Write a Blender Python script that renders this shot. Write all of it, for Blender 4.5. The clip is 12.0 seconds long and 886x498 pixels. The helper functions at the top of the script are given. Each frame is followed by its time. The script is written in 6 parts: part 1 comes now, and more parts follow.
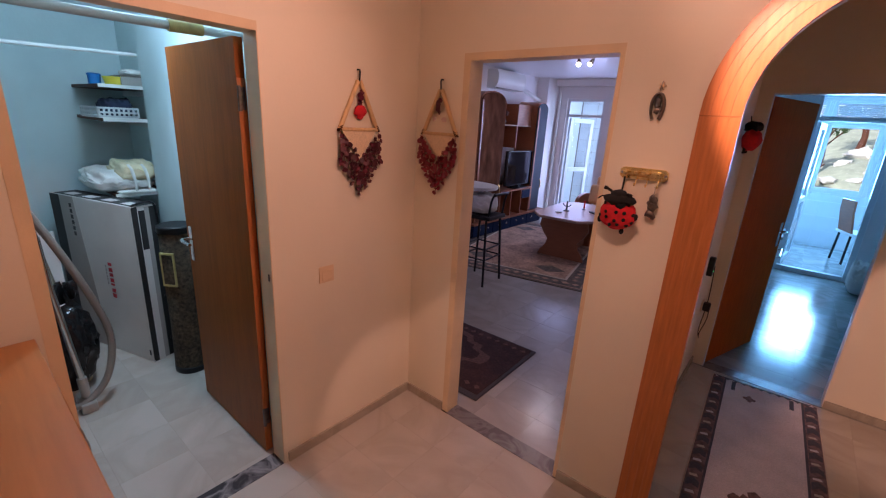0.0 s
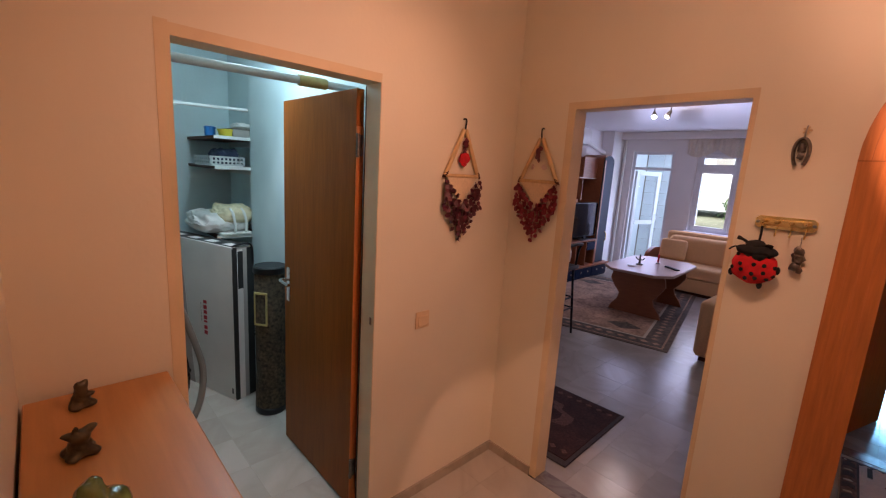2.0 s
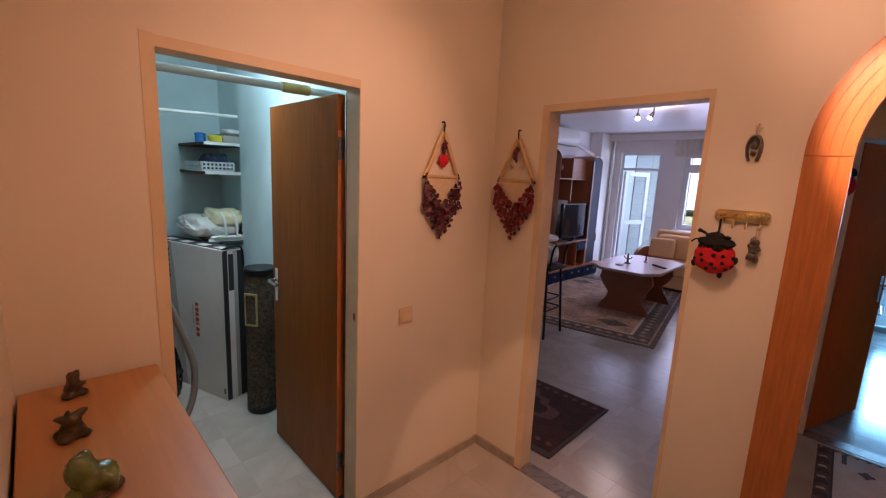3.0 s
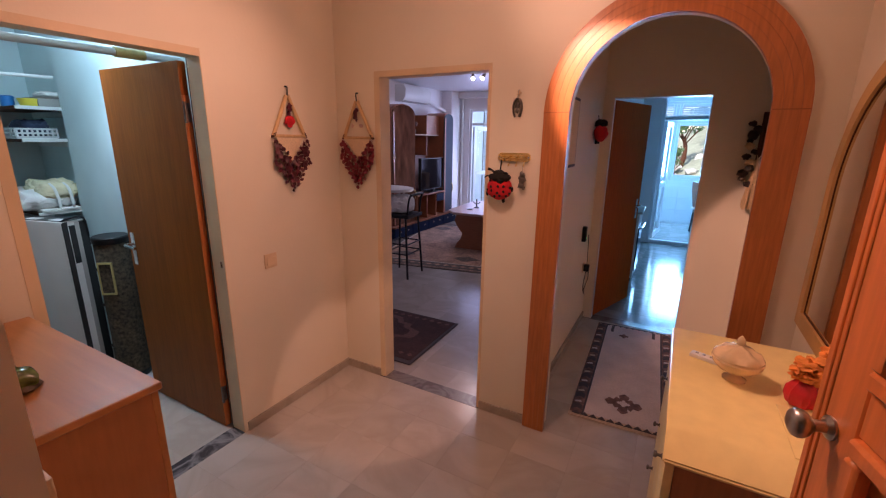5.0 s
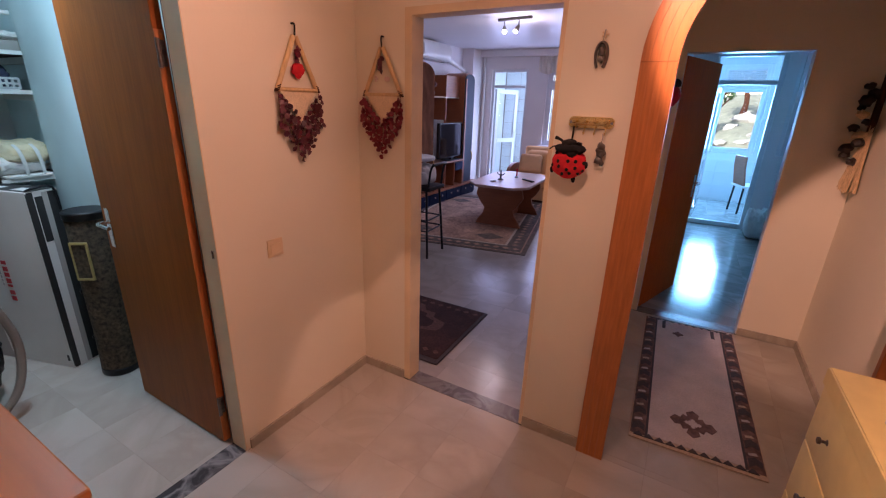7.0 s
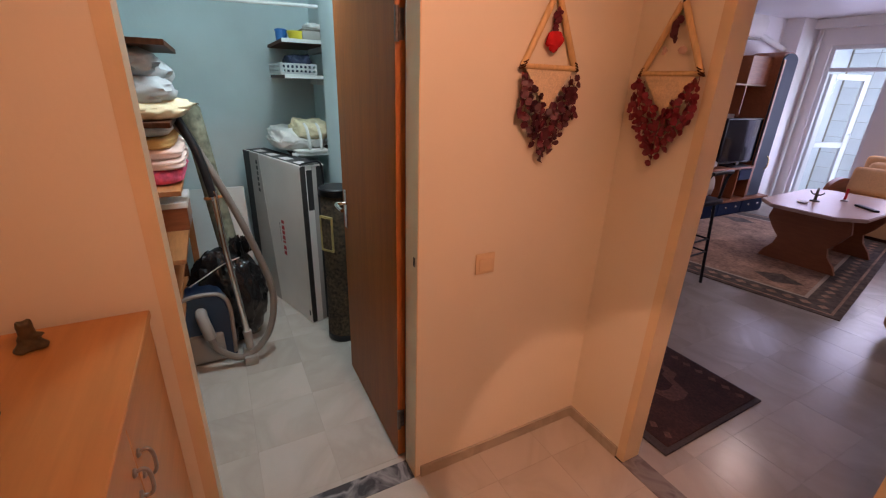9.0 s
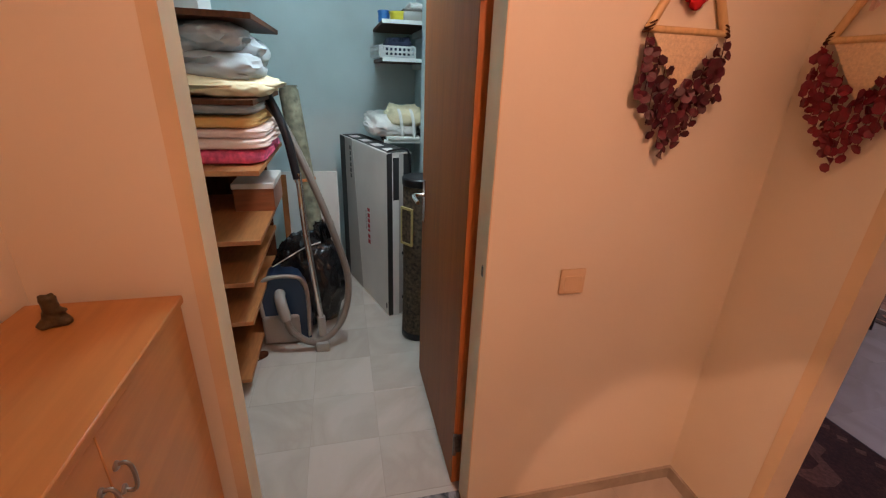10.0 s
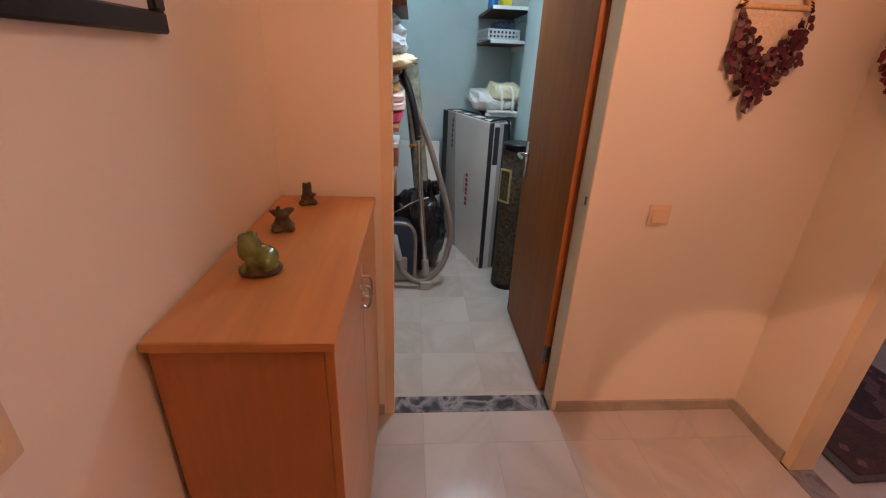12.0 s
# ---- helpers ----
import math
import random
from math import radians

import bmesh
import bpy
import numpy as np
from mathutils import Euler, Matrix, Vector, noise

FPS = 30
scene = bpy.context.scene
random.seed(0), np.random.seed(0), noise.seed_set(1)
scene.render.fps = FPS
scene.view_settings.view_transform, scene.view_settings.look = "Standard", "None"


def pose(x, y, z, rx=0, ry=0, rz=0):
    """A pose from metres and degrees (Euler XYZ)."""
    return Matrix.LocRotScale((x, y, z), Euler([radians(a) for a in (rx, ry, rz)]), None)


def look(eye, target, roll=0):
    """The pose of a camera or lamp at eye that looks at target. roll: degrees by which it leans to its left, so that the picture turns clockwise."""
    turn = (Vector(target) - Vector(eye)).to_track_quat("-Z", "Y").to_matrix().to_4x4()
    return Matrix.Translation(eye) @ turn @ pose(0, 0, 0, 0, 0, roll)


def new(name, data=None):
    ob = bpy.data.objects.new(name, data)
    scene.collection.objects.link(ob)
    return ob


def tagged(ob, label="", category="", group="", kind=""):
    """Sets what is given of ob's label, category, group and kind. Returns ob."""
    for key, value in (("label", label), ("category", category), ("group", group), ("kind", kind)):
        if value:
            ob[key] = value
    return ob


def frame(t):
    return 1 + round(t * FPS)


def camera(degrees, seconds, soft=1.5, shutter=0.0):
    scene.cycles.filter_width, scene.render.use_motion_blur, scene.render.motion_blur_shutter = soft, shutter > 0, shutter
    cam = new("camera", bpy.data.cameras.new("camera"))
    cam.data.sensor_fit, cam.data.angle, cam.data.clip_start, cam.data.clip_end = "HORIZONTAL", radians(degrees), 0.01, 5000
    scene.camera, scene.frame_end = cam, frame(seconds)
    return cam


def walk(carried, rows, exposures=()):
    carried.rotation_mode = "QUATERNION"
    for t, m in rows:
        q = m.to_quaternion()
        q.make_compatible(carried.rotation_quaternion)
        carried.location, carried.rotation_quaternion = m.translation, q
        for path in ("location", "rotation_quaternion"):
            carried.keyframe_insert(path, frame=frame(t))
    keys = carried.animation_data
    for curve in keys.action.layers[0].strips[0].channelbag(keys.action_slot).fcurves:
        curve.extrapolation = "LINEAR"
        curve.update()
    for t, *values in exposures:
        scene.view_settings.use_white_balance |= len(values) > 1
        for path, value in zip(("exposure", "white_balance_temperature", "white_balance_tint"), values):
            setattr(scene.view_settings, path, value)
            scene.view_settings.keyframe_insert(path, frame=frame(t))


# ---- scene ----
cam = camera(92.5, 12.0, soft=1.2)
PATH = [
    (0, (0.134, -0.058, 1.739), (-1.079, 1.424, 1.16), 3.3),
    (0.5, (0.073, -0.146, 1.753), (-1.236, 1.296, 1.301), 3.6),
    (1, (0.009, -0.197, 1.756), (-1.343, 1.22, 1.355), 3.7),
    (1.5, (-0.006, -0.224, 1.728), (-1.397, 1.161, 1.342), 3.7),
    (2, (-0.085, -0.2, 1.694), (-1.503, 1.163, 1.333), 3.5),
    (2.5, (-0.12, -0.194, 1.692), (-1.553, 1.157, 1.344), 3.2),
    (3, (0.03, -0.201, 1.682), (-1.381, 1.175, 1.341), 2.7),
    (3.5, (0.186, -0.242, 1.7), (-1.056, 1.288, 1.357), 2.6),
    (3.7, (0.244, -0.274, 1.699), (-0.924, 1.312, 1.352), 2.3),
    (5.3, (0.451, -0.491, 1.664), (-0.446, 1.212, 1.123), 1.0),
    (5.5, (0.429, -0.474, 1.657), (-0.446, 1.236, 1.098), 1.2),
    (6, (0.33, -0.326, 1.681), (-0.513, 1.389, 1.092), 1.3),
    (6.5, (0.179, -0.205, 1.647), (-0.653, 1.507, 1.032), 1.7),
    (6.7, (0.112, -0.191, 1.641), (-0.739, 1.506, 1.011), 1.8),
    (8.3, (-0.092, 0.278, 1.648), (-1.579, 1.41, 0.935), 1.8),
    (8.5, (-0.143, 0.274, 1.646), (-1.681, 1.334, 0.93), 2.0),
    (9, (-0.323, 0.261, 1.612), (-1.965, 1.142, 0.885), 2.0),
    (9.5, (-0.452, 0.38, 1.576), (-2.172, 1.083, 0.838), 2.0),
    (10, (-0.517, 0.44, 1.552), (-2.312, 0.882, 0.789), 2.3),
    (10.5, (-0.464, 0.364, 1.594), (-2.29, 0.581, 0.809), 2.4),
    (11, (-0.4, 0.271, 1.635), (-2.225, 0.439, 0.835), 2.6),
    (11.5, (-0.322, 0.209, 1.548), (-2.146, 0.366, 0.743), 2.8),
    (12, (-0.094, 0.173, 1.478), (-1.916, 0.322, 0.669), 2.5),
]
EXPO = [(0, 1.28, 5500, 16), (1.2, 1.18, 6200, 13), (3.2, 1.18, 6200, 13), (5.3, 1.34, 5700, 18), (6.7, 1.34, 5600, 17), (8.5, 1.36, 6750, 18), (10.3, 1.52, 6550, 17), (12, 1.54, 6350, 19)]
walk(cam, [(t, look(eye, target, roll)) for t, eye, target, roll in PATH], EXPO)

# ---- world and lights ----
world = bpy.data.worlds.new("world")
scene.world = world
world.use_nodes = True
wn = world.node_tree
sky = wn.nodes.new("ShaderNodeTexSky")
sky.sky_type = "NISHITA"
sky.sun_disc = False
sky.sun_elevation, sky.sun_rotation = radians(35), radians(20)
wn.links.new(sky.outputs[0], wn.nodes["Background"].inputs[0])
wn.nodes["Background"].inputs[1].default_value = 0.15

sun = new("sun", bpy.data.lights.new("sun", "SUN"))
sun.data.energy, sun.data.angle, sun.data.color = 4.0, radians(0.6), (1.0, 0.95, 0.88)
sun.matrix_world = look((0, 0, 0), (0.25, 0.75, -0.6))


def bulb(name, place, watts, colour, radius):
    ob = new(name, bpy.data.lights.new(name, "POINT"))
    ob.data.energy, ob.data.color, ob.data.shadow_soft_size = watts, colour, radius
    ob.location = place
    return ob


def area_light(name, place, target, wide, high, watts, colour):
    ob = new(name, bpy.data.lights.new(name, "AREA"))
    ob.data.shape, ob.data.size, ob.data.size_y = "RECTANGLE", wide, high
    ob.data.energy, ob.data.color = watts, colour
    ob.matrix_world = look(place, target)
    return ob


def shaded_lamp(name, place, way, degrees, watts, colour, radius, blend=0.12):
    ob = new(name, bpy.data.lights.new(name, "SPOT"))
    ob.data.energy, ob.data.color, ob.data.shadow_soft_size = watts, colour, radius
    ob.data.spot_size, ob.data.spot_blend = radians(degrees), blend
    ob.matrix_world = look(place, Vector(place) + Vector(way))
    return ob


WARM = (1.0, 0.503, 0.328)
bulb("hall_lamp_light", (-0.30, 0.90, 2.42), 3.1, WARM, 0.05)
# Spots at the unseen hall lamp shape where its light falls.
shaded_lamp("hall_lamp_spot", (-0.26, 0.95, 2.43), (0.36, 0.78, -0.06), 84, 4.5, WARM, 0.03, 1.0)
shaded_lamp("hall_lamp_cone", (-0.30, 0.90, 2.38), (0.03, 0.14, -0.99), 116, 11, WARM, 0.05, 1.0)
shaded_lamp("hall_lamp_spot", (-0.30, 0.90, 2.40), (-0.322, 0.248, -0.914), 31, 23, WARM, 0.015, 0.2)
shaded_lamp("hall_lamp_spot", (-0.26, 0.95, 2.40), (1.20, 2.20, -1.55), 38, 68, WARM, 0.02, 0.5)
# Two added fill spots: one brightens the chest side, one the west wall.
shaded_lamp("hall_lamp_spot", (-0.24, 0.86, 2.40), (1.06, -0.28, -0.60), 98, 24, WARM, 0.03, 0.9)
shaded_lamp("hall_lamp_spot", (-0.34, 0.90, 2.40), (-1.23, -0.22, -0.74), 84, 14.5, WARM, 0.03, 1.0)
bulb("store_lamp_light", (-2.50, 0.66, 2.40), 8.2, (0.62, 0.88, 1.0), 0.16)
shaded_lamp("store_lamp_cone", (-2.50, 0.66, 2.38), (-0.08, -0.10, -1.0), 100, 17, (0.78, 0.92, 1.0), 0.16, 0.9)
bulb("spot_light", (-2.0, 5.1, 2.36), 5.5, (1.0, 0.80, 0.80), 0.08)
area_light("living_window_light", (-2.0, 7.92, 1.6), (-2.0, 5.0, 1.2), 1.0, 1.3, 5.5, (0.60, 0.60, 1.0))
area_light("living_door_light", (-3.22, 7.92, 1.3), (-3.0, 5.0, 0.8), 0.7, 2.0, 4.8, (0.60, 0.60, 1.0))
# Added fill inside the balcony to brighten its tiled wall; no window stands here.
area_light("balcony_fill_light", (-1.1, 8.85, 1.7), (-3.4, 9.0, 1.2), 0.9, 1.3, 24, (0.58, 0.74, 1.0))
area_light("kitchen_window_light", (0.57, 9.52, 1.5), (0.5, 6.0, 0.9), 0.6, 1.1, 30, (0.24, 0.60, 1.0))


# ---- materials ----
def material(name, colour, rough=0.6, metal=0.0, grain=0.0, grain_scale=40.0, stain=0.0, stain_scale=2.5, bump=0.0, bump_scale=120.0, stretch=(1, 1, 1), coat=0.0, vary=0.0, spec=0.5):
    """A principled material with grain, stains and fine relief."""
    m = bpy.data.materials.new(name)
    m.use_nodes = True
    t = m.node_tree
    b = t.nodes["Principled BSDF"]
    b.inputs["Roughness"].default_value = rough
    b.inputs["Metallic"].default_value = metal
    b.inputs["Coat Weight"].default_value = coat
    b.inputs["Specular IOR Level"].default_value = spec
    b.inputs["Coat Roughness"].default_value = 0.12
    co = t.nodes.new("ShaderNodeTexCoord")
    mp = t.nodes.new("ShaderNodeMapping")
    mp.inputs["Scale"].default_value = stretch
    t.links.new(co.outputs["Object"], mp.inputs[0])
    rgb = t.nodes.new("ShaderNodeRGB")
    rgb.outputs[0].default_value = (*colour, 1)
    out = rgb.outputs[0]

    def noisy(scale, amount, out, detail=5.0):
        n = t.nodes.new("ShaderNodeTexNoise")
        n.inputs["Scale"].default_value = scale
        n.inputs["Detail"].default_value = detail
        t.links.new(mp.outputs[0], n.inputs["Vector"])
        r = t.nodes.new("ShaderNodeMapRange")
        r.inputs["From Min"].default_value, r.inputs["From Max"].default_value = 0.3, 0.7
        r.inputs["To Min"].default_value, r.inputs["To Max"].default_value = 1 - amount, 1 + amount * 0.5
        t.links.new(n.outputs[0], r.inputs[0])
        x = t.nodes.new("ShaderNodeMix")
        x.data_type, x.blend_type = "RGBA", "MULTIPLY"
        x.inputs[0].default_value = 1.0
        t.links.new(out, x.inputs[6])
        t.links.new(r.outputs[0], x.inputs[7])
        return x.outputs[2]

    if grain:
        out = noisy(grain_scale, grain, out)
    if stain:
        out = noisy(stain_scale, stain, out, 3.0)
    if vary:
        oi = t.nodes.new("ShaderNodeObjectInfo")
        r = t.nodes.new("ShaderNodeMapRange")
        r.inputs["To Min"].default_value, r.inputs["To Max"].default_value = 1 - vary, 1 + vary * 0.4
        t.links.new(oi.outputs["Random"], r.inputs[0])
        x = t.nodes.new("ShaderNodeMix")
        x.data_type, x.blend_type = "RGBA", "MULTIPLY"
        x.inputs[0].default_value = 1.0
        t.links.new(out, x.inputs[6])
        t.links.new(r.outputs[0], x.inputs[7])
        out = x.outputs[2]
    t.links.new(out, b.inputs["Base Color"])
    if bump:
        n = t.nodes.new("ShaderNodeTexNoise")
        n.inputs["Scale"].default_value = bump_scale
        n.inputs["Detail"].default_value = 4.0
        t.links.new(mp.outputs[0], n.inputs["Vector"])
        bp = t.nodes.new("ShaderNodeBump")
        bp.inputs["Strength"].default_value = bump
        bp.inputs["Distance"].default_value = 0.004
        t.links.new(n.outputs[0], bp.inputs["Height"])
        t.links.new(bp.outputs[0], b.inputs["Normal"])
    return m


def glow(name, colour, strength):
    m = bpy.data.materials.new(name)
    m.use_nodes = True
    b = m.node_tree.nodes["Principled BSDF"]
    b.inputs["Base Color"].default_value = (*colour, 1)
    b.inputs["Emission Color"].default_value = (*colour, 1)
    b.inputs["Emission Strength"].default_value = strength
    return m


def glass(name, colour=(1, 1, 1), rough=0.0):
    m = bpy.data.materials.new(name)
    m.use_nodes = True
    b = m.node_tree.nodes["Principled BSDF"]
    b.inputs["Base Color"].default_value = (*colour, 1)
    b.inputs["Roughness"].default_value = rough
    b.inputs["Transmission Weight"].default_value = 1.0
    b.inputs["IOR"].default_value = 1.1
    return m


def marble(name, base, vein, vein_scale=2.2, rough=0.16, sharp=0.46, vary=0.1):
    """Polished stone with clouds and veins, shifted from piece to piece."""
    m = material(name, base, rough)
    t = m.node_tree
    b = t.nodes["Principled BSDF"]
    co = t.nodes.new("ShaderNodeTexCoord")
    oi = t.nodes.new("ShaderNodeObjectInfo")
    mu = t.nodes.new("ShaderNodeVectorMath")
    mu.operation = "MULTIPLY_ADD"
    mu.inputs[1].default_value = (9.0, 13.0, 7.0)
    t.links.new(oi.outputs["Random"], mu.inputs[0])
    t.links.new(co.outputs["Object"], mu.inputs[2])
    n = t.nodes.new("ShaderNodeTexNoise")
    n.inputs["Scale"].default_value, n.inputs["Detail"].default_value, n.inputs["Distortion"].default_value = vein_scale, 7.0, 1.6
    t.links.new(mu.outputs[0], n.inputs["Vector"])
    r = t.nodes.new("ShaderNodeValToRGB")
    r.color_ramp.elements[0].position, r.color_ramp.elements[0].color = sharp - 0.12, (*base, 1)
    r.color_ramp.elements[1].position, r.color_ramp.elements[1].color = sharp + 0.16, (*base, 1)
    e = r.color_ramp.elements.new(sharp)
    e.color = (*vein, 1)
    t.links.new(n.outputs[0], r.inputs[0])
    k = t.nodes.new("ShaderNodeMapRange")
    k.inputs["To Min"].default_value, k.inputs["To Max"].default_value = 1 - vary, 1.0
    t.links.new(oi.outputs["Random"], k.inputs[0])
    x = t.nodes.new("ShaderNodeMix")
    x.data_type, x.blend_type = "RGBA", "MULTIPLY"
    x.inputs[0].default_value = 1.0
    t.links.new(r.outputs[0], x.inputs[6])
    t.links.new(k.outputs[0], x.inputs[7])
    t.links.new(x.outputs[2], b.inputs["Base Color"])
    return m


M_WALL = material("cream wall paint", (0.83, 0.755, 0.60), 0.55, stain=0.06, stain_scale=1.2, bump=0.12, bump_scale=60)
M_EDGE = material("tan painted reveal", (0.77, 0.61, 0.385), 0.5, stain=0.12, stain_scale=4, bump=0.1)
M_STORE = material("pale storage plaster", (0.63, 0.74, 0.74), 0.8, stain=0.14, stain_scale=1.5, bump=0.2, bump_scale=40)
M_ROOM = material("white room paint", (0.85, 0.83, 0.83), 0.7, stain=0.05, stain_scale=1.5)
M_CEIL = material("white ceiling paint", (0.8, 0.79, 0.77), 0.7, stain=0.05, stain_scale=1.0)
M_CEIL_GLOSS = material("glossy white ceiling", (0.78, 0.78, 0.8), 0.32, stain=0.05, stain_scale=1.0)
M_TILE = marble("polished grey white marble", (0.52, 0.48, 0.42), (0.455, 0.415, 0.355), 1.6, 0.19)
# Same marble as M_TILE; the living room's dimmer light is put into its base colour.
M_TILE_DIM = marble("hall marble darkened for the dimmer living room", (0.40, 0.365, 0.325), (0.34, 0.31, 0.275), 1.6, 0.22)
M_TILE_K = marble("glossy grey kitchen marble", (0.42, 0.42, 0.41), (0.30, 0.30, 0.29), 2.0, 0.13)
M_GROUT = material("grey grout", (0.36, 0.33, 0.285), 0.8, grain=0.2)
M_SKIRT = marble("marble skirting", (0.47, 0.42, 0.34), (0.39, 0.35, 0.28), 4, 0.25)
M_SILL = marble("dark veined marble", (0.06, 0.06, 0.065), (0.30, 0.29, 0.29), 6.0, 0.2, 0.52)
M_SILL2 = marble("brown grey marble", (0.14, 0.12, 0.115), (0.24, 0.22, 0.21), 6.0, 0.25, 0.52)
M_DOOR = material("brown wood veneer", (0.285, 0.082, 0.013), 0.42, grain=0.14, grain_scale=14, stain=0.15, stretch=(6, 6, 0.5), bump=0.05, bump_scale=30, spec=0.12)
M_DOOR_EDGE = material("raw orange door edge", (0.52, 0.17, 0.04), 0.45, grain=0.3, grain_scale=20, stretch=(5, 5, 0.4))
M_DOOR_RED = material("reddish brown door veneer", (0.46, 0.095, 0.007), 0.7, grain=0.18, grain_scale=14, stretch=(6, 6, 0.5), spec=0.07)
M_ARCH = material("orange beech trim", (0.49, 0.17, 0.044), 0.35, grain=0.22, grain_scale=10, stretch=(8, 8, 0.6), bump=0.05)
M_GROOVE = material("dark groove", (0.30, 0.105, 0.03), 0.7)
M_BEECH = material("orange beech laminate", (0.56, 0.26, 0.085), 0.36, grain=0.07, grain_scale=9, stain=0.08, stretch=(0.6, 8, 8))
# Darker beech than the cabinet's top and doors, for its sides, back, plinth and shelf.
M_BEECH_D = material("darker beech laminate", (0.47, 0.195, 0.068), 0.45, grain=0.08, grain_scale=12, stretch=(6, 6, 0.6))
M_PINE = material("red varnished pine", (0.70, 0.22, 0.05), 0.28, grain=0.22, grain_scale=9, stretch=(7, 7, 0.5), coat=0.4)
M_CREAM = material("cream lacquered board", (0.88, 0.73, 0.31), 0.3, grain=0.05, grain_scale=20, stain=0.05, coat=0.2)
M_CREAM_SIDE = material("brown chest side", (0.42, 0.20, 0.09), 0.4, grain=0.15, grain_scale=10, stretch=(6, 6, 0.6))
M_CHROME = material("chrome", (0.75, 0.74, 0.72), 0.16, 1.0, grain=0.1)
M_GILT = material("gold tan frame", (0.60, 0.36, 0.12), 0.4, stain=0.15, stain_scale=8, coat=0.2)
M_STEEL = material("worn steel", (0.45, 0.43, 0.4), 0.3, 1.0, grain=0.2)
M_BRASS = material("polished brass", (0.95, 0.74, 0.33), 0.24, 1.0, grain=0.2, grain_scale=30)
M_PEWTER = material("dark pewter", (0.17, 0.15, 0.13), 0.4, 0.8, grain=0.4, grain_scale=60, bump=0.4)
M_BLACK = material("black plastic", (0.014, 0.014, 0.016), 0.4, grain=0.2, spec=0.25)
M_BLACK_FELT = material("black felt", (0.012, 0.012, 0.013), 0.95, grain=0.3, bump=0.4, bump_scale=300)
M_RED_FELT = material("red felt", (0.62, 0.012, 0.018), 0.9, grain=0.2, bump=0.4, bump_scale=300)
M_WHITE = material("white plastic", (0.74, 0.73, 0.7), 0.4, stain=0.05)
M_IVORY = material("ivory plastic", (0.74, 0.56, 0.35), 0.35, stain=0.05)
M_UPVC = material("white window frame", (0.8, 0.82, 0.85), 0.3, stain=0.04)
M_GLASS = glass("clear glass")
M_PETAL = material("dried plum petals", (0.135, 0.017, 0.032), 0.5, grain=0.3, grain_scale=50, vary=0.5, bump=0.3, bump_scale=90)
M_PETAL_RED = material("dried red petals", (0.21, 0.010, 0.026), 0.5, grain=0.3, grain_scale=50, bump=0.3, bump_scale=90)
M_CANE = material("pale cane", (0.72, 0.50, 0.24), 0.45, grain=0.15, grain_scale=30, stretch=(3, 3, 0.4))
M_WEAVE = material("woven straw mesh", (0.82, 0.66, 0.44), 0.8, grain=0.15, grain_scale=160, bump=0.25, bump_scale=200)
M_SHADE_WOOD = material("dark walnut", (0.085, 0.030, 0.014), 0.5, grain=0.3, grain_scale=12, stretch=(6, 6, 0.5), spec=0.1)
M_CHERRY = material("cherry wood board", (0.28, 0.09, 0.035), 0.35, grain=0.25, grain_scale=12, stretch=(6, 0.6, 6))
M_NAVY = material("glossy black drawer front", (0.012, 0.020, 0.05), 0.4, stain=0.1, spec=0.03)
M_MIRROR = material("silvered glass", (0.86, 0.87, 0.87), 0.02, 1.0)
M_CARD = material("white carton", (0.74, 0.71, 0.67), 0.75, stain=0.08, stain_scale=3, bump=0.1, bump_scale=40)
M_CARD_GREY = material("grey printed carton", (0.40, 0.37, 0.34), 0.75, stain=0.08)
M_CARD_BLACK = material("black printed carton", (0.02, 0.02, 0.02), 0.6, stain=0.1)
M_RUGROLL = material("brown grey rug back", (0.095, 0.066, 0.040), 0.95, grain=0.75, grain_scale=55, stain=0.3, stain_scale=8, bump=0.6, bump_scale=150)
M_CLOTH_W = material("white bedding", (0.72, 0.70, 0.66), 0.9, stain=0.12, stain_scale=8, bump=0.3, bump_scale=40)
M_PILLOW = material("pale blue grey pillow ticking", (0.37, 0.41, 0.42), 0.9, stain=0.18, stain_scale=7, bump=0.3, bump_scale=40)
M_CLOTH_Y = material("yellow cream bedding", (0.72, 0.62, 0.40), 0.9, stain=0.15, stain_scale=8, bump=0.3, bump_scale=40)
M_CLOTH_O = material("ochre blanket", (0.62, 0.36, 0.12), 0.9, stain=0.15, stain_scale=8, bump=0.3)
M_CLOTH_P = material("pink patterned towel", (0.75, 0.10, 0.20), 0.9, grain=0.5, grain_scale=28, bump=0.3)
M_CLOTH_K = material("pale rose towel", (0.74, 0.55, 0.48), 0.9, stain=0.12, stain_scale=8, bump=0.3)
M_SHELF = material("orange chipboard shelf", (0.40, 0.155, 0.05), 0.5, grain=0.2, grain_scale=12, stretch=(0.8, 6, 6))
M_SHELF_W = material("white shelf board", (0.70, 0.70, 0.66), 0.5, stain=0.08)
M_BLUE = material("deep blue vacuum shell", (0.018, 0.045, 0.10), 0.28, stain=0.1)
M_GREY = material("grey plastic", (0.33, 0.31, 0.28), 0.36, stain=0.08)
M_HOSE = material("taupe ribbed hose plastic", (0.20, 0.175, 0.15), 0.3, stain=0.1)
M_BAG = material("black bin bag film", (0.012, 0.012, 0.013), 0.25, bump=0.8, bump_scale=18)
M_FROG = material("green glazed ceramic", (0.17, 0.23, 0.045), 0.2, grain=0.55, grain_scale=30, stain=0.3, stain_scale=14, coat=0.5)
M_BRONZE = material("dark bronze figure", (0.10, 0.075, 0.04), 0.4, 0.4, grain=0.5, grain_scale=50, bump=0.3)
M_ONYX = material("cream onyx", (0.84, 0.64, 0.36), 0.08, grain=0.2, grain_scale=12, stain=0.2, stain_scale=8, coat=0.6)
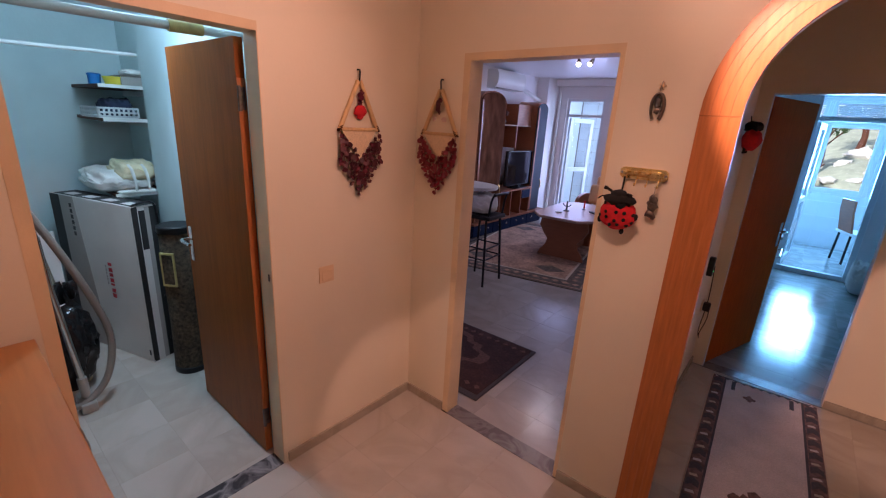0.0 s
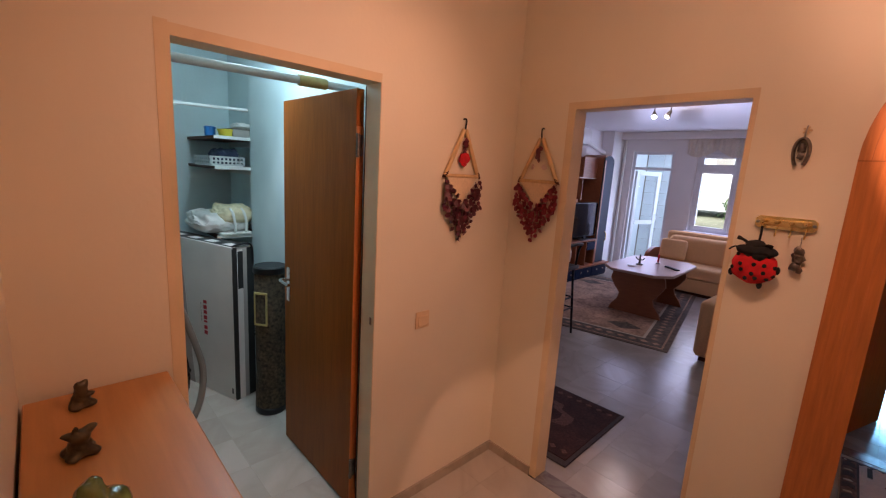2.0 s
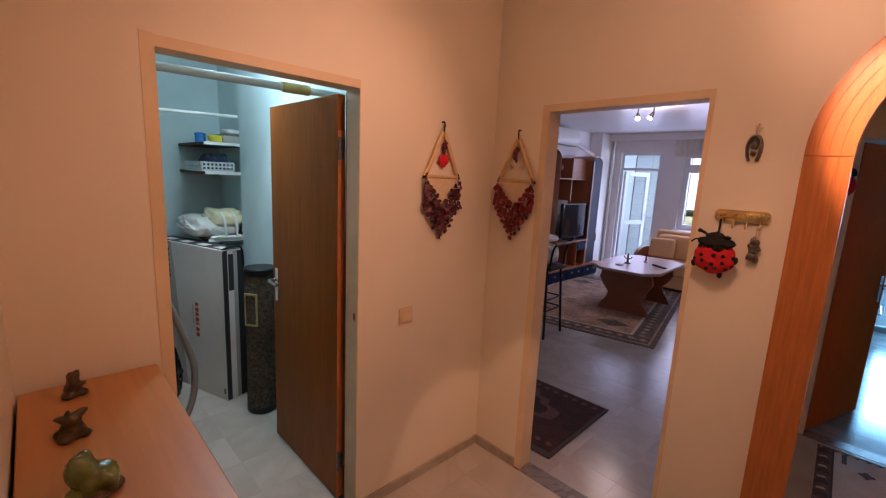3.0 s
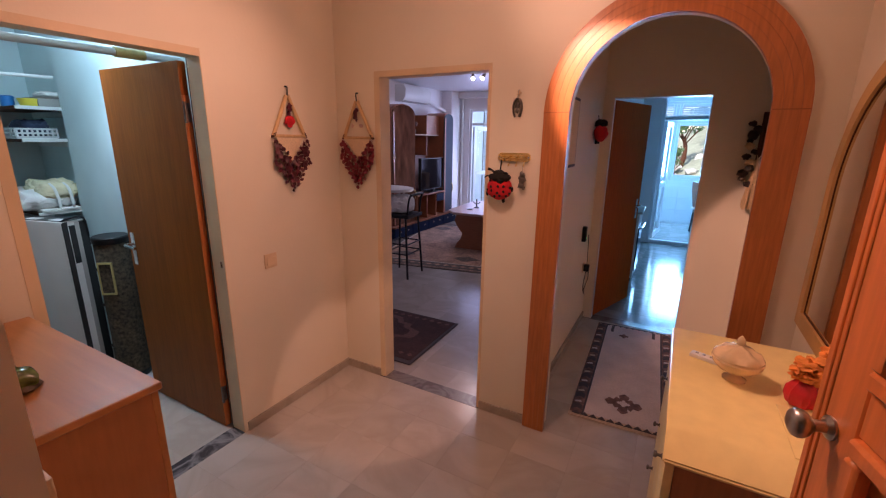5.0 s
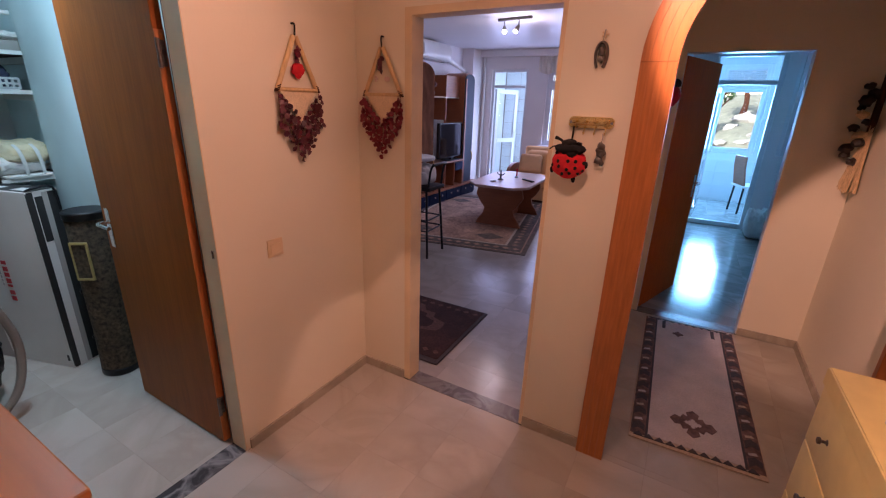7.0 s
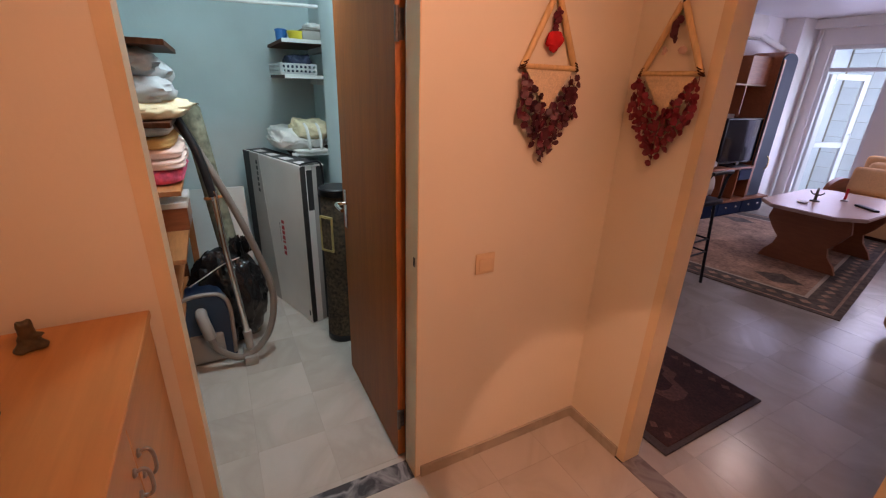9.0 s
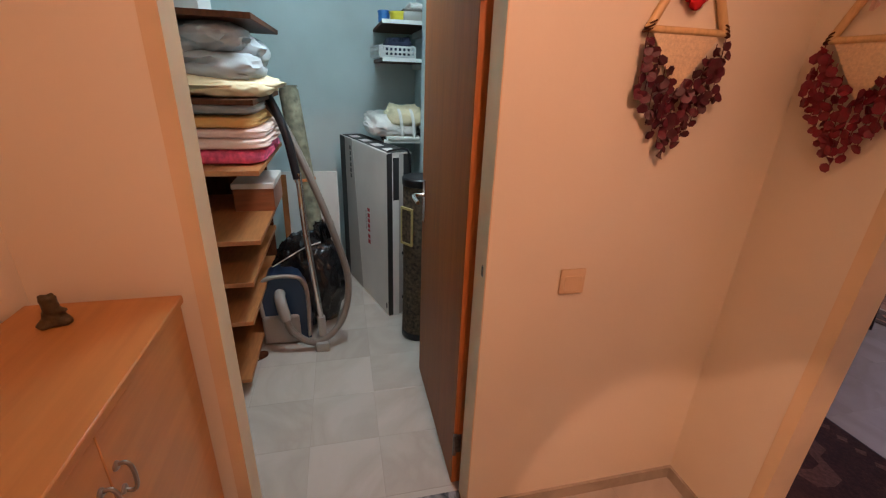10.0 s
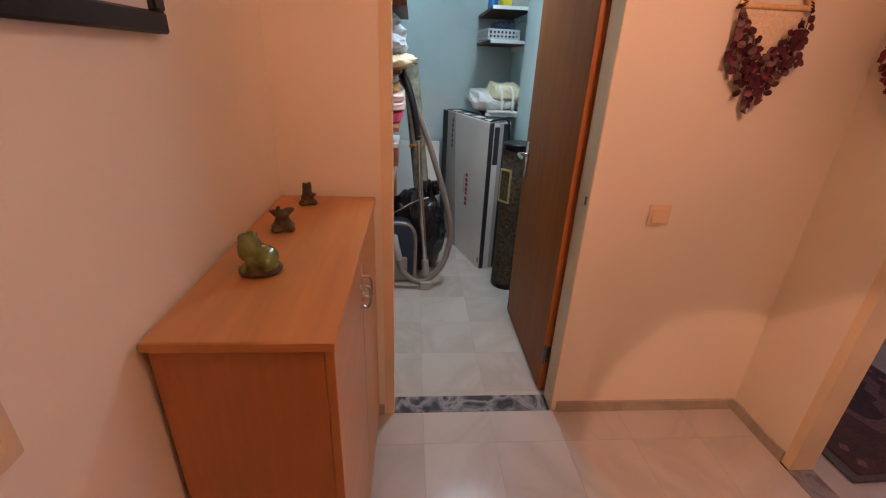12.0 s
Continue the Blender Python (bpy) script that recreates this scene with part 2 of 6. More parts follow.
M_RED_CLOTH = material("red satin", (0.62, 0.02, 0.03), 0.45, grain=0.3, grain_scale=20)
M_ORANGE = material("orange crepe paper", (0.72, 0.25, 0.03), 0.6, grain=0.35, grain_scale=25, bump=0.5, bump_scale=60)
M_SOFA = material("beige upholstery", (0.72, 0.42, 0.20), 0.9, grain=0.15, grain_scale=120, stain=0.06, bump=0.3, bump_scale=200)
M_TABLE = material("pinkish beech veneer", (0.28, 0.095, 0.038), 0.45, grain=0.15, grain_scale=10, stretch=(0.8, 6, 6))
M_TABLE_TOP = material("pale pink table top", (0.46, 0.30, 0.24), 0.32, grain=0.1, grain_scale=10, stretch=(0.8, 6, 6))
M_SCREEN = material("black screen", (0.004, 0.004, 0.006), 0.08, spec=0.12)
M_STRAW = material("straw", (0.74, 0.54, 0.30), 0.8, grain=0.3, grain_scale=70, stretch=(4, 4, 0.4))
M_DARKTHING = material("dark dried fruit", (0.035, 0.02, 0.014), 0.5, grain=0.4, grain_scale=60)
M_BALC_TILE = material("white glazed wall tile", (0.74, 0.78, 0.80), 0.2, stain=0.05)
M_CURTAIN = material("sheer ivory curtain", (0.86, 0.79, 0.68), 0.7, grain=0.1, grain_scale=40)
M_CURTAIN.node_tree.nodes["Principled BSDF"].inputs["Transmission Weight"].default_value = 0.6
M_CURTAIN.node_tree.nodes["Principled BSDF"].inputs["IOR"].default_value = 1.05
M_LEAF = material("outdoor foliage", (0.07, 0.12, 0.035), 0.7, grain=0.5, grain_scale=8)
M_GROUND = material("dry ground", (0.25, 0.25, 0.16), 0.9, grain=0.25, grain_scale=3, stain=0.2, stain_scale=0.4)
M_BUILD = material("far facade", (0.78, 0.77, 0.76), 0.8, stain=0.1)
M_RAIL_PIPE = material("grey painted pipe", (0.50, 0.52, 0.53), 0.4, stain=0.1)
M_TAPE = material("yellow tape", (0.48, 0.38, 0.14), 0.4, stain=0.2, stain_scale=20)
M_YELLOW = material("yellow plastic", (0.75, 0.6, 0.05), 0.4)
M_BLUE_P = material("blue plastic", (0.02, 0.16, 0.45), 0.4)
M_INK = material("red print", (0.45, 0.03, 0.04), 0.6)
M_INK_K = material("black print", (0.05, 0.05, 0.05), 0.6)
M_LAMP_ON = glow("lit lamp glass", (1.0, 0.82, 0.6), 25)
M_GREEN_LED = glow("green light", (0.1, 1.0, 0.25), 2)


# ---- mesh helpers ----
def box(bm, x0, y0, z0, x1, y1, z1, bev=0.0, seg=1):
    """A box between two corners, with bevelled edges where asked."""
    m = Matrix.Translation(((x0 + x1) / 2, (y0 + y1) / 2, (z0 + z1) / 2)) @ Matrix.Diagonal((abs(x1 - x0), abs(y1 - y0), abs(z1 - z0), 1))
    r = bmesh.ops.create_cube(bm, size=1.0, matrix=m)
    if bev:
        es = list({e for v in r["verts"] for e in v.link_edges})
        bmesh.ops.bevel(bm, geom=es, offset=bev, segments=seg, profile=0.6, affect="EDGES")
    return bm


def turned(bm, profile, at=(0, 0, 0), sides=20, m=None):
    """A lathe form round z from (radius, height) pairs."""
    m = m or Matrix.Identity(4)
    rings = []
    for r, z in profile:
        ring = []
        for i in range(sides):
            a = 2 * math.pi * i / sides
            ring.append(bm.verts.new(m @ Vector((at[0] + r * math.cos(a), at[1] + r * math.sin(a), at[2] + z))))
        rings.append(ring)
    for a, b in zip(rings, rings[1:]):
        for i in range(sides):
            bm.faces.new((a[i], a[(i + 1) % sides], b[(i + 1) % sides], b[i]))
    bm.faces.new(list(reversed(rings[0])))
    bm.faces.new(rings[-1])
    return bm


def sweep(bm, pts, radius, sides=8, steps=0, squash=1.0):
    """A tube along points, smoothed when steps is given; radius may be a list."""
    pts = [Vector(p) for p in pts]
    if steps:
        out = []
        n = len(pts)
        for i in range(n - 1):
            p0, p1, p2, p3 = pts[max(i - 1, 0)], pts[i], pts[i + 1], pts[min(i + 2, n - 1)]
            for k in range(steps):
                t = k / steps
                out.append(0.5 * ((2 * p1) + (p2 - p0) * t + (2 * p0 - 5 * p1 + 4 * p2 - p3) * t * t + (3 * p1 - p0 - 3 * p2 + p3) * t ** 3))
        out.append(pts[-1])
        pts = out
    n = len(pts)
    rings = []
    up = Vector((0.31, 0.17, 0.93)).normalized()
    side = None
    for i, p in enumerate(pts):
        d = (pts[min(i + 1, n - 1)] - pts[max(i - 1, 0)]).normalized()
        if side is None:
            side = d.cross(up).normalized()
        else:
            side = (side - d * side.dot(d)).normalized()
        other = d.cross(side)
        r = radius[min(int(i * len(radius) / n), len(radius) - 1)] if isinstance(radius, (list, tuple)) else radius
        rings.append([bm.verts.new(p + (side * math.cos(a) + other * math.sin(a) * squash) * r) for a in (2 * math.pi * k / sides for k in range(sides))])
    for a, b in zip(rings, rings[1:]):
        for i in range(sides):
            bm.faces.new((a[i], a[(i + 1) % sides], b[(i + 1) % sides], b[i]))
    bm.faces.new(list(reversed(rings[0])))
    bm.faces.new(rings[-1])
    return bm


def slab(bm, outline, lo, hi, axis="z"):
    """A prism: a flat outline of 2D points raised from lo to hi along an axis."""
    def at(p, h):
        return {"z": (p[0], p[1], h), "y": (p[0], h, p[1]), "x": (h, p[0], p[1])}[axis]
    a = [bm.verts.new(at(p, lo)) for p in outline]
    b = [bm.verts.new(at(p, hi)) for p in outline]
    n = len(outline)
    for i in range(n):
        bm.faces.new((a[i], a[(i + 1) % n], b[(i + 1) % n], b[i]))
    bm.faces.new(list(reversed(a)))
    bm.faces.new(b)
    bmesh.ops.recalc_face_normals(bm, faces=bm.faces)
    return bm


def blob(bm, at, size, rough=0.15, seed=0.0, sub=3, turn=0.0):
    """A soft uneven lump; size is its half extent."""
    r = bmesh.ops.create_icosphere(bm, subdivisions=sub, radius=1.0)
    rot = Matrix.Rotation(turn, 3, "Z")
    for v in r["verts"]:
        c = v.co.copy()
        k = 1 + rough * noise.noise(c * 1.6 + Vector((seed, seed * 2, seed * 3))) * 1.6 + rough * 0.5 * noise.noise(c * 4 + Vector((seed * 3, 0, seed)))
        q = rot @ Vector((c.x * size[0] * k, c.y * size[1] * k, c.z * size[2] * k))
        v.co = q + Vector(at)
    return bm


def finish(name, bm, mat, smooth=None):
    me = bpy.data.meshes.new(name)
    bm.normal_update()
    bm.to_mesh(me)
    bm.free()
    me.materials.append(mat)
    if smooth:
        for p in me.polygons:
            p.use_smooth = True
        me.set_sharp_from_angle(angle=radians(smooth))
    return me


def part(name, bm, mat, parent=None, label="", smooth=40):
    """One mesh object under a thing or a part; bm is in the parent's own space."""
    ob = new(name, finish(name, bm, mat, smooth))
    ob.parent = parent
    if label:
        ob["label"] = label
    return ob


def thing(name, label, category, at=(0, 0, 0), turn=0.0, group="", kind=""):
    ob = new(name)
    ob.empty_display_size = 0.1
    ob.matrix_world = pose(at[0], at[1], at[2], 0, 0, turn)
    return tagged(ob, label, category, group, kind)


def B(*a, **k):
    return box(bmesh.new(), *a, **k)


def structure(name, bm, mat, label, category, smooth=40):
    return tagged(new(name, finish(name, bm, mat, smooth)), label, category, kind="structure")


# ---- plan ----
AX = -1.57        # hall wall with the storage door
BY = 1.73         # hall wall with the living room door and the arch
RX = 0.97         # hall and corridor wall behind the chest
LY = -0.285       # hall wall behind the shoe cabinet
CY = 3.58         # corridor wall with the kitchen door
TOP = 2.6         # ceilings
HALL_TOP = 2.74
LINTEL = 2.03
ARCH_X, ARCH_R, ARCH_Z = 0.334, 0.41, 1.805

# ---- structure: walls ----
bm = bmesh.new()
box(bm, AX - 0.1, LY - 0.2, 0, AX, 0.10, HALL_TOP)
box(bm, AX - 0.1, 0.833, 0, AX, BY + 0.1, HALL_TOP)
box(bm, AX - 0.1, 0.10, LINTEL, AX, 0.833, HALL_TOP)
structure("wall_west", bm, M_WALL, "cream painted wall with the storage doorway", "wall")

bm = bmesh.new()
box(bm, AX, BY, 0, -1.224, BY + 0.1, HALL_TOP)
box(bm, -1.224, BY, LINTEL, -0.5, BY + 0.1, HALL_TOP)
arch = [(-0.5, 0), (ARCH_X - ARCH_R, 0)]
arch += [(ARCH_X - ARCH_R * math.cos(a), ARCH_Z + ARCH_R * math.sin(a)) for a in (math.pi * i / 28 for i in range(29))]
arch += [(ARCH_X + ARCH_R, 0), (RX, 0), (RX, HALL_TOP), (-0.5, HALL_TOP)]
slab(bm, arch, BY, BY + 0.1, "y")
structure("wall_north", bm, M_WALL, "cream painted wall with a doorway and an arched opening", "wall", 30)

structure("wall_east", B(RX, LY - 0.3, 0, RX + 0.15, CY + 0.1, HALL_TOP), M_WALL, "cream painted wall behind the chest", "wall")
bm = bmesh.new()
box(bm, AX, LY - 0.25, 0, -0.40, LY, HALL_TOP)
box(bm, -0.40, LY - 0.25, 2.1, RX, LY, HALL_TOP)
structure("wall_south", bm, M_WALL, "cream painted wall with the entrance doorway", "wall")
bm = bmesh.new()
box(bm, -1.6, -2.2, 0, 2.2, -2.05, HALL_TOP)
box(bm, -1.6, -2.05, 0, -1.45, LY - 0.25, HALL_TOP)
box(bm, 2.05, -2.05, 0, 2.2, LY - 0.25, HALL_TOP)
box(bm, RX + 0.15, LY - 0.3, 0, 2.05, LY - 0.15, HALL_TOP)
structure("wall_stairwell", bm, M_WALL, "plain wall closing the landing", "wall")

bm = bmesh.new()
box(bm, -0.31, CY, 0, -0.127, CY + 0.1, HALL_TOP)
box(bm, -0.127, CY, LINTEL, 0.597, CY + 0.1, HALL_TOP)
box(bm, 0.597, CY, 0, RX, CY + 0.1, HALL_TOP)
structure("wall_corridor_end", bm, M_WALL, "cream painted wall with the kitchen doorway", "wall")
structure("wall_corridor_west", B(-0.31, BY + 0.1, 0, -0.21, CY, HALL_TOP), M_WALL, "cream painted corridor wall", "wall")

# storage room
SBX, NICHE_Y, PIER_X, PIER_Y = -4.15, 1.045, -3.43, 0.967
structure("wall_store_back", B(SBX - 0.12, -0.55, 0, SBX, NICHE_Y + 0.1, TOP), M_STORE, "pale blue grey storage wall", "wall")
bm = bmesh.new()
box(bm, SBX, NICHE_Y, 0, PIER_X, NICHE_Y + 0.1, TOP)
box(bm, PIER_X, PIER_Y, 0, AX - 0.1, NICHE_Y + 0.1, TOP)
structure("wall_store_north", bm, M_STORE, "pale blue grey storage wall with a shelf niche", "wall")
structure("wall_store_south", B(SBX, -0.55, 0, AX - 0.1, -0.45, TOP), M_STORE, "pale blue grey storage wall", "wall")
structure("wall_store_lining", B(AX - 0.104, 0.845, 0, AX - 0.1, PIER_Y, TOP), M_STORE, "pale storage wall face beside the doorway", "wall")

# living room
LWX, LEY = -4.02, 8.0
structure("wall_living_west", B(LWX - 0.1, 1.15, 0, LWX, LEY + 0.12, TOP), M_ROOM, "white living room wall", "wall")
structure("wall_living_south", B(LWX, BY + 0.0, 0, AX - 0.1, BY + 0.1, TOP), M_ROOM, "white living room wall", "wall")
structure("wall_living_east", B(-0.37, BY + 0.1, 0, -0.31, LEY + 0.12, TOP), M_ROOM, "white living room wall", "wall")
structure("wall_living_column", B(LWX, 7.55, 0, -3.80, LEY, TOP), M_ROOM, "white column in the corner of the living room", "wall")
WX0, WX1, WZ0, WZ1 = -2.50, -1.30, 0.93, 2.27
DX0, DX1 = -3.6, -2.87
bm = bmesh.new()
box(bm, LWX, LEY, 0, DX0, LEY + 0.12, TOP)
box(bm, DX0, LEY, WZ1, DX1, LEY + 0.12, TOP)
box(bm, DX1, LEY, 0, WX0, LEY + 0.12, TOP)
box(bm, WX0, LEY, 0, WX1, LEY + 0.12, WZ0)
box(bm, WX0, LEY, WZ1, WX1, LEY + 0.12, TOP)
box(bm, WX1, LEY, 0, -0.37, LEY + 0.12, TOP)
structure("wall_living_north", bm, M_ROOM, "white window wall with a balcony door", "wall")
structure("wall_balcony_west", B(-3.95, LEY + 0.12, 0, -3.85, 9.6, TOP), M_BALC_TILE, "white tiled balcony wall", "wall")

# kitchen
KY, KB = 7.36, 9.62
KD0, KD1, KW0, KW1 = 0.08, 0.90, 1.03, 1.75
structure("wall_kitchen_west", B(-0.31, CY + 0.1, 0, -0.21, KB + 0.1, TOP), M_ROOM, "white kitchen wall", "wall")
structure("wall_kitchen_east", B(1.9, CY + 0.1, 0, 2.0, KB + 0.1, TOP), M_ROOM, "white kitchen wall", "wall")
structure("wall_kitchen_south", B(RX + 0.15, CY, 0, 2.0, CY + 0.1, TOP), M_ROOM, "white kitchen wall", "wall")
bm = bmesh.new()
box(bm, -0.21, KY, 0, KD0, KY + 0.1, TOP)
box(bm, KD0, KY, 2.42, KD1, KY + 0.1, TOP)
box(bm, KD1, KY, 0, KW0, KY + 0.1, TOP)
box(bm, KW0, KY, 0, KW1, KY + 0.1, 1.08)
box(bm, KW0, KY, 2.42, KW1, KY + 0.1, TOP)
box(bm, KW1, KY, 0, 1.9, KY + 0.1, TOP)
structure("wall_kitchen_north", bm, M_ROOM, "white kitchen wall with a balcony doorway and a window", "wall")
bm = bmesh.new()
box(bm, -0.21, KB, 0, 1.9, KB + 0.1, 0.91)
box(bm, -0.21, KB, 2.45, 1.9, KB + 0.1, TOP)
box(bm, -0.21, KB, 0.91, -0.12, KB + 0.1, 2.45)
box(bm, 1.0, KB, 0.91, 1.9, KB + 0.1, 2.45)
structure("wall_kitchen_balcony", bm, M_BALC_TILE, "white tiled balcony wall under a window", "wall")

# ceilings
structure("ceiling_hall", B(AX - 0.1, -2.2, HALL_TOP, 2.2, CY + 0.1, HALL_TOP + 0.1), M_CEIL, "white hall ceiling", "ceiling")
structure("ceiling_storage", B(SBX - 0.12, -0.55, TOP, AX - 0.1, NICHE_Y + 0.1, TOP + 0.1), M_CEIL, "white storage ceiling", "ceiling")
structure("ceiling_living", B(LWX - 0.1, BY + 0.1, TOP, -0.31, 9.6, TOP + 0.1), M_CEIL_GLOSS, "glossy white living room ceiling", "ceiling")
structure("ceiling_kitchen", B(-0.31, CY + 0.1, TOP, 2.0, KB + 0.1, TOP + 0.1), M_CEIL, "white kitchen ceiling", "ceiling")

# reveals of the doorways, tan paint a little proud of the wall
bm = bmesh.new()
box(bm, AX - 0.1, 0.10, 0, AX + 0.002, 0.104, LINTEL)
box(bm, AX - 0.1, 0.829, 0, AX + 0.002, 0.833, LINTEL)
box(bm, AX - 0.1, 0.104, LINTEL - 0.004, AX + 0.002, 0.829, LINTEL)
box(bm, AX, 0.065, 0, AX + 0.002, 0.10, LINTEL + 0.035)
box(bm, AX, 0.10, LINTEL, AX + 0.002, 0.833, LINTEL + 0.03)
structure("trim_storage_door", bm, M_EDGE, "tan painted reveal of the storage doorway", "trim")
bm = bmesh.new()
box(bm, -1.224, BY - 0.002, 0, -1.22, BY + 0.1, LINTEL)
box(bm, -0.504, BY - 0.002, 0, -0.5, BY + 0.1, LINTEL)
box(bm, -1.22, BY - 0.002, LINTEL - 0.004, -0.504, BY + 0.1, LINTEL)
box(bm, -1.26, BY - 0.002, 0, -1.224, BY, LINTEL + 0.03)
box(bm, -0.5, BY - 0.002, 0, -0.485, BY, LINTEL + 0.03)
box(bm, -1.224, BY - 0.002, LINTEL, -0.5, BY, LINTEL + 0.03)
structure("trim_living_door", bm, M_EDGE, "tan painted reveal of the living room doorway", "trim")
bm = bmesh.new()
box(bm, 0.593, CY - 0.003, 0, 0.597, CY + 0.1, LINTEL)
box(bm, -0.127, CY - 0.003, LINTEL - 0.004, 0.593, CY + 0.1, LINTEL)
box(bm, -0.127, CY - 0.003, 0, -0.123, CY + 0.1, LINTEL)
structure("trim_kitchen_door", bm, M_UPVC, "white reveal of the kitchen doorway", "trim")

# skirting
bm = bmesh.new()
box(bm, AX, 0.855, 0, AX + 0.012, BY, 0.055)
box(bm, AX + 0.012, BY - 0.012, 0, -1.262, BY, 0.055)
box(bm, -0.484, BY - 0.012, 0, -0.19, BY, 0.055)
box(bm, AX, LY + 0.012, 0, AX + 0.012, 0.06, 0.055)
box(bm, AX + 0.012, LY, 0, -0.40, LY + 0.012, 0.055)
box(bm, RX - 0.012, LY, 0, RX, CY, 0.055)
box(bm, -0.21, BY + 0.1, 0, -0.198, CY, 0.055)
box(bm, 0.6, CY - 0.012, 0, RX - 0.012, CY, 0.055)
structure("baseboard", bm, M_SKIRT, "low grey marble skirting along the walls", "baseboard")

# arch trim in orange beech
def arch_band(bm, r0, r1, y0, y1):
    """Half a ring of the arch's head."""
    n = 32
    inner, outer = [], []
    for i in range(n + 1):
        a = math.pi * i / n
        inner.append((ARCH_X - r0 * math.cos(a), ARCH_Z + r0 * math.sin(a)))
        outer.append((ARCH_X - r1 * math.cos(a), ARCH_Z + r1 * math.sin(a)))
    rows = []
    for (ix, iz), (ox, oz) in zip(inner, outer):
        rows.append([bm.verts.new((ix, y0, iz)), bm.verts.new((ox, y0, oz)), bm.verts.new((ox, y1, oz)), bm.verts.new((ix, y1, iz))])
    for a, b in zip(rows, rows[1:]):
        for k in range(4):
            bm.faces.new((a[k], a[(k + 1) % 4], b[(k + 1) % 4], b[k]))
    bm.faces.new(rows[0]); bm.faces.new(list(reversed(rows[-1])))
    bmesh.ops.recalc_face_normals(bm, faces=bm.faces)
    return bm


trim = thing("arch_trim", "orange beech veneer trim round the arched opening", "trim", kind="structure")
bands = [(0.396, 0.4295), (0.431, 0.4595), (0.461, 0.4895), (0.491, 0.522)]
for i, (a, b) in enumerate(bands):
    part("band", arch_band(bmesh.new(), a, b, BY - 0.03, BY - 0.003), M_ARCH, trim)
part("backing", arch_band(bmesh.new(), 0.400, 0.519, BY - 0.0275, BY), M_GROOVE, trim)
for s in (-1, 1):
    a, b = sorted((ARCH_X + s * 0.396, ARCH_X + s * 0.522))
    part("leg_backing", B(a + 0.002, BY - 0.0292, 0.0, b - 0.002, BY - 0.0002, ARCH_Z - 0.002), M_ARCH, trim)
    for r0, r1 in bands:
        c0, c1 = sorted((ARCH_X + s * r0, ARCH_X + s * r1))
        part("leg_strip", box(bmesh.new(), c0, BY - 0.03, 0.0, c1, BY - 0.003, ARCH_Z - 0.0015, 0.0012), M_ARCH, trim)
    part("joint", B(ARCH_X + s * 0.459 - 0.063, BY - 0.0315, ARCH_Z - 0.002, ARCH_X + s * 0.459 + 0.063, BY - 0.0295, ARCH_Z + 0.002), M_GROOVE, trim, "dark joint line")

# ---- doors ----
def lever_handle(parent, at, side=1, along=1):
    """A plate with a lever, on a face at y = at[1], sticking out to side, lever running along x."""
    x, y, z = at
    part("handle_plate", box(bmesh.new(), x - 0.018, min(y, y + side * 0.006), z - 0.1, x + 0.018, max(y, y + side * 0.006), z + 0.1, 0.003), M_CHROME, parent, "chrome handle plate")
    bm = bmesh.new()
    sweep(bm, [(x, y + side * 0.004, z + 0.03), (x, y + side * 0.045, z + 0.03), (x + along * 0.03, y + side * 0.055, z + 0.03), (x + along * 0.11, y + side * 0.05, z + 0.025)], 0.009, 10, 5)
    part("handle", bm, M_CHROME, parent, "chrome lever handle")


def flush_door(name, label, at, turn, width, mat, handle_x):
    """A flush leaf along +x from its hinge, 40 mm thick, faces at y = 0 and y = 0.04."""
    d = thing(name, label, "door", at, turn, kind="structure")
    part("leaf", box(bmesh.new(), 0.004, 0.002, 0.008, width, 0.04, 2.015, 0.002), mat, d)
    part("leaf_edge", B(0.0, 0.003, 0.01, 0.004, 0.039, 1.86), M_DOOR_EDGE, d, "raw orange wood hinge edge")
    for z in (0.22, 1.78):
        bm = bmesh.new()
        turned(bm, [(0.008, -0.05), (0.008, 0.05)], (-0.006, 0.036, z), 12)
        box(bm, -0.004, 0.01, z - 0.045, 0.0, 0.034, z + 0.045)
        part("hinge", bm, M_PEWTER, d, "dark metal hinge")
    lever_handle(d, (handle_x, 0.002, 1.0), -1, -1)
    lever_handle(d, (handle_x, 0.04, 1.0), 1, -1)
    return d


flush_door("door_1", "open brown wood veneer storage door", (AX - 0.135, 0.845, 0), 180, 0.745, M_DOOR, 0.69)
flush_door("door_2", "open reddish brown veneer kitchen door", (-0.115, CY + 0.06, 0), 72, 0.755, M_DOOR_RED, 0.69)
part("frame_strip", B(AX - 0.135, 0.846, 0, AX - 0.1, 0.86, LINTEL), M_SHADE_WOOD, None).name = "door_stop"
tagged(bpy.data.objects["door_stop"], "dark door stop strip behind the storage jamb", "trim", kind="structure")

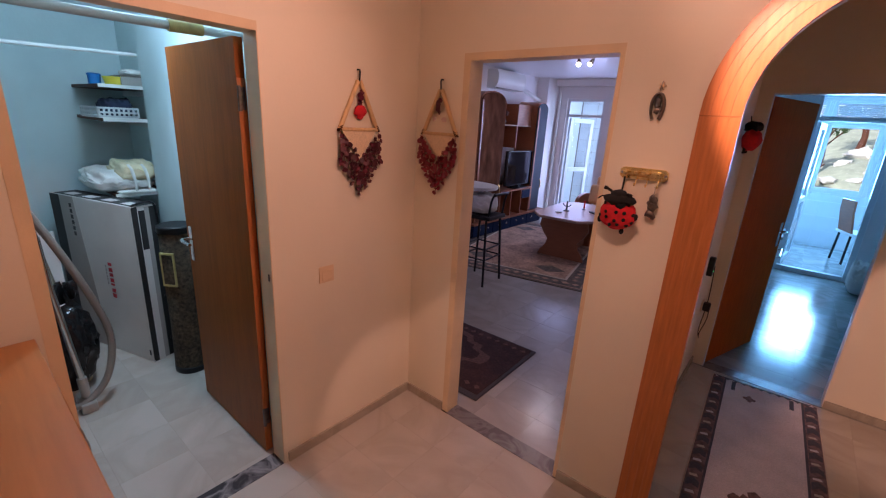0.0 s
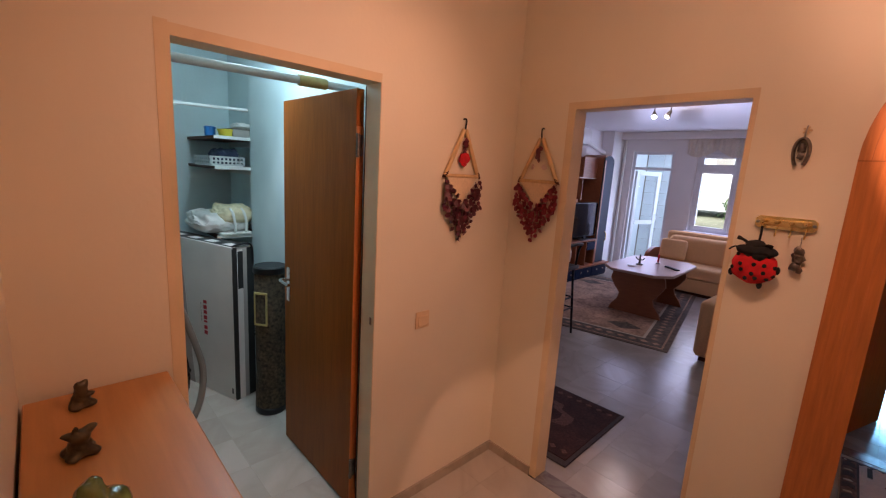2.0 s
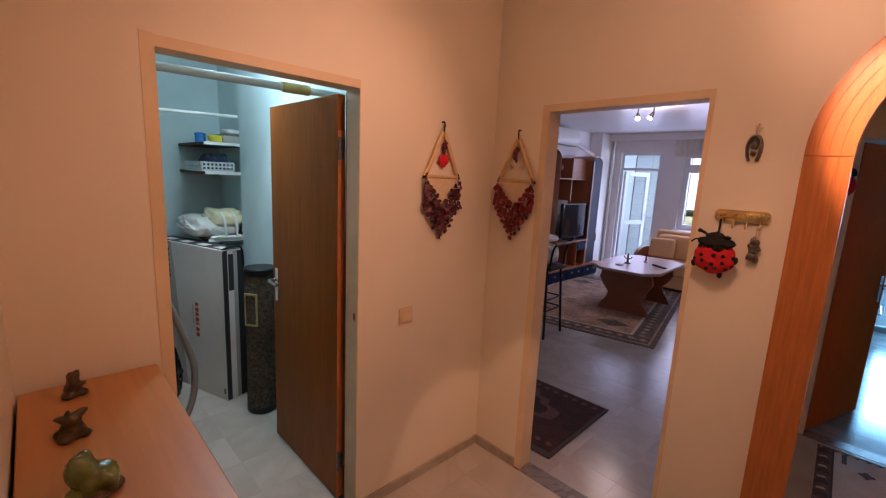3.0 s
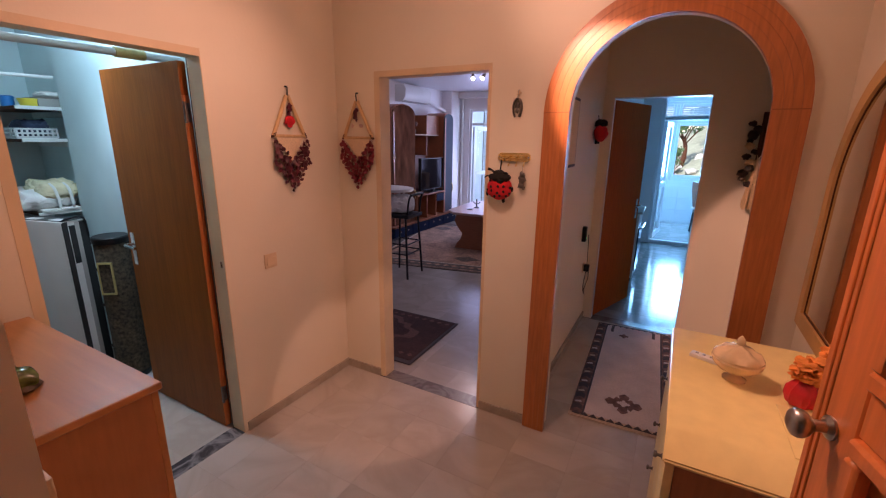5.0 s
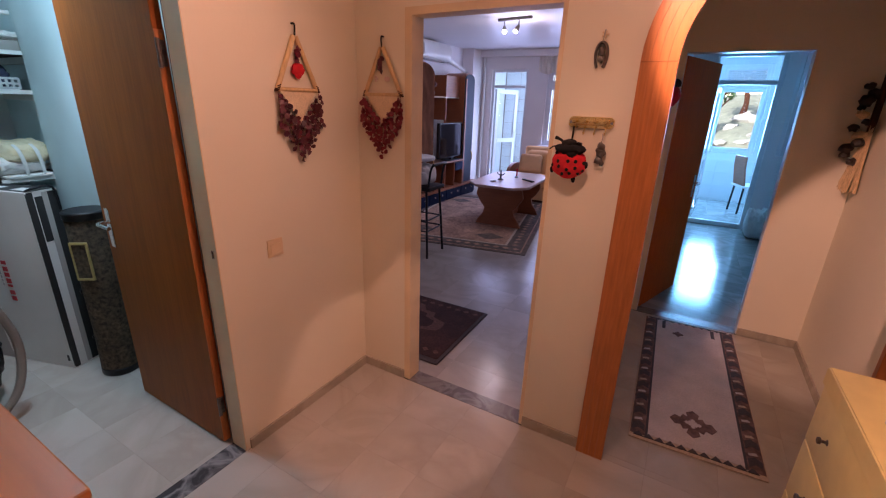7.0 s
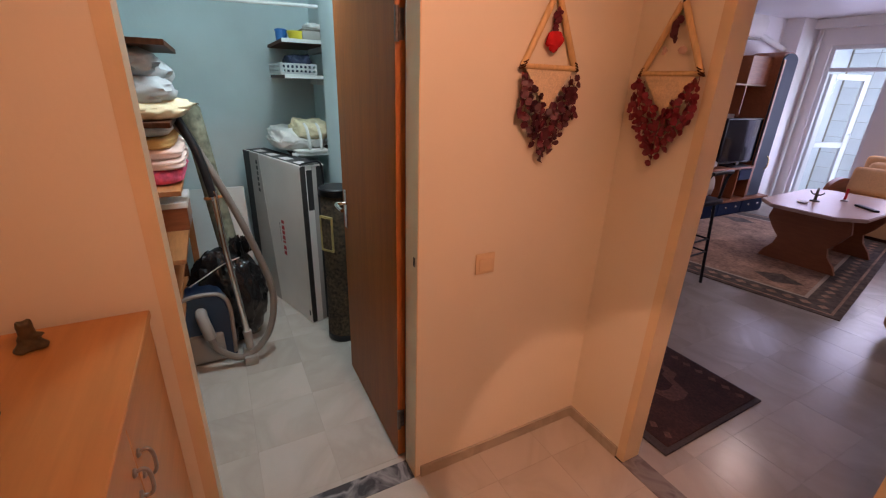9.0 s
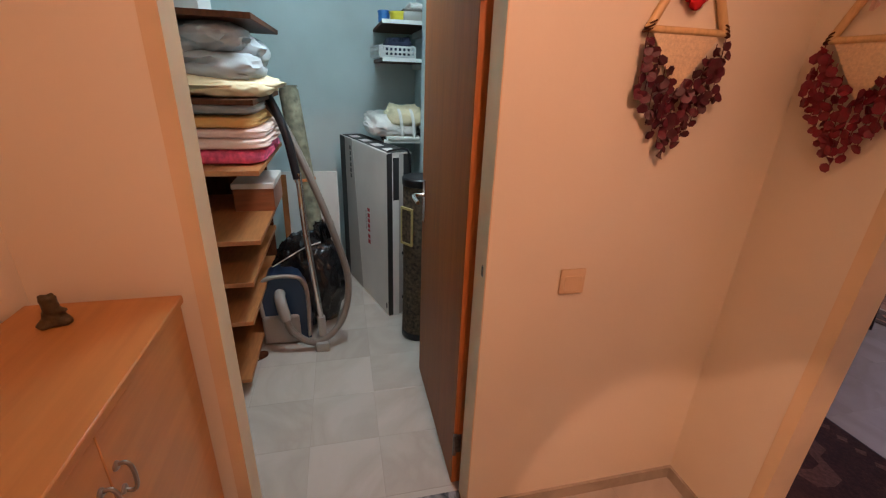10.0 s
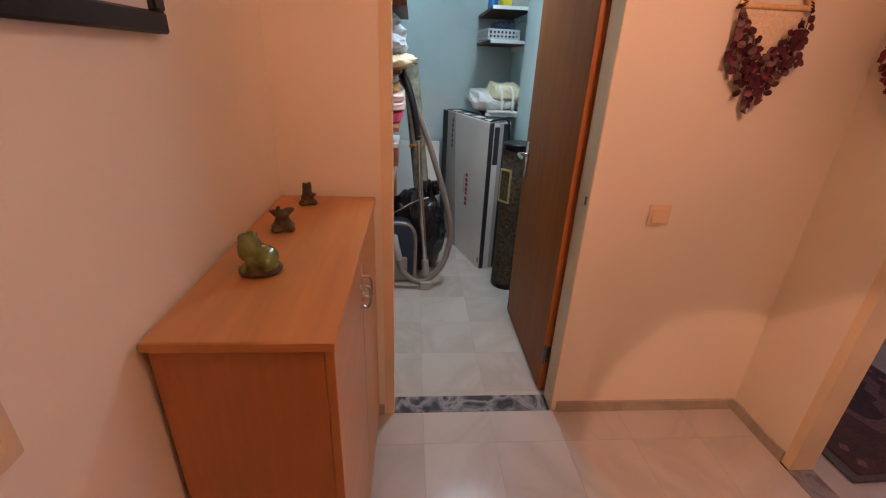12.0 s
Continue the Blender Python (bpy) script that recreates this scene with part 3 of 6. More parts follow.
# entrance door, panelled pine, standing open beside the chest
ent = thing("door_3", "open red varnished panelled pine entrance door", "door", (0.942, -0.355, 0), 104, kind="structure")
EW = 0.80
for x0, x1 in ((0.0, 0.11), (EW - 0.11, EW)):
    part("stile", box(bmesh.new(), x0, 0, 0.01, x1, 0.045, 2.04, 0.004), M_PINE, ent)
for z0, z1 in ((0.01, 0.2), (1.25, 1.33), (1.60, 1.68), (1.93, 2.04)):
    part("rail", box(bmesh.new(), 0.11, 0, z0, EW - 0.11, 0.045, z1, 0.004), M_PINE, ent)
for z0, z1 in ((0.2, 1.25), (1.33, 1.60), (1.68, 1.93)):
    for x0, x1 in ((0.11, 0.375), (0.425, EW - 0.11)):
        p = part("panel", B(x0, 0.014, z0, x1, 0.031, z1), M_PINE, ent)
        bm = bmesh.new()
        box(bm, x0 + 0.05, 0.002, z0 + 0.05, x1 - 0.05, 0.043, z1 - 0.05, 0.011, 1)
        part("raised_field", bm, M_PINE, p)
        for y0, y1 in ((-0.012, 0.016), (0.029, 0.057)):
            bm = bmesh.new()
            for a0, b0, a1, b1 in ((x0, z0, x1, z0 + 0.032), (x0, z1 - 0.032, x1, z1), (x0, z0 + 0.032, x0 + 0.032, z1 - 0.032), (x1 - 0.032, z0 + 0.032, x1, z1 - 0.032)):
                box(bm, a0, y0, b0, a1, y1, b1, 0.006)
            part("moulding", bm, M_PINE, p)
    part("muntin", box(bmesh.new(), 0.375, 0, z0, 0.425, 0.045, z1, 0.004), M_PINE, ent)
for side in (0, 1):
    m = Matrix.Translation((EW - 0.055, 0.045 if side == 0 else 0.0, 1.225)) @ Matrix.Rotation(radians(-90 if side == 0 else 90), 4, "X")
    part("knob", turned(bmesh.new(), [(0.02, 0), (0.02, 0.004), (0.010, 0.009), (0.010, 0.026), (0.015, 0.030), (0.021, 0.036), (0.024, 0.043), (0.024, 0.049), (0.021, 0.055), (0.014, 0.059), (0.006, 0.061)], (0, 0, 0), 24, m), M_STEEL, ent, "worn round steel knob")
for x in (0.018, 0.030, EW - 0.036, EW - 0.022):
    for y0, y1 in ((-0.003, 0.002), (0.043, 0.048)):
        part("flute", box(bmesh.new(), x, y0, 0.02, x + 0.007, y1, 2.03, 0.002), M_PINE, ent)
part("lock_plate", box(bmesh.new(), EW - 0.075, 0.045, 0.86, EW - 0.03, 0.05, 1.06, 0.003), M_STEEL, ent, "steel lock plate")

structure("trim_strike", B(AX - 0.03, 0.8265, 1.00, AX - 0.014, 0.829, 1.035, bev=0.0008), M_CHROME, "chrome strike plate on the door jamb", "trim")

# ---- hall: shoe cabinet ----
cab = thing("shoe_cabinet", "orange beech laminate shoe cabinet against the wall", "cabinet", (-1.535, -0.272, 0))
CW, CD, CH = 0.825, 0.318, 1.034
part("top", box(bmesh.new(), -0.005, -0.005, CH - 0.022, CW + 0.012, CD, CH, 0.003), M_BEECH, cab)
for x0, x1 in ((0, 0.018), (CW - 0.018, CW)):
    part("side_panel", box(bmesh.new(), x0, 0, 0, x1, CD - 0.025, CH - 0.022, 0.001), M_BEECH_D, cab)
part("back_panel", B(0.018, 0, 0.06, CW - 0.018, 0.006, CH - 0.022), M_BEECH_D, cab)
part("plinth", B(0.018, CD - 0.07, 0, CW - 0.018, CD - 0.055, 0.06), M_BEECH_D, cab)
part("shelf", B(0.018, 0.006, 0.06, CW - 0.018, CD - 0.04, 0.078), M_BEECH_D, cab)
for x0, x1, hx in ((0.002, CW / 2 - 0.0015, CW / 2 - 0.022), (CW / 2 + 0.0015, CW - 0.002, CW / 2 + 0.03)):
    d = part("door", box(bmesh.new(), x0, CD - 0.024, 0.063, x1, CD - 0.006, CH - 0.026, 0.0015), M_BEECH, cab)
    bm = bmesh.new()
    sweep(bm, [(hx, CD - 0.006, 0.92), (hx, CD + 0.010, 0.925), (hx, CD + 0.018, 0.91), (hx, CD + 0.018, 0.875), (hx, CD + 0.010, 0.86), (hx, CD - 0.006, 0.865)], 0.0038, 8, 5)
    for z in (0.92, 0.865):
        turned(bm, [(0.009, 0), (0.009, 0.003), (0.006, 0.006)], (0, 0, 0), 12, Matrix.Translation((hx, CD - 0.006, z)) @ Matrix.Rotation(radians(-90), 4, "X"))
    part("handle", bm, M_STEEL, d, "bowed metal handle")


CT = CH

def melded(name, label, at, turn, size, lobes, mat, dark, dark_below, k=9.0):
    """A small cast figure: lobes (centre, radii) melted into one skin round its middle."""
    bm = bmesh.new()
    mid = Vector((0, 0, 0.35))
    rows, cols, skin = 26, 40, []

    def inside(p):
        s = 0.0
        for c_, r_ in lobes:
            q = math.sqrt(sum(((p[i] - c_[i]) / r_[i]) ** 2 for i in range(3)))
            s += math.exp(-k * (q - 1))
        return s > 1

    for i in range(rows + 1):
        th = math.pi * i / rows
        line = []
        for j in range(cols):
            ph_ = 2 * math.pi * j / cols
            d = Vector((math.sin(th) * math.cos(ph_), math.sin(th) * math.sin(ph_), math.cos(th)))
            t = 1.0
            while t > 0.05 and not inside(mid + d * t):
                t -= 0.012
            t += 0.02 * noise.noise(d * 4.0) + 0.012 * noise.noise(d * 9.0)
            p = mid + d * t
            p.z = max(p.z, 0.0)
            line.append(bm.verts.new(p * size))
        skin.append(line)
    for a, b in zip(skin, skin[1:]):
        for j in range(cols):
            bm.faces.new((a[j], b[j], b[(j + 1) % cols], a[(j + 1) % cols]))
    bmesh.ops.remove_doubles(bm, verts=bm.verts, dist=0.0002)
    me = finish(name, bm, mat, 60)
    me.materials.append(dark)
    for f in me.polygons:
        if f.center.z < dark_below * size:
            f.material_index = 1
    ob = new(name, me)
    ob.matrix_world = pose(*at, 0, 0, turn)
    return tagged(ob, label, "figurine")


melded("frog_figurine", "small dark bronze frog figurine on the cabinet", (-1.445, -0.165, CT), 20, 0.074,
       [((0, 0, 0.28), (0.27, 0.28, 0.28)), ((0.06, 0, 0.60), (0.19, 0.20, 0.24)), ((0.10, 0, 0.84), (0.17, 0.21, 0.14)), ((0.16, 0.13, 0.98), (0.06, 0.06, 0.06)), ((0.16, -0.13, 0.98), (0.06, 0.06, 0.06)), ((0.16, 0.24, 0.11), (0.20, 0.17, 0.12)), ((0.16, -0.24, 0.11), (0.20, 0.17, 0.12)), ((0.16, 0.22, 0.46), (0.10, 0.15, 0.08)), ((0.0, 0.0, 0.10), (0.32, 0.34, 0.12)), ((-0.2, 0, 0.12), (0.2, 0.24, 0.12))], M_BRONZE, M_BRONZE, 0.0, 7.0)
melded("winged_figurine", "dark bronze winged frog figurine on the cabinet", (-1.215, -0.18, CT), 15, 0.078,
       [((0, 0, 0.28), (0.30, 0.30, 0.26)), ((0.08, 0, 0.58), (0.21, 0.24, 0.20)), ((0.02, 0.26, 0.74), (0.11, 0.18, 0.09)), ((0.02, -0.26, 0.70), (0.11, 0.18, 0.09)), ((0.12, -0.10, 0.86), (0.07, 0.07, 0.08)), ((0.24, 0.24, 0.10), (0.18, 0.17, 0.12)), ((0.24, -0.24, 0.10), (0.18, 0.17, 0.12)), ((-0.16, 0.22, 0.12), (0.22, 0.18, 0.13)), ((-0.16, -0.22, 0.12), (0.22, 0.18, 0.13)), ((0.0, 0.0, 0.10), (0.34, 0.36, 0.12))], M_BRONZE, M_BRONZE, 0.0, 7.0)
melded("frog_figurine", "green glazed frog figurine on a dark base", (-0.965, -0.165, CT), 0, 0.097,
       [((0.02, 0.06, 0.09), (0.46, 0.50, 0.13)), ((0.02, 0.14, 0.36), (0.36, 0.34, 0.26)), ((0.0, -0.14, 0.56), (0.30, 0.27, 0.36)), ((0.10, -0.22, 0.86), (0.10, 0.10, 0.10)), ((-0.04, -0.06, 0.86), (0.11, 0.11, 0.09)), ((0.26, -0.02, 0.30), (0.16, 0.14, 0.20)), ((0.24, 0.30, 0.30), (0.2, 0.14, 0.16)), ((0.30, 0.12, 0.36), (0.10, 0.08, 0.12))], M_FROG, M_BRONZE, 0.17, 7.0)

# ---- hall: cream chest and what stands on it ----
ch = thing("chest_of_drawers", "cream lacquered chest of drawers with brown sides", "chest", (0.504, 0.583, 0))
HD, HW, HT = 0.456, 0.79, 0.95
o = [(0.0, HT - 0.062), (0.0, HT - 0.05), (0.07, HT - 0.006), (0.09, HT), (HW - 0.012, HT), (HW, HT - 0.012), (HW, HT - 0.062)]
bm = slab(bmesh.new(), o, 0.0, HD, "x")
bmesh.ops.bevel(bm, geom=list(bm.edges), offset=0.004, segments=2, affect="EDGES")
part("top", bm, M_CREAM, ch, "", 25)
part("back_strip", box(bmesh.new(), 0.272, 0.092, HT - 0.004, HD - 0.004, 0.34, HT + 0.003, 0.003, 2), M_CREAM, ch)
for y0, y1 in ((0.012, 0.03), (HW - 0.03, HW - 0.012)):
    part("side_panel", box(bmesh.new(), 0.03, y0, 0.0, HD, y1, HT - 0.05, 0.001), M_CREAM_SIDE, ch, "brown side panel")
part("back_panel", B(HD - 0.012, 0.03, 0.05, HD - 0.002, HW - 0.03, HT - 0.05), M_CREAM_SIDE, ch)
part("plinth", B(0.05, 0.03, 0, 0.065, HW - 0.03, 0.07), M_CREAM_SIDE, ch)
for k in range(4):
    z0 = 0.075 + k * 0.206
    d = part("drawer_front", box(bmesh.new(), 0.006, 0.004, z0, 0.028, HW - 0.004, z0 + 0.2, 0.004, 2), M_CREAM, ch)
    for yy in (0.16, HW - 0.16):
        m = Matrix.Translation((0.006, yy, z0 + 0.1)) @ Matrix.Rotation(radians(-90), 4, "Y")
        bm = turned(bmesh.new(), [(0.009, 0), (0.0045, 0.004), (0.0045, 0.012), (0.010, 0.016), (0.009, 0.022), (0.003, 0.024)], (0, 0, 0), 14, m)
        part("knob", bm, M_PEWTER, d, "dark bronze knob")

bowl = thing("lidded_bowl", "cream onyx lidded bowl on a short foot", "bowl", (0.682, 1.02, HT))
part("body", turned(bmesh.new(), [(0.034, 0), (0.035, 0.005), (0.022, 0.012), (0.016, 0.022), (0.03, 0.030), (0.058, 0.042), (0.071, 0.058), (0.075, 0.072), (0.070, 0.076)], (0, 0, 0), 36), M_ONYX, bowl)
bm = turned(bmesh.new(), [(0.073, 0.077), (0.073, 0.083), (0.060, 0.098), (0.042, 0.104), (0.034, 0.111), (0.014, 0.117), (0.009, 0.121), (0.013, 0.131), (0.010, 0.142), (0.002, 0.152)], (0, 0, 0), 48)
for v in bm.verts:
    r = math.hypot(v.co.x, v.co.y)
    if 0.03 < r < 0.0725:
        v.co.z += 0.004 * math.cos(6 * math.atan2(v.co.y, v.co.x))
part("lid", bm, M_ONYX, bowl, "fluted onyx lid with a pointed knob")

bowl.scale = (0.95, 0.95, 0.98)

rem = thing("remote_control", "slim white remote control on the chest", "remote", (0.615, 1.115, HT), -20)
part("body", box(bmesh.new(), -0.055, -0.018, 0, 0.055, 0.018, 0.014, 0.005, 2), M_WHITE, rem)
for i in range(3):
    part("button", box(bmesh.new(), -0.04 + i * 0.022, -0.005, 0.014, -0.03 + i * 0.022, 0.005, 0.0165, 0.001), M_GREY, rem)


def paper_doll(at, turn, size):
    """A soft toy in a red dress with a crumpled orange top, one plain shape with two cloths."""
    d = thing("cloth_ornament", "crumpled orange paper and red satin ornament", "ornament", at, turn, group="cloth ornaments on the chest")
    bm = turned(bmesh.new(), [(0.03, 0), (0.042, 0.005), (0.05, 0.03), (0.047, 0.06), (0.03, 0.085), (0.02, 0.095)], (0, 0, 0), 18)
    for v in bm.verts:
        a = math.atan2(v.co.y, v.co.x)
        v.co.xy *= (1 + 0.12 * math.sin(7 * a)) * size
        v.co.z *= size
    part("skirt", bm, M_RED_CLOTH, d, "red satin skirt")
    for k in range(9):
        part("ruffle", blob(bmesh.new(), ((0.022 * math.cos(k * 2.4)) * size, (0.022 * math.sin(k * 2.4)) * size, (0.105 + 0.008 * k) * size), (0.032 * size, 0.026 * size, 0.016 * size), 0.5, k * 1.7, 3, k), M_ORANGE, d)
    return d


paper_doll((0.835, 0.955, HT), 0, 0.80)
paper_doll((0.915, 1.02, HT), 70, 0.9)

# ---- mirror on the east wall ----
mir = thing("wall_mirror", "tall arched wall mirror in a gold tan frame", "mirror", (RX, 1.22, 0))
MZ, M0 = 1.50, 0.955


def arch_ring(bm, r0, r1, x0, x1, z0):
    rows = []
    ins = [(-r0, z0 + (r1 - r0))] + [(-r0 * math.cos(math.pi * i / 24), MZ + r0 * math.sin(math.pi * i / 24)) for i in range(25)] + [(r0, z0 + (r1 - r0))]
    ous = [(-r1, z0)] + [(-r1 * math.cos(math.pi * i / 24), MZ + r1 * math.sin(math.pi * i / 24)) for i in range(25)] + [(r1, z0)]
    for (a, b), (c, d) in zip(ins, ous):
        rows.append([bm.verts.new((x0, a, b)), bm.verts.new((x0, c, d)), bm.verts.new((x1, c, d)), bm.verts.new((x1, a, b))])
    rows.append(rows[0])
    for a, b in zip(rows, rows[1:]):
        for k in range(4):
            bm.faces.new((a[k], a[(k + 1) % 4], b[(k + 1) % 4], b[k]))
    bmesh.ops.recalc_face_normals(bm, faces=bm.faces)
    return bm


part("outer_frame", arch_ring(bmesh.new(), 0.403, 0.46, -0.022, 0, M0), M_GILT, mir, "gold tan outer frame")
part("inner_line", arch_ring(bmesh.new(), 0.396, 0.403, -0.012, 0, M0 + 0.057), M_SHADE_WOOD, mir, "thin dark inner line")
o = [(-0.396, M0 + 0.064), (0.396, M0 + 0.064)] + [(0.396 * math.cos(math.pi * i / 24), MZ + 0.396 * math.sin(math.pi * i / 24)) for i in range(25)]
part("glass", slab(bmesh.new(), o, -0.01, -0.004, "x"), M_MIRROR, mir, "silvered mirror glass", 20)


# ---- wall hangings ----
def cane_hanging(at, turn, name_label, tilt=0.0, red=False):
    """A triangle of cane with a straw mesh and strings of dried petals; local x across, y off the wall, z up, hook at the top."""
    h = thing("wall_hanging", name_label, "wall hanging", at, turn, group="cane and petal wall hangings")
    rng = random.Random(5 if red else 9)
    W, TZ, BZ = 0.114, -0.02, -0.24
    part("hook", sweep(bmesh.new(), [(0, 0.0, 0.03), (0.0, -0.018, 0.028), (0.0, -0.02, 0.01), (0, -0.014, -0.03)], 0.004, 6, 4), M_BLACK, h, "dark cord loop")
    for s in (-1, 1):
        part("cane", sweep(bmesh.new(), [(s * 0.006, -0.014, TZ), (s * W, -0.014, BZ)], 0.011, 10), M_CANE, h)
        bm = bmesh.new()
        for k in range(3):
            turned(bm, [(0.0135, -0.002), (0.0135, 0.002)], (0, 0, 0), 10, Matrix.Translation((s * (W - 0.006 + 0.004 * k), -0.014, BZ + 0.016 - 0.009 * k)) @ Matrix.Rotation(s * radians(29), 4, "Y"))
        part("binding", bm, M_SHADE_WOOD, h, "dark cord binding")
    part("cane", sweep(bmesh.new(), [(-W, -0.014, BZ), (W, -0.014, BZ)], 0.009, 10), M_CANE, h)
    bm = bmesh.new()
    slab(bm, [(-W + 0.012, BZ - 0.006), (W - 0.012, BZ - 0.006), (0.0, BZ - 0.145)], -0.016, -0.011, "y")
    part("straw_mesh", bm, M_WEAVE, h, "woven straw triangle", 20)
    bm = bmesh.new()
    for k in range(8):
        f = k / 8
        sweep(bm, [(-(W - 0.014) * (1 - f), -0.018, BZ - 0.006 - 0.138 * f), ((W - 0.014) * (1 - f), -0.018, BZ - 0.006 - 0.138 * f)], 0.0004, 4)
    part("straw_thread", bm, M_WEAVE, h)

    def petal(bm, p, r):
        q = Matrix.Translation(p) @ Euler([radians(90) + rng.uniform(-0.7, 0.7), rng.uniform(-0.7, 0.7), rng.uniform(-0.7, 0.7)]).to_matrix().to_4x4()
        ring = []
        for i in range(7):
            a = 2 * math.pi * i / 7
            ring.append(bm.verts.new(q @ Vector((r * math.cos(a), r * math.sin(a), 0.25 * r + rng.uniform(-0.2, 0.2) * r))))
        c = bm.verts.new(q @ Vector((0, 0, -0.7 * r)))
        d = bm.verts.new(q @ Vector((0, 0, 0.15 * r)))
        for i in range(7):
            bm.faces.new((ring[i], ring[(i + 1) % 7], c))
            bm.faces.new((ring[(i + 1) % 7], ring[i], d))

    for col in range(11):
        x = -W * 1.03 + 2.06 * W * col / 10
        x = x * 0.999
        f = max(0.0, 1 - abs(x) / W)
        z0 = BZ - 0.018 - 0.118 * f
        z1 = BZ - 0.165 - 0.155 * f ** 0.9
        bm = bmesh.new()
        sweep(bm, [(x, -0.02, BZ - 0.14 * f), (x, -0.02, z1)], 0.0012, 4)
        n = max(4, int((z0 - z1) / 0.0195))
        for k in range(n):
            z = z0 + (z1 - z0) * (k + 0.5) / n
            for e in range(2 if k % 3 == 0 else 1):
                petal(bm, (x + rng.uniform(-0.006, 0.006), -0.022 + rng.uniform(-0.014, 0.004), z + rng.uniform(-0.005, 0.005)), rng.uniform(0.0112, 0.0156))
        part("petal_string", bm, M_PETAL_RED if (red or rng.random() < 0.12) else M_PETAL, h, "", 25)
    bm = bmesh.new()
    for k in range(6):
        petal(bm, (rng.uniform(-0.012, 0.012), -0.02, -0.07 - 0.012 * k), 0.014)
    part("petal_tassel", bm, M_PETAL, h)
    if red:
        for s in (-1, 1):
            bm = bmesh.new()
            petal(bm, (s * 0.034, -0.018, -0.165), 0.015)
            part("petal", bm, M_CLOTH_K, h, "pale dried petal")
    else:
        bm = blob(bmesh.new(), (0, -0.02, -0.155), (0.036, 0.014, 0.026), 0.2, 3.0, 3)
        blob(bm, (0, -0.02, -0.178), (0.018, 0.012, 0.018), 0.2, 5.0, 2)
        part("heart", bm, M_RED_FELT, h, "small red felt heart")
    return h


cane_hanging((AX, 1.313, 1.915), 90, "cane triangle wall hanging with plum petal strings")
cane_hanging((-1.39, BY, 1.91), 0, "cane triangle wall hanging with red petal strings", red=True)

# ---- switch, key rack, ladybird, horseshoe ----
sw = thing("light_switch", "ivory plastic light switch on the wall", "switch", (AX, 1.112, 0.975), 90)
part("plate", box(bmesh.new(), -0.042, -0.009, -0.042, 0.042, 0, 0.042, 0.004, 2), M_IVORY, sw)
part("rocker", box(bmesh.new(), -0.03, -0.014, -0.03, 0.03, -0.009, 0.022, 0.002), M_IVORY, sw)

kr = thing("key_rack", "polished brass key rack with small hooks", "key rack", (-0.337, BY, 1.583))
bm = bmesh.new()
slab(bm, [(-0.088, -0.012), (-0.076, -0.022), (0.076, -0.022), (0.088, -0.012), (0.088, 0.012), (0.076, 0.022), (-0.076, 0.022), (-0.088, 0.012)], -0.012, 0, "y")
part("plate", bm, M_BRASS, kr)
part("inner_plate", box(bmesh.new(), -0.07, -0.018, -0.011, 0.07, -0.012, 0.013, 0.003, 2), M_BRASS, kr, "raised brass plate")
for s in (-1, 1):
    part("screw", turned(bmesh.new(), [(0.006, 0), (0.005, 0.003)], (0, 0, 0), 10, Matrix.Translation((s * 0.08, -0.012, 0)) @ Matrix.Rotation(radians(90), 4, "X")), M_STEEL, kr)
for k in range(4):
    x = -0.062 + 0.041 * k
    part("peg", turned(bmesh.new(), [(0.0045, 0), (0.0045, 0.012), (0.0075, 0.015), (0.0075, 0.022), (0.004, 0.026)], (0, 0, 0), 12, Matrix.Translation((x, -0.017, 0.004)) @ Matrix.Rotation(radians(90), 4, "X")), M_BRASS, kr)
    part("hook", sweep(bmesh.new(), [(x, -0.014, -0.008), (x, -0.022, -0.024), (x, -0.026, -0.042), (x, -0.036, -0.046), (x, -0.04, -0.036)], 0.0022, 7, 4), M_BRASS, kr)

lb = thing("felt_ladybird", "red felt ladybird with black spots hanging from the rack", "soft toy", (-0.398, BY - 0.045, 1.435))
part("body", blob(bmesh.new(), (0, 0, -0.018), (0.074, 0.036, 0.066), 0.05, 2.0, 4), M_RED_FELT, lb)
rng = random.Random(3)
for z, n, off in ((0.024, 4, 0.0), (-0.004, 4, 0.9), (-0.034, 5, 0.0), (-0.062, 3, 0.7)):
    for k in range(n):
        x = (k - (n - 1) / 2 + off * 0.5) * 0.034 + rng.uniform(-0.007, 0.007)
        zz = z + rng.uniform(-0.008, 0.008)
        q = 1 - (x / 0.076) ** 2 - ((zz + 0.018) / 0.068) ** 2
        if q < 0.03:
            continue
        m = Matrix.Translation((x, -0.0375 * math.sqrt(q), zz)) @ Matrix.Rotation(x * 9, 4, "Z") @ Matrix.Diagonal((0.0078, 0.0024, 0.008, 1))
        bm = bmesh.new()
        bmesh.ops.create_icosphere(bm, subdivisions=2, radius=1.0, matrix=m)
        part("spot", bm, M_BLACK_FELT, lb)
bm = blob(bmesh.new(), (0.0, -0.006, 0.044), (0.062, 0.036, 0.026), 0.12, 5.0, 3)
blob(bm, (-0.004, -0.004, 0.064), (0.034, 0.028, 0.022), 0.15, 6.0, 3)
blob(bm, (0.012, -0.022, 0.03), (0.026, 0.018, 0.022), 0.2, 7.0, 2)
part("head", bm, M_BLACK_FELT, lb)
part("feeler", sweep(bmesh.new(), [(-0.02, 0, 0.062), (-0.045, -0.012, 0.082), (-0.066, -0.016, 0.09)], [0.005, 0.008, 0.011], 8, 4, 0.7), M_BLACK_FELT, lb)
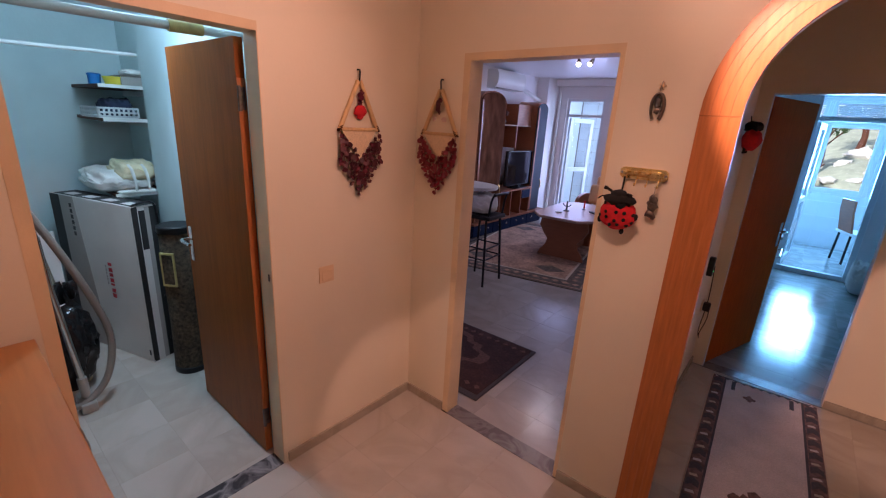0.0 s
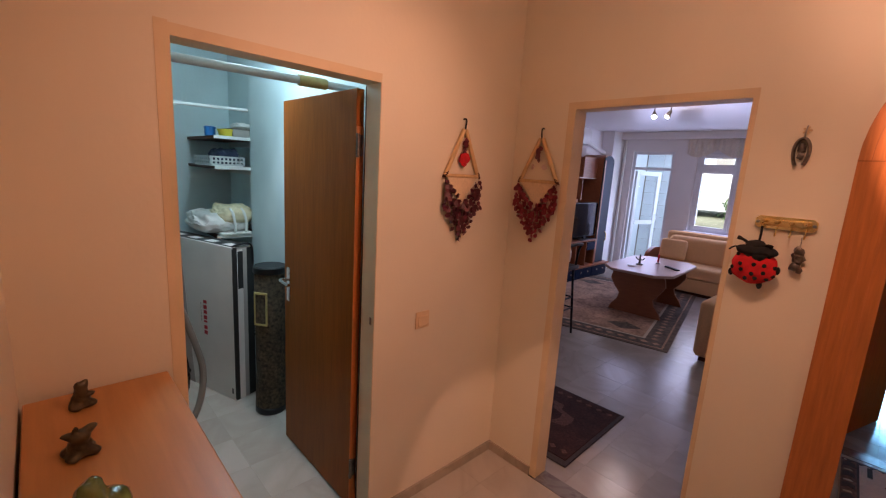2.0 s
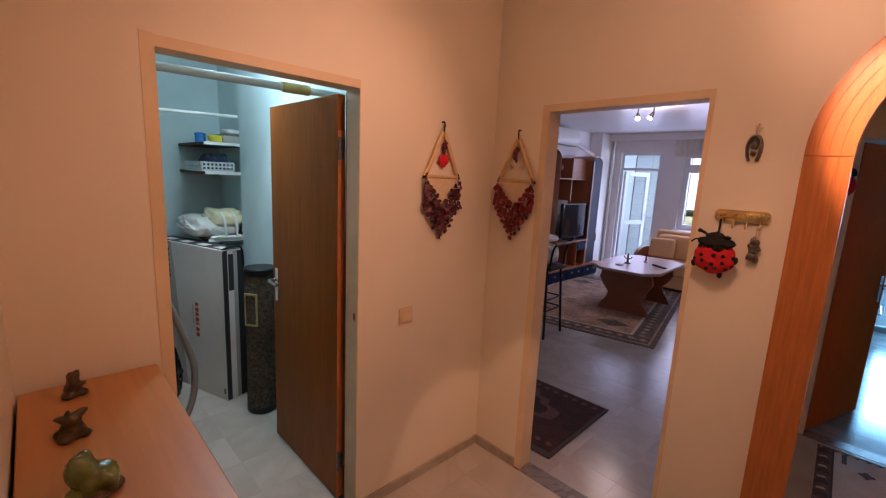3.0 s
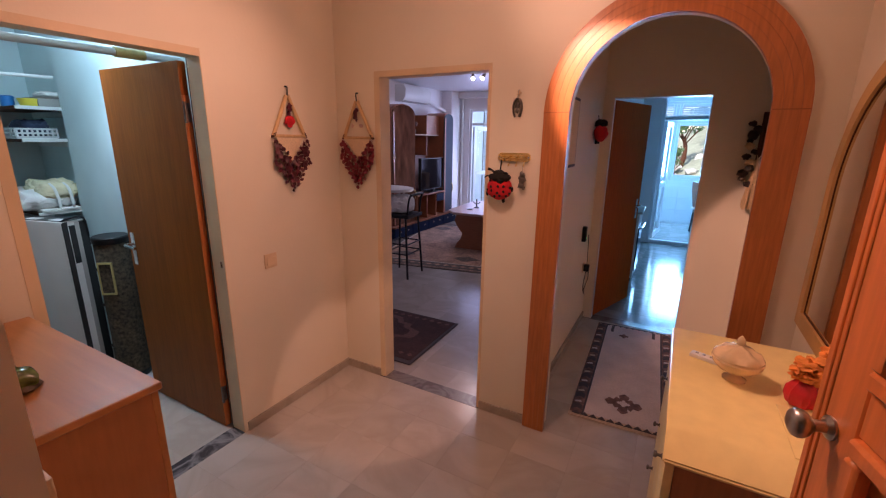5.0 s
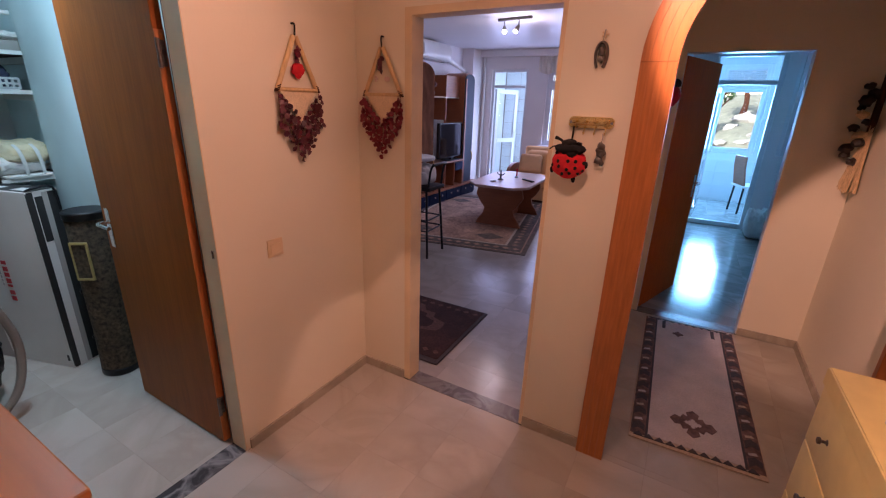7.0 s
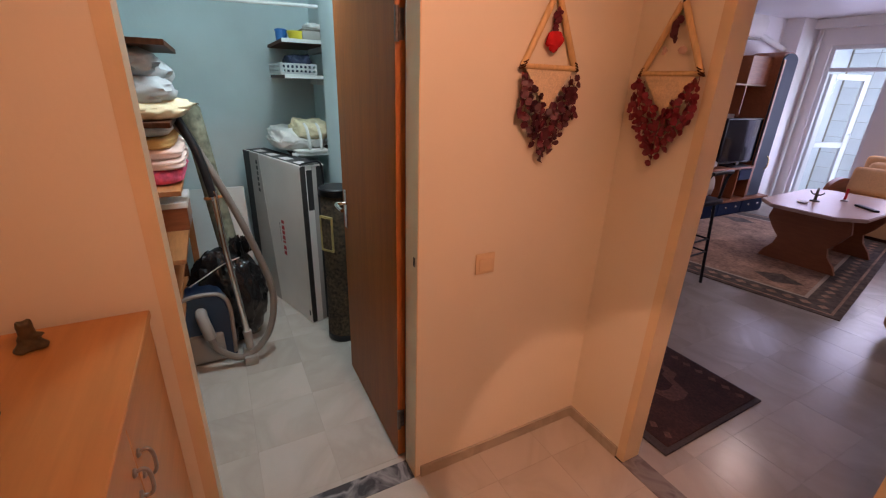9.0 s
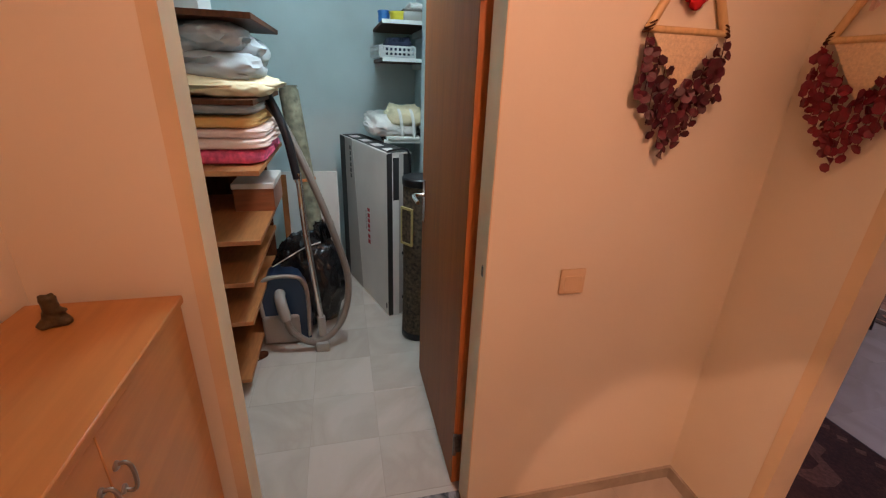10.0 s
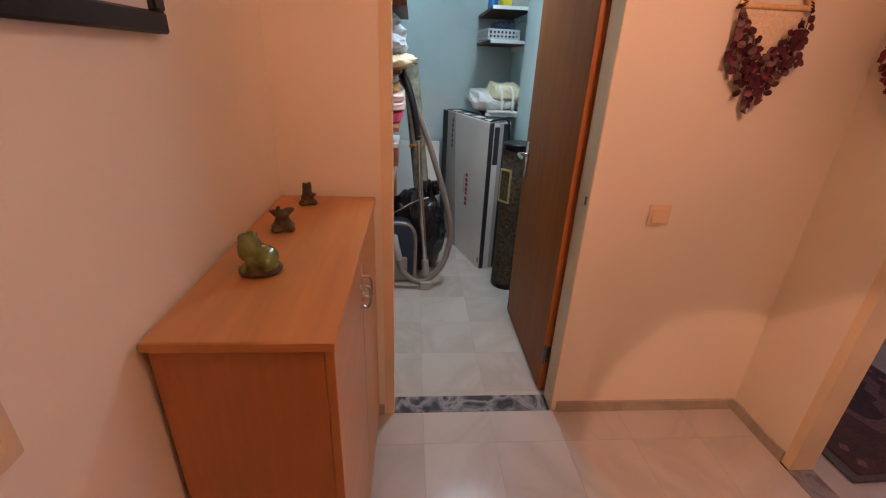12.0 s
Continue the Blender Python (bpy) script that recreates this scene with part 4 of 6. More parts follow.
part("feeler", sweep(bmesh.new(), [(0.02, 0, 0.062), (0.036, -0.012, 0.07), (0.046, -0.016, 0.066)], [0.006, 0.009, 0.011], 8, 4, 0.7), M_BLACK_FELT, lb)
part("feeler", sweep(bmesh.new(), [(-0.045, 0, 0.05), (-0.07, -0.008, 0.052), (-0.088, -0.01, 0.038)], 0.0045, 7, 4, 0.7), M_BLACK_FELT, lb)
for x, z in ((-0.07, -0.05), (0.028, -0.085), (0.074, -0.02)):
    part("foot", blob(bmesh.new(), (x, 0, z), (0.01, 0.009, 0.015), 0.1, z, 2), M_BLACK_FELT, lb)
part("ribbon", sweep(bmesh.new(), [(0, 0.0, 0.07), (0.003, 0.0, 0.11), (0.0, 0.012, 0.140)], 0.004, 6, 3), M_BLACK_FELT, lb)

kf = thing("key_charm", "dark pewter figure charm hanging from the rack", "key charm", (-0.283, BY - 0.02, 1.465))
bm = bmesh.new()
for x, z, a, b, c in ((0, 0.035, 0.02, 0.012, 0.022), (0.004, 0.0, 0.022, 0.014, 0.026), (-0.004, -0.035, 0.024, 0.014, 0.02), (0.012, -0.05, 0.012, 0.01, 0.014), (-0.012, 0.015, 0.012, 0.01, 0.014)):
    blob(bm, (x, 0, z), (a, b, c), 0.3, x * 50 + z * 30, 2)
part("figure", bm, M_PEWTER, kf)
part("chain", sweep(bmesh.new(), [(0, 0, 0.05), (0.002, -0.005, 0.08), (0, -0.008, 0.095)], 0.002, 6, 3), M_STEEL, kf)

hs = thing("horseshoe_charm", "dark metal horseshoe charm on a chain", "wall charm", (-0.335, BY - 0.008, 1.835))
bm = bmesh.new()
sweep(bm, [(-0.014, 0, -0.058), (-0.023, 0, -0.03), (-0.026, 0, 0.01), (-0.016, 0, 0.042), (0, 0, 0.052), (0.016, 0, 0.042), (0.026, 0, 0.01), (0.023, 0, -0.03), (0.014, 0, -0.058)], 0.0115, 8, 5, 0.6)
part("shoe", bm, M_PEWTER, hs)
bm = bmesh.new()
blob(bm, (0, 0, 0.012), (0.014, 0.006, 0.022), 0.3, 2, 2)
blob(bm, (0, 0, -0.02), (0.012, 0.006, 0.016), 0.3, 3, 2)
part("emblem", bm, M_PEWTER, hs)
part("chain", sweep(bmesh.new(), [(0, 0, 0.052), (0.003, -0.004, 0.08), (0.006, 0, 0.105)], 0.003, 6, 3), M_STEEL, hs)
bm = bmesh.new()
for i in range(5):
    a = 2 * math.pi * i / 5
    sweep(bm, [(0.006, 0.003, 0.085), (0.006 + 0.016 * math.cos(a), 0.0, 0.085 + 0.016 * math.sin(a))], 0.004, 6)
part("star", bm, M_IVORY, hs, "pale star bead")

hs.scale = (0.82, 1.0, 0.82)
kf.scale = (0.78, 0.9, 0.8)
lb.scale = (0.95, 1.0, 0.95)

# ---- corridor ----
l2 = thing("felt_ladybird", "dark red felt ladybird hanging on the corridor wall", "soft toy", (-0.175, 3.23, 1.75), 90)
part("body", blob(bmesh.new(), (0, -0.02, -0.02), (0.08, 0.055, 0.066), 0.15, 7.0, 3), M_RED_FELT, l2)
part("head", blob(bmesh.new(), (0.0, -0.015, 0.052), (0.055, 0.045, 0.036), 0.25, 8.0, 3), M_BLACK_FELT, l2)
for s in (-1, 1):
    part("foot", sweep(bmesh.new(), [(s * 0.04, 0, -0.06), (s * 0.06, 0, -0.1)], 0.009, 7), M_BLACK_FELT, l2)
part("ribbon", sweep(bmesh.new(), [(0, 0, 0.07), (0, 0.01, 0.12)], 0.003, 6), M_BLACK_FELT, l2)

pf = thing("picture_frame", "narrow dark framed picture on the corridor wall", "picture frame", (-0.21, 2.42, 1.72), 90)
part("frame", B(-0.12, -0.02, -0.22, 0.12, 0, 0.22, bev=0.004), M_BLACK, pf)
part("picture", B(-0.1, -0.022, -0.2, 0.1, -0.02, 0.2), M_WEAVE, pf)

sk = thing("wall_socket", "wall socket with a black charger and cable", "socket", (-0.21, 3.36, 0.56), 90)
part("plate", box(bmesh.new(), -0.04, -0.01, -0.04, 0.04, 0, 0.04, 0.004), M_IVORY, sk)
part("plug", box(bmesh.new(), -0.025, -0.055, -0.03, 0.025, -0.01, 0.03, 0.008, 2), M_BLACK, sk, "black plug")
part("cable", sweep(bmesh.new(), [(0, -0.05, -0.02), (0.01, -0.05, -0.1), (-0.03, -0.03, -0.2), (0.02, -0.03, -0.26), (-0.02, -0.02, -0.18), (0.01, -0.03, 0.0), (0.0, -0.03, 0.15), (0.02, -0.02, 0.3)], 0.003, 6, 6), M_BLACK, sk, "thin looping cable")
ph = thing("cordless_phone", "small dark wall phone with a green light", "phone", (-0.21, 3.18, 0.9), 90)
part("body", box(bmesh.new(), -0.025, -0.035, -0.06, 0.025, 0, 0.07, 0.008, 2), M_BLACK, ph)
part("indicator", B(-0.006, -0.037, -0.03, 0.006, -0.035, -0.022), M_GREEN_LED, ph)

br = thing("straw_broom", "small decorative straw broom with dark dried fruit", "wall ornament", (RX - 0.02, 3.46, 1.54), 90)
bm = bmesh.new()
rng = random.Random(4)
for k in range(110):
    a = rng.uniform(-1, 1)
    sweep(bm, [(a * 0.012, rng.uniform(0.0, 0.02), 0.05), (a * 0.085, rng.uniform(-0.01, 0.06), -0.34 + rng.uniform(-0.02, 0.03))], 0.003, 4)
part("bristles", bm, M_STRAW, br)
part("stick", sweep(bmesh.new(), [(0, 0.01, 0.0), (0, 0.01, 0.35)], 0.018, 8), M_SHADE_WOOD, br)
for k in range(12):
    q = rng.uniform(0.7, 1.25)
    part("dried_fruit", blob(bmesh.new(), (rng.uniform(-0.05, 0.05), 0.03 + rng.uniform(0, 0.07), 0.27 - 0.04 * k), (0.032 * q, 0.03 * q, 0.026 * q), 0.35, k * 1.3, 2), M_STRAW if k in (4, 7) else M_DARKTHING, br)
br.matrix_world = pose(RX - 0.02, 3.46, 1.54, 0, 0, 90)

# ---- picture and socket on the wall behind the cabinet ----
fp = thing("picture_frame", "black framed picture on the cream wall", "picture frame", (-0.74, LY, 1.752), 180)
for a0, b0, a1, b1 in ((-0.24, -0.25, 0.24, -0.215), (-0.24, 0.215, 0.24, 0.25), (-0.24, -0.215, -0.205, 0.215), (0.205, -0.215, 0.24, 0.215)):
    part("frame_bar", box(bmesh.new(), a0, -0.022, b0, a1, 0, b1, 0.004), M_BLACK, fp)
part("mount", B(-0.205, -0.01, -0.215, 0.205, -0.004, 0.215), M_CARD, fp, "pale mount behind the glass")
so = thing("wall_socket", "ivory wall socket beside the cabinet", "socket", (-0.443, LY, 1.08), 180)
part("plate", box(bmesh.new(), -0.040, -0.01, -0.040, 0.040, 0, 0.040, 0.004, 2), M_IVORY, so)
part("cup", turned(bmesh.new(), [(0.022, 0), (0.022, 0.004), (0.019, 0.004), (0.018, 0.001)], (0, 0, 0), 20, Matrix.Translation((0, -0.01, 0)) @ Matrix.Rotation(radians(90), 4, "X")), M_EDGE, so)

# ---- storage room ----
def carton(at, turn):
    """A tall flat carton for a screen; local x runs along the big face to the near end, z up, the big face lies at y = 0."""
    c = thing("screen_carton", "tall white and black screen carton on end", "carton", at, turn)
    L, T, H = 0.85, 0.16, 1.11
    part("body", box(bmesh.new(), 0, 0, 0, L, T, H, 0.003), M_CARD, c)
    part("edge_print", slab(bmesh.new(), [(0.0, 0.002), (0.37, 0.002), (0.25, H - 0.002), (0.0, H - 0.002)], -0.002, 0.0, "y"), M_CARD_GREY, c, "grey printed panel")
    part("edge_print", B(-0.002, -0.004, 0.002, 0.10, -0.002, H - 0.002), M_CARD_BLACK, c, "black printed corner")
    part("edge_print", B(L, 0.0, 0.01, L + 0.002, 0.03, H - 0.002), M_CARD_BLACK, c, "black printed strip")
    part("edge_print", B(L, 0.036, 0.82, L + 0.002, 0.075, H - 0.03), M_CARD_BLACK, c, "black printed block")
    part("edge_print", B(L, 0.105, 0.01, L + 0.002, T - 0.002, H - 0.01), M_CARD_BLACK, c, "black printed strip")
    part("edge_print", B(L, 0.075, 0.01, L + 0.0015, 0.105, H - 0.01), M_CARD_GREY, c, "grey printed strip")
    part("edge_print", B(L - 0.006, -0.002, 0.02, L + 0.001, 0.0, H - 0.01), M_CARD_BLACK, c, "black printed edge")
    part("edge_print", B(0.02, 0.01, H, L - 0.01, T - 0.01, H + 0.002), M_CARD_BLACK, c, "black printed top")
    for k in range(4):
        part("label", B(0.1 + 0.2 * k, 0.03, H + 0.002, 0.2 + 0.2 * k, 0.09, H + 0.0035), M_CARD, c, "pale paper label")
    for k in range(7):
        w = (0.015, 0.019, 0.017, 0.019, 0.01, 0.018, 0.019)[k]
        part("print_bar", B(L - 0.34, -0.0025, 0.685 - 0.038 * k - w * 1.5, L - 0.305, 0.0, 0.685 - 0.038 * k), M_INK, c, "red printed bar")
    for k in range(6):
        part("print_bar", B(L - 0.375, -0.002, 0.66 - 0.024 * k - 0.018, L - 0.366, 0.0, 0.66 - 0.024 * k), M_CARD_GREY, c, "grey printed bar")
    for k in range(6):
        part("print_bar", B(0.2, -0.0035, 1.06 - 0.04 * k - 0.028, 0.225, -0.002, 1.06 - 0.04 * k), M_INK_K, c, "black printed bar")
    part("print_bar", B(L - 0.045, -0.002, 0.05, L - 0.03, 0.0, 0.09), M_INK_K, c, "black printed bar")
    part("carry_strap", sweep(bmesh.new(), [(L - 0.02, 0.01, H), (L + 0.004, 0.03, H + 0.016), (L + 0.012, 0.13, H + 0.012), (L + 0.006, 0.15, H - 0.12)], 0.007, 6, 4), M_BLACK, c, "black strap")
    return c


carton((-3.84, 0.437, 0), 18)

roll = thing("rolled_rug", "rolled brown grey rug standing on end", "rug", (-2.815, 0.862, 0))
bm = turned(bmesh.new(), [(0.096, 0.02), (0.1, 0.05), (0.098, 0.3), (0.1, 0.6), (0.098, 0.98), (0.09, 1.0)], (0, 0, 0), 28)
for v in bm.verts:
    v.co.xy += Vector((0.008, 0.006)) * noise.noise(v.co * 4)
part("roll", bm, M_RUGROLL, roll)
for z in (0.0, 0.975):
    part("end_band", turned(bmesh.new(), [(0.1, z), (0.105, z + 0.006), (0.105, z + 0.04), (0.098, z + 0.046)], (0, 0, 0), 28), M_BLACK, roll, "black end band")
bm = bmesh.new()
for a0, b0, a1, b1 in ((-0.045, 0.64, 0.045, 0.652), (-0.045, 0.848, 0.045, 0.86), (-0.045, 0.652, -0.037, 0.848), (0.037, 0.652, 0.045, 0.848)):
    box(bm, a0, -0.111, b0, a1, -0.099, b1)
for v in bm.verts:
    v.co = Matrix.Rotation(radians(35), 3, "Z") @ v.co
part("label_edge", bm, M_TAPE, roll, "yellow edge of a label")
bm = B(-0.037, -0.106, 0.652, 0.037, -0.096, 0.848)
for v in bm.verts:
    v.co = Matrix.Rotation(radians(35), 3, "Z") @ v.co
part("label_sheet", bm, M_RUGROLL, roll)
for z in (0.25, 0.55, 0.8):
    bm = turned(bmesh.new(), [(0.012, 0), (0.01, 0.008), (0.004, 0.01)], (0, 0, 0), 10, Matrix.Rotation(radians(-20), 4, "Z") @ Matrix.Translation((0, -0.097, z)) @ Matrix.Rotation(radians(90), 4, "X"))
    part("stud", bm, M_BLACK, roll)

# vacuum cleaner stood on end
vac = thing("vacuum_cleaner", "blue and grey canister vacuum cleaner stood on end", "vacuum cleaner", (-2.92, 0.07, 0), 90)
o = [(-0.13, 0.0), (0.13, 0.0), (0.14, 0.1), (0.135, 0.33), (0.11, 0.42), (0.06, 0.455), (-0.06, 0.455), (-0.11, 0.42), (-0.135, 0.33), (-0.14, 0.1)]
bm = slab(bmesh.new(), o, -0.09, 0.1, "y")
bmesh.ops.bevel(bm, geom=list(bm.edges), offset=0.018, segments=3, affect="EDGES")
part("body", bm, M_BLUE, vac)
rim = [(-0.125, -0.095, 0.2), (-0.132, -0.095, 0.33), (-0.105, -0.095, 0.425), (-0.05, -0.095, 0.452), (0.05, -0.095, 0.452), (0.105, -0.095, 0.425), (0.132, -0.095, 0.33), (0.125, -0.095, 0.05)]
part("bumper", sweep(bmesh.new(), rim, 0.012, 8, 4), M_GREY, vac, "grey bumper strip")
bm = box(bmesh.new(), -0.135, -0.108, 0.012, 0.075, -0.05, 0.20, 0.02, 3)
part("dust_cover", bm, M_GREY, vac, "grey dust cover")
part("button", box(bmesh.new(), -0.07, -0.106, 0.14, -0.05, -0.1, 0.15, 0.002), M_BLACK, vac)
part("hose_socket", sweep(bmesh.new(), [(-0.02, -0.09, 0.345), (-0.015, -0.14, 0.335), (0.0, -0.17, 0.28), (0.012, -0.175, 0.22)], 0.031, 16, 5), M_GREY, vac, "pale grey hose connector")
for s in (-1, 1):
    part("wheel", turned(bmesh.new(), [(0.05, -0.015), (0.055, -0.01), (0.055, 0.01), (0.05, 0.015)], (0, 0, 0), 20, Matrix.Translation((s * 0.135, 0.03, 0.1)) @ Matrix.Rotation(radians(90), 4, "Y")), M_BLACK, vac)
# the hose, ribbed, in the room's own axes
hose_pts = [(-2.745, 0.08, 0.22), (-2.74, 0.12, 0.12), (-2.74, 0.245, 0.05), (-2.77, 0.385, 0.16), (-2.80, 0.44, 0.40), (-2.81, 0.385, 0.67), (-2.83, 0.285, 0.98), (-2.86, 0.175, 1.25), (-2.88, 0.11, 1.36), (-2.90, 0.06, 1.40)]
inv = vac.matrix_world.inverted()
pts = [Vector(p) for p in hose_pts]
bm = bmesh.new()
fine = []
for i in range(len(pts) - 1):
    p0, p1, p2, p3 = pts[max(i - 1, 0)], pts[i], pts[i + 1], pts[min(i + 2, len(pts) - 1)]
    for k in range(26):
        t = k / 26
        fine.append(0.5 * ((2 * p1) + (p2 - p0) * t + (2 * p0 - 5 * p1 + 4 * p2 - p3) * t * t + (3 * p1 - p0 - 3 * p2 + p3) * t ** 3))
radii = [0.0207 if k % 2 else 0.0193 for k in range(len(fine))]
sweep(bm, fine, radii, 12)
for v in bm.verts:
    v.co = inv @ v.co
part("hose", bm, M_HOSE, vac, "ribbed grey hose", 20)
bm = bmesh.new()
sweep(bm, [(-2.80, 0.215, 1.05), (-2.79, 0.225, 0.75), (-2.78, 0.27, 0.2)], 0.0165, 14)
for v in bm.verts:
    v.co = inv @ v.co
part("wand", bm, M_CHROME, vac, "chrome suction tube")
bm = bmesh.new()
sweep(bm, [(-2.80, 0.21, 1.02), (-2.83, 0.17, 1.25), (-2.87, 0.1, 1.42)], 0.022, 12, 4)
for v in bm.verts:
    v.co = inv @ v.co
part("grip", bm, M_BLACK, vac, "black curved grip")
bm = bmesh.new()
sweep(bm, [(-2.78, 0.27, 0.2), (-2.775, 0.275, 0.08)], 0.024, 12)
box(bm, -2.88, 0.235, 0.0, -2.70, 0.31, 0.06, 0.012, 2)
for v in bm.verts:
    v.co = inv @ v.co
part("nozzle", bm, M_GREY, vac, "grey floor nozzle")

bag = thing("bin_bag", "full black bin bag behind the vacuum cleaner", "bag", (-3.08, 0.20, 0.0))
bm = bmesh.new()
bmesh.ops.create_icosphere(bm, subdivisions=5, radius=1.0)
for v in bm.verts:
    p = v.co.copy()
    fold = abs(noise.noise(Vector((p.x * 3, p.y * 3, p.z * 1.3)) + Vector((4, 1, 0)))) + 0.5 * abs(noise.noise(Vector((p.x * 7, p.y * 7, p.z * 3))))
    p *= 1.06 - 0.24 * fold
    v.co = Vector((p.x * 0.18, p.y * 0.225, max(0.002, 0.30 + p.z * 0.33)))
part("sack", bm, M_BAG, bag)
bm = bmesh.new()
for k in range(9):
    a = k * 0.7
    blob(bm, (0.035 * math.cos(a) - 0.02, 0.11 + 0.04 * math.sin(a), 0.615 + 0.012 * (k % 3)), (0.03, 0.012, 0.05), 0.4, k * 1.9, 2, a)
part("knot", bm, M_BAG, bag, "crumpled tied neck")
part("drawstring", sweep(bmesh.new(), [(0.15, -0.19, 0.47), (0.17, -0.1, 0.53), (0.16, 0.0, 0.585), (0.12, 0.09, 0.60)], 0.0035, 6, 5), M_WHITE, bag, "white plastic drawstring")
wb = thing("white_board", "white board leaning on the storage wall", "board", (-3.62, 0.22, 0), 90)
part("panel", B(-0.2, -0.01, 0.0, 0.2, 0.01, 0.86, bev=0.003), M_SHELF_W, wb)
part("batten", B(-0.2, -0.02, 0.0, -0.16, -0.01, 0.84), M_SHELF, wb, "tan wooden batten")
wb.matrix_world = pose(-3.66, 0.2, 0, -5, 0, 90)
M_GREENROLL = material("faded green patterned rug back", (0.21, 0.21, 0.145), 0.95, grain=0.5, grain_scale=26, stain=0.35, stain_scale=9, bump=0.5, bump_scale=120)
pk = thing("leaning_rug_roll", "faded green rolled rug leaning in the corner", "rug", (-3.10, 0.31, 0.0))
pk.matrix_world = look((-3.10, 0.31, 0.0), (-3.31, 0.155, 1.44)) @ Matrix.Rotation(radians(180), 4, "X")
LR = 1.47
bm = turned(bmesh.new(), [(0.050, 0.0), (0.056, 0.02), (0.057, 0.5), (0.055, 1.0), (0.056, LR - 0.02), (0.046, LR)], (0, 0, 0), 22)
for v in bm.verts:
    v.co.xy *= 1 + 0.10 * noise.noise(v.co * 5)
part("roll", bm, M_GREENROLL, pk)
bm = bmesh.new()
n = 60
sweep(bm, [(0.052 * i / n * math.cos(i * 0.42), 0.052 * i / n * math.sin(i * 0.42), LR + 0.002) for i in range(6, n)], 0.0035, 5)
part("end_spiral", bm, M_GREENROLL, pk)
bm = bmesh.new()
sweep(bm, [(0.060 * math.cos(i * 0.31), 0.060 * math.sin(i * 0.31), 0.92 + 0.0004 * i) for i in range(42)], 0.005, 6)
part("cord", bm, M_DOOR_EDGE, pk, "orange cord tied round the roll")
for k, (x, y, a) in enumerate(((-2.70, -0.14, 20), (-2.66, -0.20, 55))):
    sd = thing("sandal", "worn tan strap sandal on the storage floor", "sandal", (x, y, 0), a, group="sandals by the rack")
    o = [(0.035 * math.cos(t) * (1.15 if math.sin(t) > 0 else 0.9), 0.11 * math.sin(t)) for t in (2 * math.pi * i / 18 for i in range(18))]
    part("sole", slab(bmesh.new(), o, 0.0, 0.018), M_SHADE_WOOD, sd)
    for yy in (0.045, -0.03):
        part("strap", sweep(bmesh.new(), [(-0.036, yy, 0.01), (-0.03, yy, 0.04), (0.0, yy + 0.01, 0.055), (0.03, yy, 0.04), (0.036, yy, 0.01)], 0.008, 6, 4, 0.5), M_TAPE, sd, "tan leather strap")

# shelf rack with bedding along the south wall
rack = thing("storage_rack", "open orange chipboard shelf rack with bedding", "shelf", (0, 0, 0))
SX0, SX1, SY0 = -3.2, -2.40, -0.44
# The two boards above 1.4 m take a darker colour than the others.
for z, y1 in ((0.1, -0.06), (0.43, -0.01), (0.635, 0.015), (0.84, 0.07), (1.15, 0.10), (1.43, 0.11), (1.735, 0.14)):
    part("shelf", box(bmesh.new(), SX0, SY0, z - 0.022, SX1, y1, z, 0.0015), M_SHADE_WOOD if z > 1.4 else M_SHELF, rack, "dark brown board" if z > 1.4 else "")
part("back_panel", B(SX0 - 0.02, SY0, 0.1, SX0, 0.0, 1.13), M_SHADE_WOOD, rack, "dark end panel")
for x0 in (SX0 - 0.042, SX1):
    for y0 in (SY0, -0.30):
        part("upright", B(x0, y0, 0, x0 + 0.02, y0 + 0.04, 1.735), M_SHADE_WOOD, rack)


def folded(name, label, x0, y0, x1, y1, z0, z1, mat, seed, group="", square=False):
    """A soft folded cloth with rounded, uneven edges."""
    bm = bmesh.new()
    bmesh.ops.create_cube(bm, size=1.0)
    bmesh.ops.subdivide_edges(bm, edges=list(bm.edges), cuts=17, use_grid_fill=True)
    c = Vector(((x0 + x1) / 2, (y0 + y1) / 2, (z0 + z1) / 2))
    s = Vector((x1 - x0, y1 - y0, z1 - z0))
    for v in bm.verts:
        p = v.co * 2
        n_ = (abs(p.x) ** 9 + abs(p.y) ** 9 + abs(p.z) ** 5) ** (1 / 7) if square else (abs(p.x) ** 4 + abs(p.y) ** 4 + abs(p.z) ** 2.6) ** (1 / 3.6)
        amp = 0.35 if square else 1.15
        if n_ > 1:
            p /= n_
        n1 = noise.noise(p * 1.7 + Vector((seed, 0, 0)))
        n2 = noise.noise(p * 4.1 + Vector((0, seed, 0)))
        n3 = abs(noise.noise(p * 3.1 + Vector((seed, seed, 0)))) + 0.6 * abs(noise.noise(p * 6.3 + Vector((0, seed, seed))))
        p.x *= 1 + amp * (0.05 * n1 + 0.05 * n3)
        p.y *= 1 + amp * (0.09 * n1 + 0.06 * n2 - 0.10 * n3)
        p.z += amp * (0.22 * n1 + 0.14 * n2 - 0.3 * n3) * (1 if p.z > -0.5 else 0.0)
        v.co = c + Vector((p.x * s.x / 2, p.y * s.y / 2, p.z * s.z / 2))
    lo = min(v.co.z for v in bm.verts)
    for v in bm.verts:
        v.co.z += z0 - lo
    ob = new(name, finish(name, bm, mat, 70))
    return tagged(ob, label, name.replace("_", " "), group)


